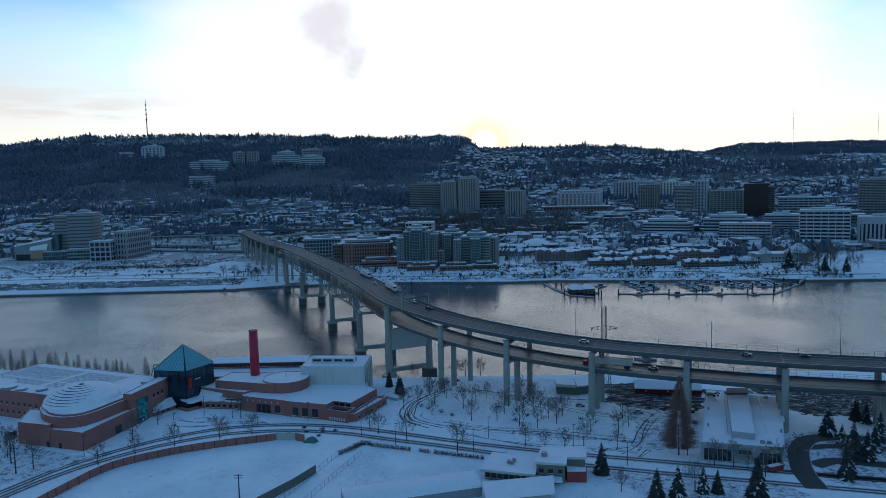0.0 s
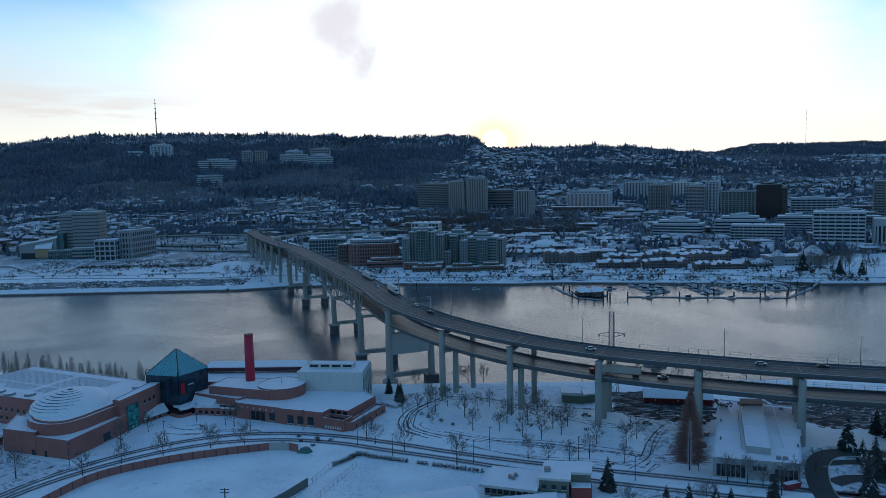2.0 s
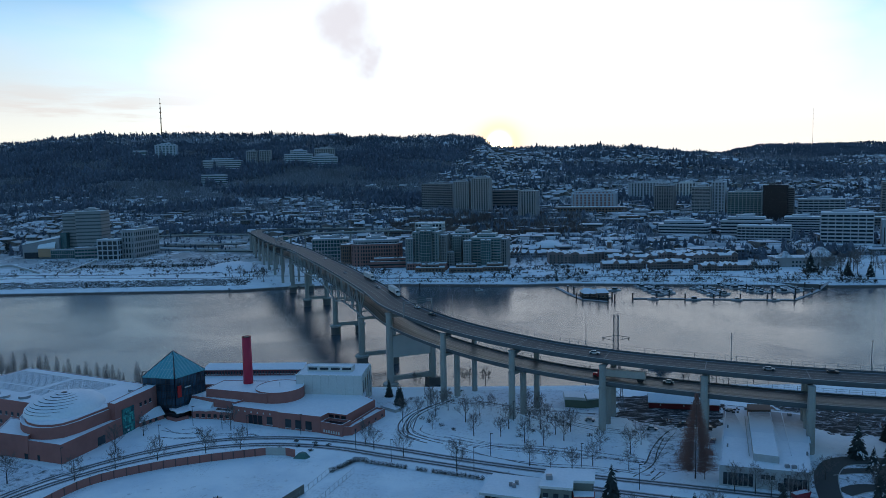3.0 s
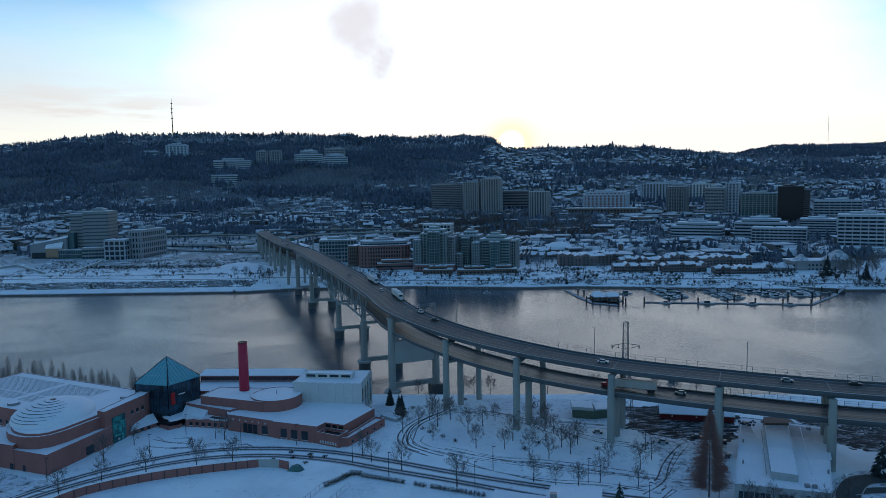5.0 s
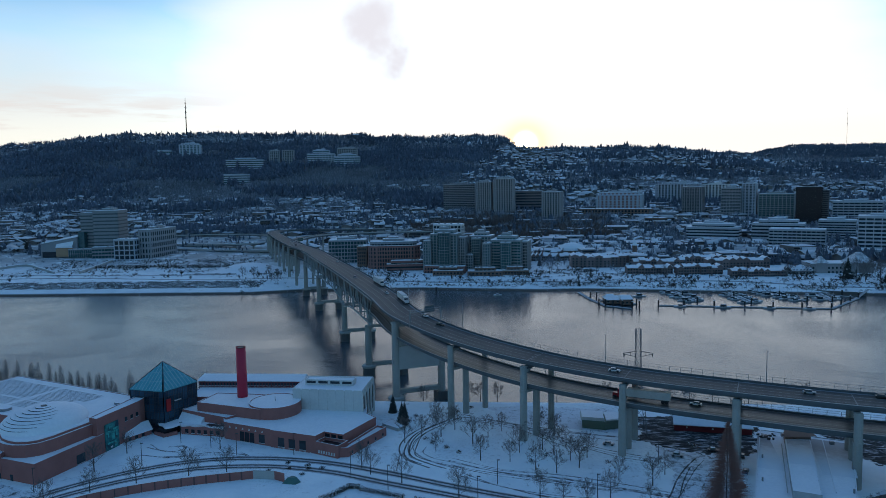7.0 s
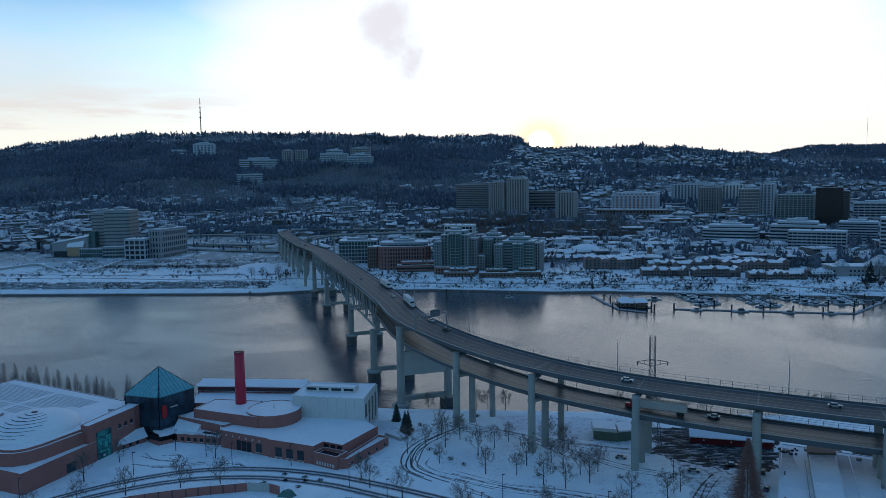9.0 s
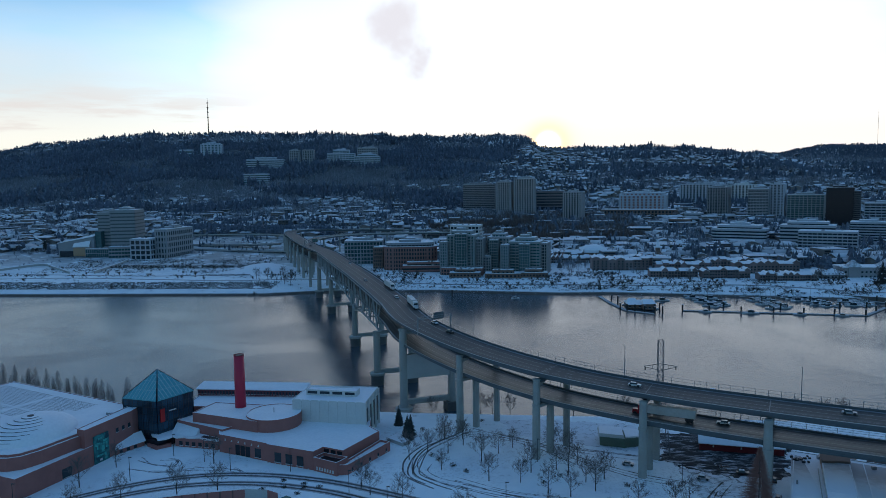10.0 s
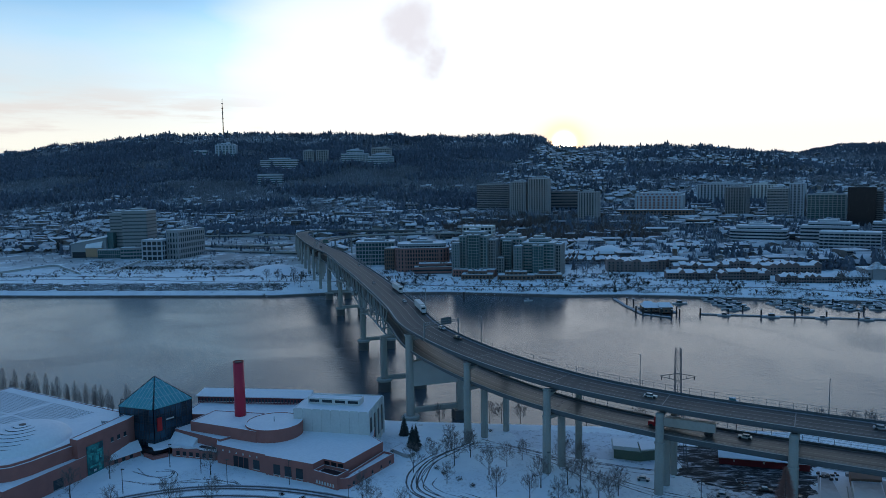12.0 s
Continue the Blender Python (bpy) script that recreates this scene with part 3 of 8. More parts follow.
fence_on(upper_line, WIDTH + 0.12, 0.85, 2.1, 4.0, bridge, 76, len(upper_line) - 6)
fence_on(lower_line, -0.12, 0.62, 0.55, 2.6, bridge, 84, len(lower_line) - 10)
fence_on(lower_line, WIDTH - 0.9, 0.85, 1.6, 4.5, bridge, 70, len(lower_line) - 6)


def road_lamp(at, turn, high=11.5, group="lamps on the bridge"):
    lamp = thing("street_lamp", "slim grey steel street lamp on the bridge parapet", "street lamp", at, group, turn)
    part("pole", Shape().tube((0, 0, 0), (0, 0, high), 0.13, 0.08, 6), STEEL, lamp, local=True)
    part("arm", Shape().tube((0, 0, high - 0.1), (1.9, 0, high + 0.35), 0.06, 0.05, 6), STEEL, lamp, local=True)
    part("lamp_head", Shape().box((1.7, -0.16, high + 0.24), (2.5, 0.16, high + 0.42)), DARK_STEEL, lamp, local=True)
    return lamp


first_lamp = None
for x, y in ((-118, 590), (-52, 420), (-18, 357.5), (48.6, 315), (102, 281), (151, 268)):
    p, across, way = station(x, y)
    at = p + across * (WIDTH + 0.12) + Vector((0, 0, 0.85))
    if first_lamp is None:
        first_lamp = road_lamp(at, math.degrees(math.atan2(-across.y, -across.x)))
    else:
        copy_thing(first_lamp, pose(*at, 0, 0, math.degrees(math.atan2(-across.y, -across.x))))


def gantry(x, y, board, words):
    p, across, way = station(x, y)
    m = turned(p, across)
    g = thing("sign_gantry", "grey steel sign gantry spanning the upper bridge road", "sign gantry", tuple(p))
    for u in (-0.2, WIDTH + 0.2):
        part("post", Shape().box((u - 0.25, -0.25, -0.5), (u + 0.25, 0.25, 7.4), 0, m), STEEL, g)
    for z in (6.2, 7.2):
        for v in (-0.5, 0.5):
            part("beam", Shape().beam(m @ Vector((-0.2, v, z)), m @ Vector((WIDTH + 0.2, v, z)), 0.14), STEEL, g)
    for i in range(12):
        u = i * WIDTH / 12
        part("brace", Shape().beam(m @ Vector((u, -0.5, 6.2)), m @ Vector((u + WIDTH / 12, -0.5, 7.2)), 0.1), STEEL, g)
    part("sign_panel", Shape().box((8.5, 0.55, 5.2), (14.0, 0.7, 8.4), 0, m), board, g, words)


gantry(-30, 374, GIRDER, "dark back of a large road sign")
gantry(-207, 797, surface("green_road_sign", (0.05, 0.13, 0.11), 0.5), "green road sign board")


# ---- western ramps and viaducts ----
ROADS = [upper_line]


def viaduct(label, pts, width, columns):
    line = smooth_line(pts, 8)
    ROADS.append(line)
    v = thing("viaduct", label, "viaduct", tuple(line[0]))
    deck(line, "road", v, width, 1.8, PALE_CONCRETE)
    for k in range(columns):
        p = line[int((k + 0.5) / columns * (len(line) - 1))]
        q = line[min(len(line) - 1, int((k + 0.5) / columns * (len(line) - 1)) + 1)]
        way = Vector((q.x - p.x, q.y - p.y, 0)).normalized()
        m = turned(Vector((p.x, p.y, 0)), Vector((-way.y, way.x, 0)))
        z0 = terrain(p.x, p.y) - 3
        part("column", Shape().box((width / 2 - 0.9, -0.8, z0), (width / 2 + 0.9, 0.8, p.z - 1.8), 0, m), CONCRETE, v)
        part("cross_beam", Shape().box((1.0, -0.9, p.z - 2.9), (width - 1.0, 0.9, p.z - 1.75), 0, m), CONCRETE, v)


viaduct("concrete motorway viaduct with pale parapets on columns", [(-760, 1275, 22), (-620, 1245, 23), (-528, 1230, 24), (-444, 1228, 25), (-372, 1195, 26.0), (-335, 1140, 27.0), (-322, 1076, 28.0)], 11, 10)
viaduct("lower concrete viaduct beside the river road", [(-760, 1205, 15), (-600, 1165, 16), (-481, 1117, 17), (-397, 1097, 18.5), (-335, 1078, 21.5)], 14, 9)
viaduct("low road bridge on short concrete columns", [(-700, 1110, 12.5), (-560, 1095, 13.5), (-470, 1075, 14), (-390, 1055, 14), (-300, 1035, 14)], 8, 9)
viaduct("concrete exit ramp curving behind the brick offices", [(-196, 812, 41.4), (-226, 905, 39.8), (-236, 985, 37.8), (-222, 1070, 35), (-180, 1150, 31), (-90, 1215, 27)], 11, 8)
viaduct("distant concrete ramp with snow along its edges", [(-420, 1345, 26), (-347, 1335, 27), (-276, 1330, 27), (-190, 1310, 26), (-90, 1300, 25), (40, 1330, 27)], 9, 8)


# ---- science museum on the near bank ----
def windows_on(parent, p, q, z0, z1, count, width, glass=GLASS, out=0.06, start=0.0, end=1.0):
    """A row of window panes set in frames along the wall from p to q; the outside is to the right of that way."""
    p, q = Vector((*p, 0)), Vector((*q, 0))
    way = (q - p).normalized()
    turn = math.degrees(math.atan2(way.y, way.x))
    pane = Shape().box((-width / 2, -out, 0), (width / 2, 0.1, z1 - z0)).mesh("window", glass)
    sill = Shape().box((-width / 2 - 0.12, -out - 0.12, -0.18), (width / 2 + 0.12, 0.1, 0)).mesh("sill", WHITE)
    base = BASES[parent.name].inverted() if parent.name in BASES else Matrix()
    for i in range(count):
        at = p.lerp(q, start + (end - start) * (i + 0.5) / count)
        w = part("window", pane, None, parent)
        w.matrix_parent_inverse = base
        w.matrix_basis = pose(at.x, at.y, z0, 0, 0, turn)
        part("sill", sill, None, w)


def walls(parent, poly, z0, z1, mat, roof_inset=0.35, roof_drop=0.45, label=""):
    """A block with a parapet and a snow-covered roof a little below its top."""
    k = len(poly)
    part("wall", Shape().prism(poly, z0, z1 - roof_drop), mat, parent, label)
    cap = Shape()
    inner = inset(poly, roof_inset)
    v = [(x, y, z) for z in (z1 - roof_drop, z1) for x, y in poly] + [(x, y, z) for z in (z1 - roof_drop, z1) for x, y in inner]
    cap.add(v, [(i, (i + 1) % k, k + (i + 1) % k, k + i) for i in range(k)] + [(2 * k + (i + 1) % k, 2 * k + i, 3 * k + i, 3 * k + (i + 1) % k) for i in range(k)])
    cap.add(v, [(k + i, k + (i + 1) % k, 3 * k + (i + 1) % k, 3 * k + i) for i in range(k)], 1)
    part("parapet", cap, [mat, ROOF_SNOW], parent)
    part("roof", Shape().prism(inset(poly, roof_inset + 0.01), z1 - roof_drop + 0.004, z1 - roof_drop + 0.2), ROOF_SNOW, parent, "flat roof under even snow")


def inset(poly, d):
    """The polygon (counter-clockwise) drawn in by d."""
    out, k = [], len(poly)
    for i in range(k):
        a, b, c = Vector(poly[i - 1]), Vector(poly[i]), Vector(poly[(i + 1) % k])
        u, w = (b - a).normalized(), (c - b).normalized()
        nu, nw = Vector((-u.y, u.x)), Vector((-w.y, w.x))
        s = nu + nw
        s = s / max(0.3, s.length_squared) * 2
        out.append((b.x + s.x * d, b.y + s.y * d))
    return out


museum = thing("museum_hall", "terracotta brick museum hall with a domed theatre under snow", "museum", (-185, 325, 6))
hall_poly = [(-142.0, 307), (-137.3, 333.5), (-219.3, 368), (-234, 328.5), (-183, 309), (-160, 309)]
walls(museum, hall_poly, 4, 18.8, TERRACOTTA, label="terracotta brick wall")
# theatre: a curved wall behind a lower terrace wall
terrace = [(-149.2, 273.6), (-141.3, 303.5), (-141.3, 309), (-178, 309), (-182, 299), (-166, 283.5), (-165.2, 278.8)]
walls(museum, terrace, 4, 13.6, TERRACOTTA)
walls(museum, [(-165.0, 278.6), (-165.6, 285.5), (-175, 297), (-186, 301), (-181.0, 283.6)], 4, 15.2, TERRACOTTA)
curve = [(-142.4, 309.4), (-146, 322), (-155, 329), (-167, 329), (-177, 322), (-181, 311), (-180, 302), (-177, 293), (-173, 287), (-169.8, 283.6), (-165.2, 280.8), (-161, 279.6), (-156.5, 279.8), (-152.6, 282.0), (-149.4, 287.5), (-147, 295), (-144.6, 302)]
walls(museum, curve, 12.0, 18.0, TERRACOTTA, label="curved brick theatre wall")
part("cornice", Shape().prism(inset(curve, 1.6), 17.7, 18.5), TERRACOTTA, museum)
part("cornice_snow", Shape().prism(inset(curve, 1.9), 18.504, 18.7), ROOF_SNOW, museum)
walls(museum, [(-142.2, 301.5), (-136.9, 324.5), (-137.2, 334), (-141.0, 334.5), (-146, 303)], 4, 20.4, TERRACOTTA)


def dome():
    """A smooth snow dome with dark stepped edges round one flank."""
    cx, cy, rx, ry, base, h = -164.0, 303.2, 14.8, 17.0, 18.5, 6.3
    s = Shape()
    rings = [circle(cx, cy, rx * math.cos(radians(a)), 48, ry=ry * math.cos(radians(a))) for a in range(0, 90, 9)]
    levels = [base + h * math.sin(radians(a)) for a in range(0, 90, 9)]
    v = [(x, y, z) for ring, z in zip(rings, levels) for x, y in ring] + [(cx, cy, base + h)]
    s.add(v, [(q * 48 + i, q * 48 + (i + 1) % 48, (q + 1) * 48 + (i + 1) % 48, (q + 1) * 48 + i) for q in range(9) for i in range(48)] + [(9 * 48 + i, 9 * 48 + (i + 1) % 48, 480) for i in range(48)])
    part("dome", s, ROOF_SNOW, museum, "snow-covered theatre dome", smooth=True)
    for q in range(8):
        a = 16 + q * 9.0
        c, z = math.cos(radians(a)), base + 0.05 + h * math.sin(radians(a))
        spread, mid = 62 + q * 10, 222 + q * 2
        arc = circle(cx, cy, rx * c + 0.05, 30, mid - spread, mid + spread, ry=ry * c + 0.05)
        tall = [0.02 + (0.16 + 0.02 * q) * math.sin(math.pi * (i / 29) ** 0.6) for i in range(30)]
        k = 1 - 1.6 / (rx * c)
        lip = Shape().add([(x, y, z - 0.1) for x, y in arc] + [(x, y, z + t) for (x, y), t in zip(arc, tall)], [(i, i + 1, 31 + i, 30 + i) for i in range(29)])
        part("dome_step", lip, DARK_STEEL, museum)
        shelf = Shape().add([(x, y, z + t + 0.01) for (x, y), t in zip(arc, tall)] + [(cx + (x - cx) * k, cy + (y - cy) * k, z + t + 0.1) for (x, y), t in zip(arc, tall)], [(i, i + 1, 31 + i, 30 + i) for i in range(29)])
        part("dome_shelf", shelf, ROOF_SNOW, museum)
    part("dome_vent", Shape().prism(circle(cx, cy, 1.1, 12), base + h - 0.2, base + h + 0.3), DARK_STEEL, museum)


dome()


def mural():
    """The framed teal banner on the wall, with plain shapes on it."""
    p, q = Vector((-141.6, 304.2, 0)), Vector((-139.6, 313.0, 0))
    way = (q - p).normalized()
    m = Matrix.Translation(p) @ Matrix.Rotation(math.atan2(way.y, way.x), 4, "Z")
    banner = part("banner", Shape().box((0.9, -0.45, 5.6), (8.2, -0.1, 16.6), 0, m), surface("banner_cloth", (0.01, 0.06, 0.075), 0.6, (0.04, 0.38, 0.34), 0.4, fine=4, amount=1.0), museum, "teal printed wall banner")
    for u, z, w, h in ((1.4, 12.6, 2.6, 1.0), (5.2, 13.4, 2.4, 0.8), (2.2, 11.2, 0.7, 2.6), (4.4, 9.6, 1.6, 3.4), (3.0, 14.6, 3.0, 0.8), (6.4, 10.8, 0.9, 2.2), (1.8, 8.4, 4.6, 0.7), (5.6, 6.8, 1.4, 1.6)):
        part("print_shape", Shape().box((u, -0.47, z), (u + w, -0.44, z + h), 0, m), surface("banner_print", (0.06, 0.50, 0.42), 0.6, (0.02, 0.06, 0.08), 0.7, amount=1.0), banner)
    part("banner_text_bar", Shape().box((3.4, -0.47, 6.6), (4.6, -0.44, 7.4), 0, m), WHITE, banner)


mural()
windows_on(museum, (-234, 328.5), (-183, 309), 8.0, 9.6, 13, 1.3, start=0.02, end=0.9)
windows_on(museum, (-234, 328.5), (-183, 309), 12.0, 13.6, 13, 1.3, start=0.02, end=0.9)
windows_on(museum, (-139.0, 315.2), (-136.9, 324.5), 14.5, 16.1, 3, 1.3)
windows_on(museum, (-149.2, 273.6), (-141.3, 303.5), 6.4, 9.8, 1, 4.0, start=0.55, end=0.75)
windows_on(museum, (-181.0, 283.6), (-165.0, 278.6), 6.0, 8.2, 1, 1.8, start=0.85, end=1.0)
windows_on(museum, (-165.0, 278.6), (-149.2, 273.6), 6.0, 8.2, 1, 1.2, start=0.2, end=0.4)
array = Shape()
for i in range(46):
    for j in range(21):
        u, w = 20.0 + i * 1.42, -2.8 - j * 1.22
        if i in (19, 20) or j == 14 or i > 33 and j > 17 or i < 10 and j > 12 or i < 4 and j > 7:
            continue
        at = pose(-140 - 0.921 * u + 0.391 * w, 331.5 + 0.391 * u + 0.921 * w, 18.60, -2.0, 0.8, -23)
        array.box((-0.52, -0.4, 0), (0.52, 0.4, 0.07), 1, at, 0)
tagged(part("solar_array", array, [ROOF_SNOW, STEEL], museum, "rows of small solar panels under thin snow"), kind="stuff")
for x, y, s in ((-208, 322, 3.4), (-200, 318, 2.6), (-190, 317, 2.4), (-146, 326, 2.2)):
    part("roof_unit", Shape().prism(circle(x, y, s, 14), 18.4, 19.6, 0, 1), [STEEL, ROOF_SNOW], museum)
part("roof_stair", Shape().beam((-146, 336, 19), (-143.5, 334, 25), 0.3).beam((-148, 337, 19), (-145.5, 335, 25), 0.3).beam((-146, 335.5, 22), (-141, 333, 22.2), 0.25).beam((-145.5, 335, 25), (-143, 334, 25), 0.3), DARK_STEEL, museum)

atrium = thing("glass_atrium", "glass atrium with a teal pyramid roof dusted with snow", "museum", (-131.7, 336.4, 6))
L_, F_, R_, B_ = Vector((-143.7, 330.6, 0)), Vector((-127.7, 327.2, 0)), Vector((-119.7, 342.3, 0)), Vector((-135.7, 345.7, 0))
AT_TOP, APEX = 23.9, Vector((-131.6, 336.2, 34.2))
part("core", Shape().prism([tuple((p * 0.97 + Vector((-131.7, 336.4, 0)) * 0.03).xy) for p in (L_, F_, R_, B_)], 4, AT_TOP - 0.1), BLACK_GLASS, atrium)
for a, b, cols in ((L_, F_, 7), (F_, R_, 7), (R_, B_, 7), (B_, L_, 7)):
    way = (b - a) / cols
    out = Vector((way.y, -way.x, 0)).normalized()
    rows = 6
    for i in range(cols):
        for j in range(rows):
            z0, z1 = 5 + j * 3.15, 5 + (j + 1) * 3.15 - 0.22
            p, q = a + way * (i + 0.06), a + way * (i + 0.94)
            part("pane", Shape().add([(p.x, p.y, z0), (q.x, q.y, z0), (q.x, q.y, z1), (p.x, p.y, z1), *[(v.x - out.x * 0.15, v.y - out.y * 0.15, z) for v, z in ((p, z0), (q, z0), (q, z1), (p, z1))]], [(0, 1, 2, 3), (4, 7, 6, 5), (0, 4, 5, 1), (1, 5, 6, 2), (2, 6, 7, 3), (3, 7, 4, 0)]), ATRIUM_GLASS, atrium)
    for i in range(cols + 1):
        p = a + way * i
        part("mullion", Shape().box((p.x - 0.12, p.y - 0.12, 4), (p.x + 0.12, p.y + 0.12, AT_TOP)), DARK_STEEL, atrium)
    lattice = Shape()
    for i in range(1, cols * 3):
        if i % 3:
            p = a + way * (i / 3) + out * 0.03
            lattice.beam((p.x, p.y, 5), (p.x, p.y, AT_TOP), 0.07)
    for j in range(1, 18):
        lattice.beam((*(a + out * 0.03).xy, 5 + j * 1.05), (*(b + out * 0.03).xy, 5 + j * 1.05), 0.07)
    part("lattice", lattice, DARK_STEEL, atrium, "fine dark glazing bars")
    # roof slope with ribs
    lift = Vector((0, 0, AT_TOP))
    e0, e1 = a + lift + out * 0.5, b + lift + out * 0.5
    part("roof_slope", Shape().add([e0, e1, APEX, e0 - Vector((0, 0, 0.4)), e1 - Vector((0, 0, 0.4))], [(0, 1, 2), (0, 3, 4, 1)]), TEAL, atrium, "teal glass roof slope")
    for i in range(1, 10):
        s = i / 10
        foot = e0.lerp(e1, s)
        k = 1 - abs(2 * s - 1)
        part("rib", Shape().beam(foot + Vector((0, 0, 0.05)), foot.lerp((e0 if s < 0.5 else e1).lerp(APEX, k), 1.0) + Vector((0, 0, 0.05)), 0.2), surface("rib_metal", (0.36, 0.56, 0.60), 0.5) if i == 1 else bpy.data.materials["rib_metal"], atrium)
    part("ridge", Shape().beam(e0, APEX, 0.35), DARK_STEEL, atrium)
    for j in (0.3, 0.6, 0.82):
        part("purlin", Shape().beam(e0.lerp(APEX, j) + Vector((0, 0, 0.04)), e1.lerp(APEX, j) + Vector((0, 0, 0.04)), 0.12), bpy.data.materials["rib_metal"], atrium)
fr = (R_ - F_).normalized()
out = Vector((fr.y, -fr.x, 0))
p = F_ + fr * 1.2
part("red_panel", Shape().add([(v.x, v.y, z) for v in (p + out * 0.5, p + fr * 2.0 + out * 0.5, p + fr * 2.0 + out * 0.1, p + out * 0.1) for z in (14.6, 19.8)], [(0, 2, 3, 1), (2, 4, 5, 3), (4, 6, 7, 5), (6, 0, 1, 7), (1, 3, 5, 7)]), surface("red_sign", (0.55, 0.02, 0.02), 0.5), atrium, "tall red sign panel")
part("sign_bar", Shape().beam(F_ + fr * 5.2 + out * 0.3 + Vector((0, 0, 18.3)), F_ + fr * 8.6 + out * 0.3 + Vector((0, 0, 18.3)), 0.12, 0.5), WHITE, atrium, "pale sign lettering as a bar")

galleries = thing("museum_galleries", "low terracotta brick museum wing with snow roofs and round gallery", "museum", (-80, 320, 6))
front = [(-99.6, 320.8), (-77.7, 312.6), (-77.4, 311.8), (-58.0, 305.6), (-55.6, 310.6), (-47.4, 307.4), (-38.2, 328.6), (-43, 334), (-46, 352), (-112, 352), (-114, 336), (-103, 329)]
walls(galleries, front, 4, 13.0, TERRACOTTA, label="terracotta brick wall")
walls(galleries, [(-57.9, 305.4), (-48.2, 300.8), (-45.4, 306.6), (-55.4, 310.4)], 4, 11.0, TERRACOTTA, 0.35, 1.3)
walls(galleries, [(-47.9, 302.0), (-44.6, 302.6), (-33.6, 326.2), (-37.8, 328.2)], 4, 9.7, TERRACOTTA, 0.35, 1.0)
walls(galleries, [(-116, 333.5), (-85.6, 324.2), (-80, 330), (-86, 345), (-112.5, 347.5)], 12.6, 17.2, TERRACOTTA)
walls(galleries, circle(-82.4, 335.0, 10.9, 40), 12.6, 17.7, TERRACOTTA, 0.5, label="round brick gallery wall")
part("roof_pin", Shape().tube((-82.4, 335.0, 17), (-82.4, 335.0, 19.4), 0.12, 0.1, 6), STEEL, galleries)
WALL_A, WALL_B, WALL_C = (-99.6, 320.8), (-77.7, 312.6), (-58.0, 305.6)
windows_on(galleries, WALL_A, WALL_B, 6.2, 10.2, 3, 2.2, BLACK_GLASS, start=0.34, end=0.66)
windows_on(galleries, WALL_A, WALL_B, 6.8, 10.2, 1, 2.9, start=0.73, end=0.90)
windows_on(galleries, (-77.4, 311.8), WALL_C, 6.8, 10.4, 3, 2.9, start=0.12, end=0.84)
# rows of plain white squares stand for small wall lamps
windows_on(galleries, WALL_A, WALL_B, 11.2, 11.7, 6, 0.45, WHITE, start=0.06, end=0.9)
windows_on(galleries, (-77.4, 311.8), WALL_C, 5.6, 6.3, 8, 0.5, WHITE, start=0.0, end=0.95)
windows_on(galleries, (-57.9, 305.4), (-48.2, 300.8), 6.9, 7.8, 7, 0.6, WHITE, start=0.1, end=0.9)
windows_on(galleries, (-55.6, 310.6), (-47.4, 307.4), 10.0, 12.4, 3, 2.2, BLACK_GLASS)
# black sheet over the terrace snow gives the recess its shade
part("terrace_floor", Shape().prism([(-56.6, 305.9), (-48.5, 302.2), (-46.6, 306.2), (-55.0, 309.6)], 9.96, 10.0), BLACK_GLASS, galleries, "dark sheet for the shade in the sunken terrace")
windows_on(galleries, (-44.6, 302.6), (-33.6, 326.2), 6.6, 7.8, 5, 0.9)
link = thing("entrance_canopy", "low brick entrance wing with a wavy snow-covered canopy", "museum", (-118, 330, 6))
part("wall", Shape().prism([(-119.8, 325.4), (-101.2, 322.6), (-99.8, 324.0), (-116, 331), (-123.2, 334.6), (-121.5, 329)], 4, 9.2), TERRACOTTA, link, "brown brick wall with small windows")
part("dark_front", Shape().prism([(-136.5, 330.5), (-131.5, 325.2), (-125.2, 322.6), (-121.9, 328.2), (-121.8, 334), (-134, 338)], 5.2, 8.7), BLACK_GLASS, link, "dark glazed entrance under the canopy")
part("canopy_edge", Shape().prism([(-131.2, 329.4), (-129.2, 326.8), (-127.2, 326.0), (-125.0, 322.8), (-122.8, 324.2), (-121.2, 327.2), (-117, 326.2), (-101.2, 325.0), (-99.6, 326.0), (-118, 338), (-130, 338)], 8.8, 9.246), DARK_STEEL, link)
part("roof", Shape().prism([(-131.6, 328.5), (-129.6, 326.0), (-127.5, 325.0), (-125.2, 321.8), (-122.6, 323.4), (-121.0, 326.2), (-119.2, 325.0), (-116.4, 325.8), (-113.5, 324.8), (-110.0, 325.6), (-106.6, 323.6), (-104.0, 323.6), (-101.2, 322.2), (-99.8, 324.0), (-118, 338), (-130, 338)], 9.25, 9.95, 0, 0, 0.985), ROOF_SNOW, link, "wavy canopy roof under thick snow")
windows_on(link, (-119.8, 325.4), (-101.2, 322.6), 6.7, 8.3, 6, 1.5, BLACK_GLASS, start=0.06, end=0.97)
walls(galleries, [(-123.4, 334.8), (-99.8, 324.4), (-97, 328), (-114.5, 338), (-120.5, 345)], 4, 13.6, TERRACOTTA)
part("upper_canopy", Shape().add([(-123.0, 328.6, 9.9), (-112.0, 326.3, 9.9), (-111.4, 329.5, 11.9), (-123.3, 334.6, 12.6), (-123.0, 328.6, 9.3), (-112.0, 326.3, 9.3), (-111.4, 329.5, 9.3), (-123.3, 334.6, 9.3)], [(0, 1, 2, 3), (4, 5, 1, 0), (5, 6, 2, 1), (7, 4, 0, 3)]), ROOF_SNOW, link, "snow bank sloping up from the canopy")
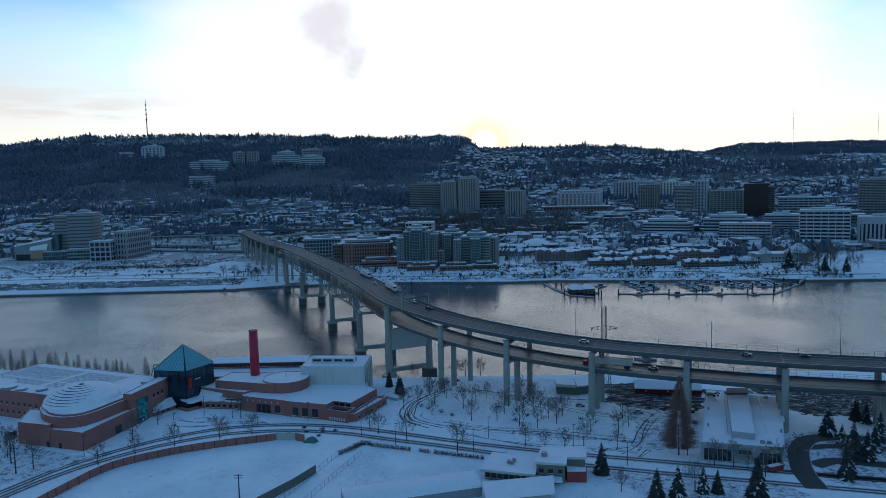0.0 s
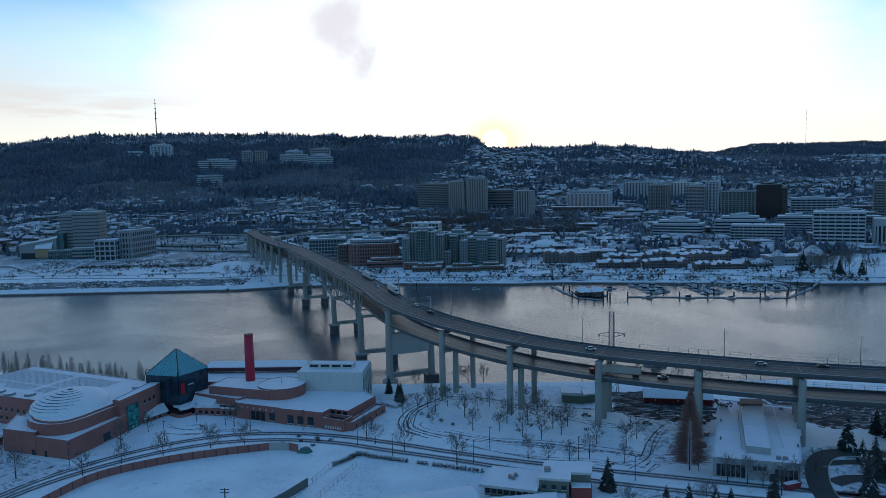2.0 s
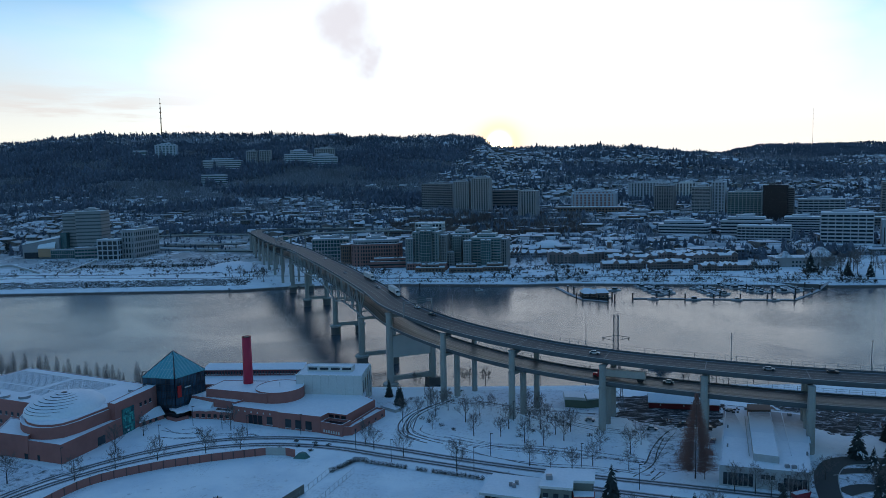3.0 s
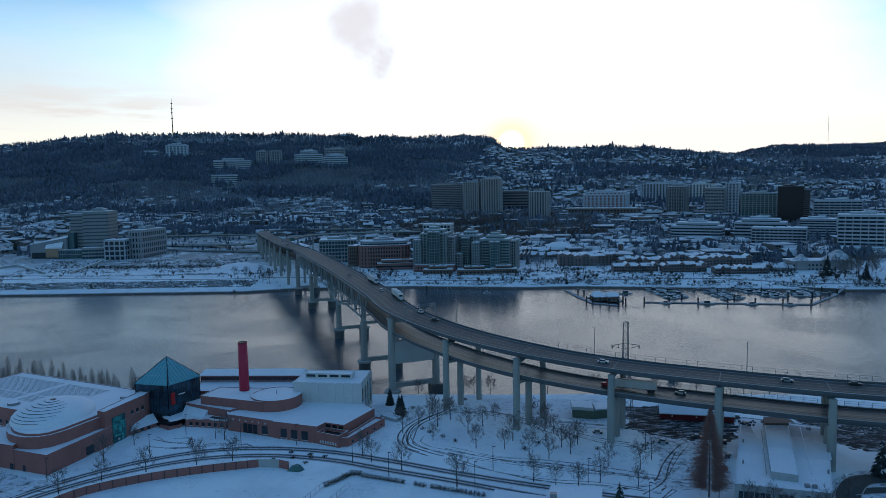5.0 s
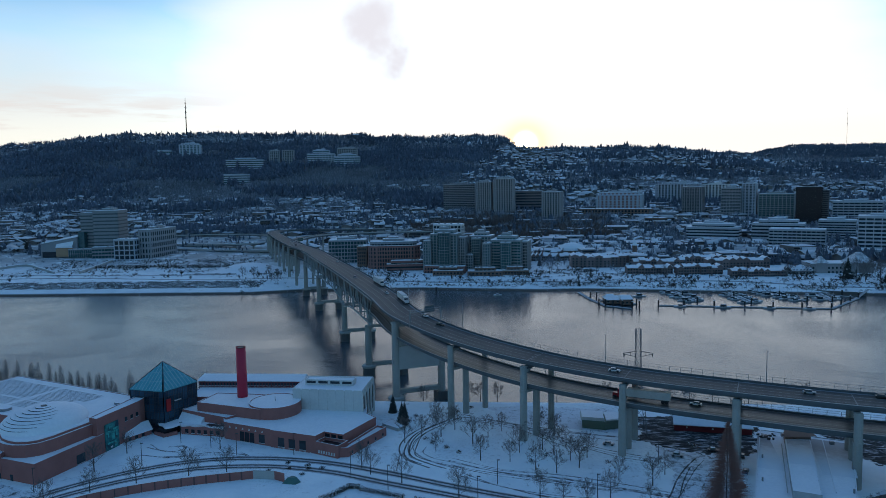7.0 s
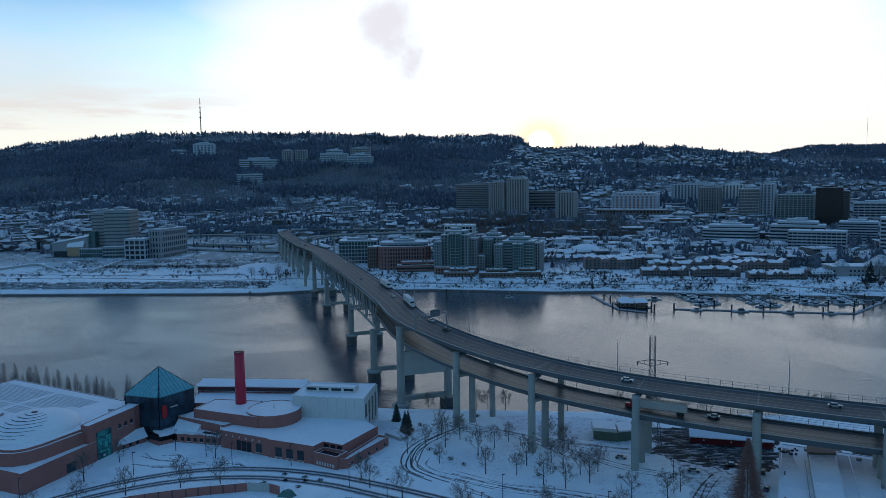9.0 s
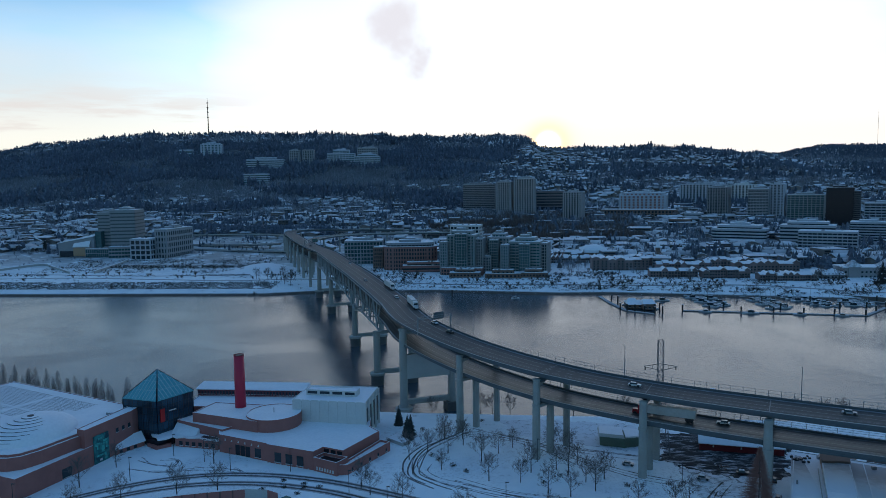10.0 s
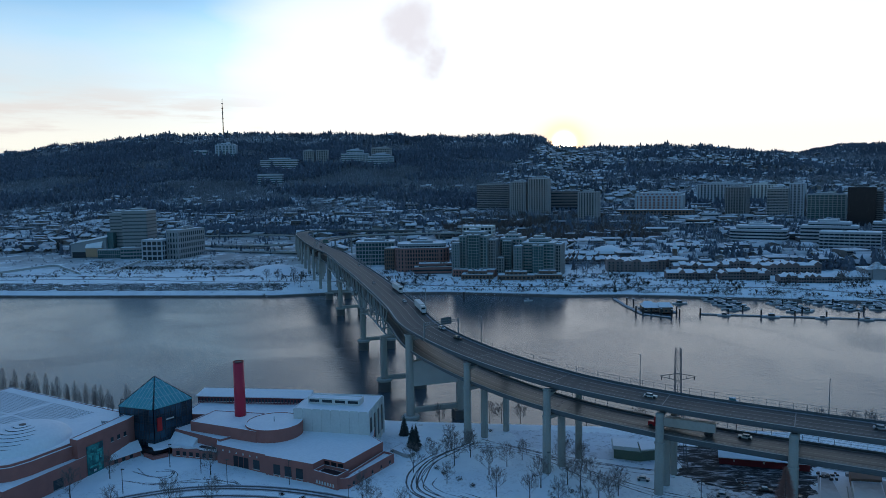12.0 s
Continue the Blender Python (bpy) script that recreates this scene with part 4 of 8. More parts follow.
part("canopy_skylight", Shape().prism([(-109.0, 325.2), (-105.6, 324.0), (-102.0, 323.4), (-101.6, 324.6), (-105.4, 326.0), (-108.6, 327.0)], 9.954, 10.1), BLACK_GLASS, link, "dark glazed strip in the canopy")
part("brick_step", Shape().prism([(-131.0, 324.4), (-125.4, 320.9), (-121.2, 324.9), (-122.0, 326.4), (-125.6, 322.4), (-130.6, 325.6)], 5.0, 7.2), TERRACOTTA, link, "low brick wall before the entrance")
planter = thing("planter", "pale walled planting bed under snow beside the museum", "planter", (-32, 337, 6))
walls(planter, [(-37, 336.9), (-29.5, 330.8), (-26.9, 333.8), (-33.5, 343)], 5.6, 7.4, PALE_CONCRETE, 0.3, 0.3)
part("porch_wall", Shape().prism([(-138.4, 314.6), (-132.6, 325.2), (-136, 328), (-140.4, 318)], 4, 8.3), TERRACOTTA, link)
part("porch_roof", Shape().add([(-138.2, 313.6, 8.3), (-131.8, 325.0, 8.3), (-135.4, 328.4, 11.0), (-139.6, 318.6, 11.0), (-138.2, 313.6, 8.0), (-131.8, 325.0, 8.0), (-135.4, 328.4, 8.0), (-139.6, 318.6, 8.0)], [(0, 1, 2, 3), (4, 5, 1, 0), (5, 6, 2, 1), (7, 4, 0, 3)]), ROOF_SNOW, link, "small sloping porch roof under snow")
windows_on(link, (-138.4, 314.6), (-132.6, 325.2), 6.2, 7.6, 3, 1.3, BLACK_GLASS, start=0.05, end=0.8)

turbine = thing("turbine_hall", "pale grey industrial hall with roof skylights under snow", "museum", (-60, 342, 6))
walls(turbine, [(-75.8, 338.8), (-45.2, 335.8), (-44.2, 358), (-74.6, 358.8)], 4, 21.8, WHITE, label="pale panelled wall")
walls(turbine, [(-72, 345.5), (-50.5, 343.6), (-50, 349), (-71.5, 351)], 21.4, 24.0, WHITE)
windows_on(turbine, (-72, 345.5), (-50.5, 343.6), 22.3, 23.4, 4, 4.2)
for s in range(5):
    p = Vector((-45.2, 335.8, 0)).lerp(Vector((-44.2, 358, 0)), s / 4)
    part("pilaster", Shape().box((p.x - 0.1, p.y - 0.5, 4), (p.x + 0.5, p.y + 0.5, 21.2)), WHITE, turbine)
windows_on(turbine, (-45.2, 335.8), (-44.2, 358), 8, 18.5, 4, 3.6, BLACK_GLASS)
for s in range(9):
    p = Vector((-75.8, 338.8, 0)).lerp(Vector((-45.2, 335.8, 0)), s / 8)
    part("panel_joint", Shape().box((p.x - 0.05, p.y - 0.05, 12.5), (p.x + 0.05, p.y + 0.05, 21.3)), PALE_CONCRETE, turbine)
    part("gutter_box", Shape().box((p.x - 0.3, p.y - 0.25, 21.55), (p.x + 0.3, p.y + 0.1, 21.95)), ROOF_SNOW, turbine)

long_hall = thing("riverside_hall", "long low dark red hall with a snow roof by the river", "museum", (-103, 366, 6))
DARK_RED = surface("dark_red_cladding", (0.17, 0.03, 0.035), 0.7, None, 0.2)
part("wall", Shape().box((-129, 366.5, 4), (-79.5, 374, 17.2)), DARK_RED, long_hall, "dark red clad wall")
part("roof", Shape().add([(-129.6, 365.8, 17.4), (-78.9, 365.8, 17.4), (-78.9, 374.6, 18.4), (-129.6, 374.6, 18.4), (-129.6, 365.8, 17.0), (-78.9, 365.8, 17.0), (-78.9, 374.6, 17.0), (-129.6, 374.6, 17.0)], [(0, 1, 2, 3), (4, 5, 1, 0), (5, 6, 2, 1), (7, 4, 0, 3), (6, 7, 3, 2)]), ROOF_SNOW, long_hall)
windows_on(long_hall, (-129, 366.5), (-79.5, 366.5), 14.9, 16.2, 34, 0.85)
low_link = thing("service_roof", "flat snow-covered service roof behind the museum stack", "museum", (-100, 360, 6))
walls(low_link, [(-128, 350), (-78, 352.2), (-78, 366.3), (-128, 366.3)], 4, 14.3, TERRACOTTA)
kiosk = thing("round_kiosk", "small round glazed kiosk with a snow roof by the museum", "kiosk", (-188.6, 290.5, 6))
part("base", Shape().prism(circle(-188.6, 290.5, 2.3, 16), 5.8, 7.2), TERRACOTTA, kiosk)
part("glazing", Shape().prism(circle(-188.6, 290.5, 2.1, 16), 7.204, 9.3), GLASS, kiosk)
for x, y in circle(-188.6, 290.5, 2.25, 8):
    part("post", Shape().tube((x, y, 7.2), (x, y, 9.3), 0.1, 0.1, 6), TERRACOTTA, kiosk)
part("roof", Shape().prism(circle(-188.6, 290.5, 2.9, 20), 9.304, 10.1, 0, 0, 0.82), ROOF_SNOW, kiosk, "snow-covered round roof")
stack = thing("chimney_stack", "tall smooth red painted smokestack with a dark disc for the shaded opening", "chimney", (-99.3, 342.6, 17))
part("shaft", Shape().tube((-99.3, 342.6, 12), (-99.3, 342.6, 38.7), 1.62, 1.45, 28), RED, stack, smooth=True)
part("rim", Shape().tube((-99.3, 342.6, 38.7), (-99.3, 342.6, 39.1), 1.5, 1.5, 28, caps=False), surface("dark_red_rim", (0.20, 0.03, 0.035), 0.7), stack)
# dark disc stands in for the shade inside the open stack
part("flue", Shape().prism(circle(-99.3, 342.6, 1.3, 24), 38.75, 38.95), DARK_STEEL, stack, "dark disc for the shaded opening")



# ---- buildings across the river ----
TAKEN = []


def footprint(w, deep, corner=0.0):
    """A rectangle, or one with rounded corners, counter-clockwise from its front left."""
    if not corner:
        return [(0, 0), (w, 0), (w, deep), (0, deep)]
    out = []
    for cx, cy, a in ((corner, corner, 180), (w - corner, corner, 270), (w - corner, deep - corner, 0), (corner, deep - corner, 90)):
        out += circle(cx, cy, corner, 5, a, a + 90)
    return out


def placed(poly, spin, x0, x1, y):
    """Turns a footprint and sets it so that from the river it spans x0 to x1, its nearest corner at y."""
    m = Matrix.Rotation(radians(spin), 2)
    pts = [m @ Vector(p) for p in poly]
    low = min(p.y for p in pts)
    pts = [Vector((p.x, p.y - low + y)) for p in pts]
    for _ in range(3):
        seen = [(p.x - 8) * (y - 37) / (p.y - 37) + 8 for p in pts]
        shift = (x0 + x1) / 2 - (min(seen) + max(seen)) / 2
        pts = [Vector((p.x + shift, p.y)) for p in pts]
    return [tuple(p) for p in pts]


SOLID = {"bands": 0.46, "strips": 0.52, "grid": 0.36, "fins": 0.24, "flats": 0.30, "glass": 0.14, "frame": 0.26, "louvres": 0.64}
PIER = {"bands": 0.10, "strips": 0.0, "grid": 0.42, "fins": 0.5, "flats": 0.34, "glass": 0.1, "frame": 0.2, "louvres": 0.0}


def volume(b, poly, z0, top, floors, bay, wall, glass, style, snow=0.35, roof="none"):
    """One storeyed volume of a building: glazing behind storey bands and piers, parapet and snow roof."""
    ox, oy, oz = BASES[b.name].translation
    poly = [(x - ox, y - oy) for x, y in poly]
    z0, h = z0 - oz, top - oz
    step = (h - z0) / floors
    solid, pier_w = SOLID[style], PIER[style] * bay
    proud = 0.25 if style in ("fins", "flats") else 0.02
    cx, cy = sum(p[0] for p in poly) / len(poly), sum(p[1] for p in poly) / len(poly)
    part("glazing", Shape().prism(inset(poly, 0.4), z0 - 6, h - 0.3), glass, b, local=True)
    band = Shape().prism(poly, 0, step * solid).mesh("storey_band", wall)
    for i in range(floors):
        part("storey_band", band, None, b, local=True, at=(0, 0, z0 + (i + 1) * step - step * solid))
    k = len(poly)
    for i in range(k):
        p, q = Vector(poly[i]), Vector(poly[(i + 1) % k])
        way = q - p
        out = Vector((way.y, -way.x)).normalized()
        if not pier_w or way.length < bay * 0.7 or out.dot(Vector((8 - ox, 37 - oy)) - p) < 0:
            continue
        n_bays = max(1, round(way.length / bay))
        turn = Matrix.Rotation(math.atan2(way.y, way.x), 4, "Z")
        pier = Shape().box((-pier_w / 2, -proud, z0 - 6), (pier_w / 2, 0.6, h - 0.05), 0, turn).mesh("pier", wall)
        for j in range(n_bays + 1):
            u = min(way.length - pier_w / 2 - 0.02, max(pier_w / 2 + 0.02, way.length * j / n_bays))
            at = p + way.normalized() * u
            part("pier", pier, None, b, local=True, at=(at.x, at.y, 0))
        if style == "flats":
            slab = Shape().box((-bay * 0.34, -1.5, 0), (bay * 0.34, 0, 0.25), 0, turn).box((-bay * 0.34, -1.5, 0.25), (bay * 0.34, -1.42, 1.15), 0, turn).mesh("balcony", wall)
            for f in range(floors - 1):
                for j in range(0, n_bays, 2):
                    at = p + way * (j + 0.5) / n_bays
                    part("balcony", slab, None, b, local=True, at=(at.x, at.y, z0 + (f + 1) * step - step * solid))
    part("parapet", Shape().prism(inset(poly, -0.1), h, h + 0.7), wall, b, local=True)
    part("roof", Shape().prism(inset(poly, 0.3), h + 0.704, h + 0.704 + snow), ROOF_SNOW, b, "snow-covered flat roof", local=True)
    if roof == "plant":
        for scale, dx, high in ((0.46, -0.06, 3.6), (0.22, 0.14, 5.4)):
            small = [(cx + (x - cx) * scale + dx * (poly[1][0] - poly[0][0]), cy + (y - cy) * scale) for x, y in poly]
            part("plant_room", Shape().prism(small, h + 0.7, h + high), wall, b, local=True)
            part("plant_roof", Shape().prism(inset(small, 0.1), h + high + 0.004, h + high + 0.3), ROOF_SNOW, b, local=True)
    for _ in range(4):
        u, v = random.uniform(-0.35, 0.35), random.uniform(-0.35, 0.35)
        x, y = cx + u * (poly[1][0] - poly[0][0]), cy + v * 12
        part("roof_unit", Shape().box((x - 1.1, y - 0.9, h + 0.7), (x + 1.1, y + 0.9, h + random.uniform(1.8, 2.8))), STEEL, b, local=True)


def tower(name, label, x0, x1, y, z0, top, deep, floors, bays, wall, glass, style="bands", roof="plant", spin=None, category="office building", snow=0.35, corner=0.0, upper=None):
    """A far building. From the river it spans x0 to x1; upper gives a drawn-in top: share, storeys, height."""
    xc = (x0 + x1) / 2
    if spin is None:
        spin = -26 if xc > 270 else (-18 if xc > 80 else 0)
    a = radians(-spin) - math.atan2(xc - 8, y - 37)
    width = max((x1 - x0) * 0.5, ((x1 - x0) - deep * abs(math.sin(a))) / math.cos(a))
    poly = placed(footprint(width, deep, corner), spin, x0, x1, y)
    TAKEN.append((min(p[0] for p in poly) - 6, max(p[0] for p in poly) + 6, y - (26 if y > 1850 else 6), max(p[1] for p in poly) + 6))
    b = thing(name, label, category, (x0, y, z0))
    volume(b, poly, z0, top, floors, width / bays, wall, glass, style, snow, "none" if upper else roof)
    if upper:
        share, storeys, high = upper
        cx, cy = sum(p[0] for p in poly) / len(poly), sum(p[1] for p in poly) / len(poly)
        volume(b, [(cx + (px - cx) * share, cy + (py - cy) * share) for px, py in poly], top + 0.75, top + 0.75 + high, storeys, width / bays, wall, glass, style, snow, roof)
    return b


OFF, FLAT = "office building", "apartment block"
# university buildings on the far bank
uni = tower("life_sciences_building", "tall pale banded university block in two stepped wings", -572, -540, 1020, 11, 72, 30, 13, 6, SAGE, LOUVRE, "louvres", spin=3)
volume(uni, placed(footprint(35, 40, 2), 9, -542, -507, 1010), 11, 75, 13, 6, SAGE, LOUVRE, "louvres", roof="plant")
volume(uni, placed(footprint(40, 16), 2, -579, -540, 1003), 11, 22, 2, 3, GREY, GREEN_GLASS, "glass")
volume(uni, placed(footprint(34, 22), 14, -541, -505, 994), 11, 25, 3, 4, GREY, GREEN_GLASS, "bands")
teach = tower("teaching_building", "white and grey university block with stepped wings", -503, -465, 980, 10, 37, 26, 4, 4, OFFICE, GLASS, "frame", "none", spin=0)
volume(teach, placed(footprint(18, 66), -6, -472, -424, 990), 10, 49, 5, 5, GREY, GLASS, "grid", roof="plant")
hall = thing("lecture_hall", "low angular lecture hall with snow roof and glowing orange window", "lecture hall", (-631, 1008, 10))
TAKEN.append((-640, -500, 1000, 1060))
part("wall", Shape().add([(4, 0, -3), (57, 0, -3), (57, 30, -3), (0, 30, -3), (4, 0, 20), (57, 0, 29), (57, 30, 33), (0, 30, 21), (0, 6, -3), (0, 6, 19)], [(0, 1, 5, 4), (1, 2, 6, 5), (2, 3, 7, 6), (3, 8, 9, 7), (8, 0, 4, 9)]), GREY, hall, local=True)
part("roof", Shape().add([(3.5, -0.8, 20), (57.5, -0.8, 29.2), (57.5, 30.5, 33.2), (-0.5, 30.5, 21), (3.5, -0.8, 20.8), (57.5, -0.8, 30), (57.5, 30.5, 34), (-0.5, 30.5, 21.8), (-0.5, 5.8, 19), (-0.5, 5.8, 19.8)], [(4, 5, 6, 7, 9), (0, 1, 5, 4), (1, 2, 6, 5), (2, 3, 7, 6), (3, 8, 9, 7), (8, 0, 4, 9)]), ROOF_SNOW, hall, local=True)
orange = surface("warm_clad_box", (0.44, 0.28, 0.17), 0.6, (0.36, 0.22, 0.13), 0.1)
part("window_box", Shape().box((28, -3.2, 2.5), (52, 0.2, 14.0)), orange, hall, "orange clad window box", local=True)
part("window_box_roof", Shape().add([(27.5, -3.6, 15.4), (52.6, -3.6, 17.5), (52.6, 0.1, 24), (27.5, 0.1, 20), (27.5, -3.6, 14.6), (52.6, -3.6, 14.6)], [(0, 1, 2, 3), (4, 5, 1, 0)]), ROOF_SNOW, hall, local=True)
part("glass_front", Shape().box((6, -0.3, 1), (27, 0.1, 9)), GLASS, hall, local=True)
part("glass_link", Shape().box((57.2, 4, -3), (66, 28, 36)), GREEN_GLASS, hall, local=True)
part("plinth", Shape().box((-2, -6, -4), (120, -3.7, 1.0)), DARK_STEEL, hall, local=True)
for i in range(16):
    part("plinth_column", Shape().box((i * 7.4, -6.6, -3), (i * 7.4 + 2.2, -6.02, 0.6)), PALE_CONCRETE, hall, local=True)

# offices and flats beside the bridge
brick_b = tower("brick_office", "rounded red brick office block with rows of square windows", -137, -74, 868, 8, 34.5, 34, 6, 20, BRICK, GLASS, "grid", "none", spin=6, corner=11)
crown = placed(footprint(56, 28, 9), 6, -136, -77, 872)
volume(brick_b, crown, 35, 39, 1, 4, GREY, GLASS, "bands", roof="plant")
tower("brick_annex", "low red brick terrace with snow on its canopies", -112, -62, 850, 7, 15, 14, 2, 12, BRICK, GLASS, "strips", "none", spin=8, upper=(0.8, 1, 3.0))
tower("grey_office", "grey glass office block behind the ramp", -196, -147, 925, 9, 37, 30, 6, 12, GREY, GREEN_GLASS, "frame", spin=8)
tower("brown_office", "low brown office block with pale roof", -152, -136, 884, 8, 33, 24, 6, 5, BROWN, GLASS, "grid", "none")
front_tower = tower("riverfront_tower", "green glass riverfront apartment tower with pale frames and balconies", -61, -25, 838, 8, 50, 28, 13, 8, GREEN_GREY, GREEN_GLASS, "flats", category=FLAT, spin=-8, upper=(0.74, 1, 3.4))
volume(front_tower, placed(footprint(13, 9, 2), -8, -51, -38, 832), 8, 52, 14, 3.2, GREEN_GREY, GREEN_GLASS, "glass")
volume(front_tower, placed(footprint(9, 24), -8, -66, -57, 836), 8, 43, 11, 3.0, SAGE, GREEN_GLASS, "grid")
volume(front_tower, placed(footprint(8, 22), -8, -27, -20, 842), 8, 46, 12, 2.8, BEIGE, GLASS, "flats")
volume(front_tower, placed(footprint(46, 12), -8, -66, -20, 826), 8, 15, 2, 3.4, BRICK, GLASS, "grid")
tower("penthouse_block", "white framed glass upper storeys behind the tower", -60, -23, 872, 20, 58.5, 22, 10, 8, WHITE, GLASS, "frame", "none", category=FLAT, spin=-8)
back_flats = tower("riverfront_flats", "beige and green apartment block with balconies and snow roof", -18, 12, 856, 8, 46, 26, 12, 7, BEIGE, GREEN_GLASS, "flats", category=FLAT, spin=-10, upper=(0.6, 1, 3.0))
volume(back_flats, placed(footprint(10, 8), -10, -14, -4, 850), 8, 44, 12, 2.6, GREEN_GREY, GREEN_GLASS, "frame")
side_flats = tower("riverfront_flats", "green-grey riverfront apartment block with banded balconies", 6, 45, 830, 8, 43, 28, 11, 9, GREEN_GREY, GREEN_GLASS, "bands", category=FLAT, spin=-12, upper=(0.62, 1, 3.2))
volume(side_flats, placed(footprint(12, 9, 2), -12, 17, 30, 824), 8, 41, 11, 3.0, GREEN_GREY, GREEN_GLASS, "glass")
volume(side_flats, placed(footprint(9, 22), -12, 0, 9, 828), 8, 40, 10, 3.0, SAGE, GREEN_GLASS, "grid")
volume(side_flats, placed(footprint(8, 24), -12, 41, 50, 836), 8, 41, 10, 2.7, BEIGE, GLASS, "flats")
tower("brown_flats", "small brown brick flats between riverfront towers", -30, -12, 846, 8, 26, 20, 6, 6, BEIGE, GLASS, "grid", "none", category=FLAT)
tower("hill_slab", "wide dim taupe slab block under the wooded hill", -96, -26, 1565, 42, 102, 22, 16, 16, TAUPE, GLASS, "bands", category=FLAT, spin=-6)
tower("hill_terrace_block", "long low brown block stepping behind the towers", 56, 116, 1575, 50, 86, 22, 6, 14, DUSK, GLASS, "strips", "none", spin=-10)
for x0, x1, y in ((-56, -22, 812), (-18, 20, 806), (18, 48, 812)):
    tower("podium", "low dark brick podium with snow along its roof", x0, x1, y, 6.5, 12.0, 16, 2, 9, BROWN, GLASS, "grid", "none", category="podium", upper=(0.6, 1, 2.6))
# towers under the hill
tower("slab_tower", "tall beige concrete apartment tower with narrow fins", -26, 10, 1506, 30, 106, 26, 22, 7, BEIGE, GLASS, "fins", category=FLAT, spin=-10)
tower("slab_tower", "tall beige concrete apartment tower with narrow fins", 10, 54, 1496, 30, 112, 26, 22, 8, BEIGE, GLASS, "fins", category=FLAT, spin=-10)
tower("point_tower", "beige apartment tower with vertical window strips", 100, 141, 1401, 26, 86, 28, 16, 7, BEIGE, GLASS, "fins", category=FLAT)
tower("civic_building", "red and white banded building with tall bays under snow", 216, 311, 1505, 50, 76, 40, 5, 11, OFFICE, BRICK, "fins", upper=(0.9, 1, 4))
tower("civic_podium", "long low brown podium with snow on the roof", 172, 316, 1440, 28, 50, 40, 4, 22, BROWN, GLASS, "grid", "none")
tower("slab_block", "wide grey slab block with white piers", 363, 462, 1644, 50, 95, 20, 12, 14, OFFICE, GLASS, "fins", category=FLAT)
tower("slab_block", "wide pale slab block of flats", 462, 520, 1640, 50, 93, 20, 12, 8, WHITE, GLASS, "fins", category=FLAT)
tower("point_tower", "dark concrete apartment tower with fine floor bands", 366, 408, 1431, 30, 91, 30, 22, 8, TAUPE, GLASS, "flats", category=FLAT)
tower("point_tower", "beige apartment tower with banded balconies", 428, 466, 1396, 28, 88, 28, 22, 7, BEIGE, GLASS, "bands", category=FLAT)
tower("point_tower", "pale apartment tower with vertical fins", 466, 494, 1400, 28, 96, 28, 24, 4, OFFICE, GLASS, "grid", category=FLAT)
tower("low_office", "low white office block with snow roof", 318, 352, 1400, 26, 45, 24, 5, 6, OFFICE, GLASS, "strips", "none")
tower("low_office", "low brown office block with snow roof", 276, 316, 1330, 22, 38, 30, 4, 8, BROWN, GLASS, "strips", "none")
tower("hospital_slab", "grey-green slab block beside the towers", 487, 549, 1372, 25, 77, 26, 13, 9, GREEN_GREY, GREEN_GLASS, "frame")
tower("black_tower", "black glass curtain-wall office tower", 517, 558, 1286, 20, 90, 36, 20, 12, BLACK_GLASS, BLACK_GLASS, "glass", "plant")
tower("dark_tower", "dark brown office tower with snow edge", 560, 576, 1300, 20, 84, 30, 19, 8, DUSK, BLACK_GLASS, "bands", "none")
tower("banded_office", "low white banded office with rounded corners and snow roof", 290, 371, 1112, 13, 35, 38, 5, 14, OFFICE, GLASS, "strips", corner=8, upper=(0.8, 1, 4.2))
tower("banded_office", "white banded office block with stepped roof", 376, 448, 1085, 12, 41, 34, 6, 10, OFFICE, GLASS, "strips", upper=(0.75, 1, 4))
tower("banded_office", "long white banded office block by the trees", 382, 454, 1036, 11, 36, 32, 6, 12, OFFICE, GLASS, "bands", "none")
tower("banded_office", "white banded office block with plant room", 482, 532, 1118, 13, 43, 36, 8, 8, OFFICE, GLASS, "strips")
tower("banded_office", "large white office block with deep horizontal windows", 459, 521, 955, 9, 57, 34, 10, 7, OFFICE, GLASS, "bands")
tower("office_terrace", "pale stepped base with snow in front of an office", 454, 526, 938, 8, 16, 14, 2, 8, OFFICE, GLASS, "bands", "none")
tower("banded_office", "pale banded office block behind the others", 606, 684, 1345, 24, 62, 34, 8, 9, OFFICE, GLASS, "bands")
tower("banded_office", "dim brown office block behind the plaza", 570, 640, 1130, 14, 40, 30, 6, 9, DUSK, GLASS, "bands")
tower("white_slab", "white hotel slab with tall dark window slots", 526, 606, 935, 9, 47, 26, 1, 16, OFFICE, BLACK_GLASS, "fins")
tower("brown_tower", "brown concrete apartment tower with banded balconies", 732, 806, 1305, 22, 92, 30, 24, 12, TAUPE, GLASS, "bands", category=FLAT)
tower("brown_tower", "brown banded office tower beyond the hotel", 840, 900, 1290, 22, 78, 30, 20, 10, DUSK, GLASS, "bands")
tower("white_slab", "white office slab near the park", 655, 720, 985, 10, 50, 28, 10, 11, OFFICE, GLASS, "bands")
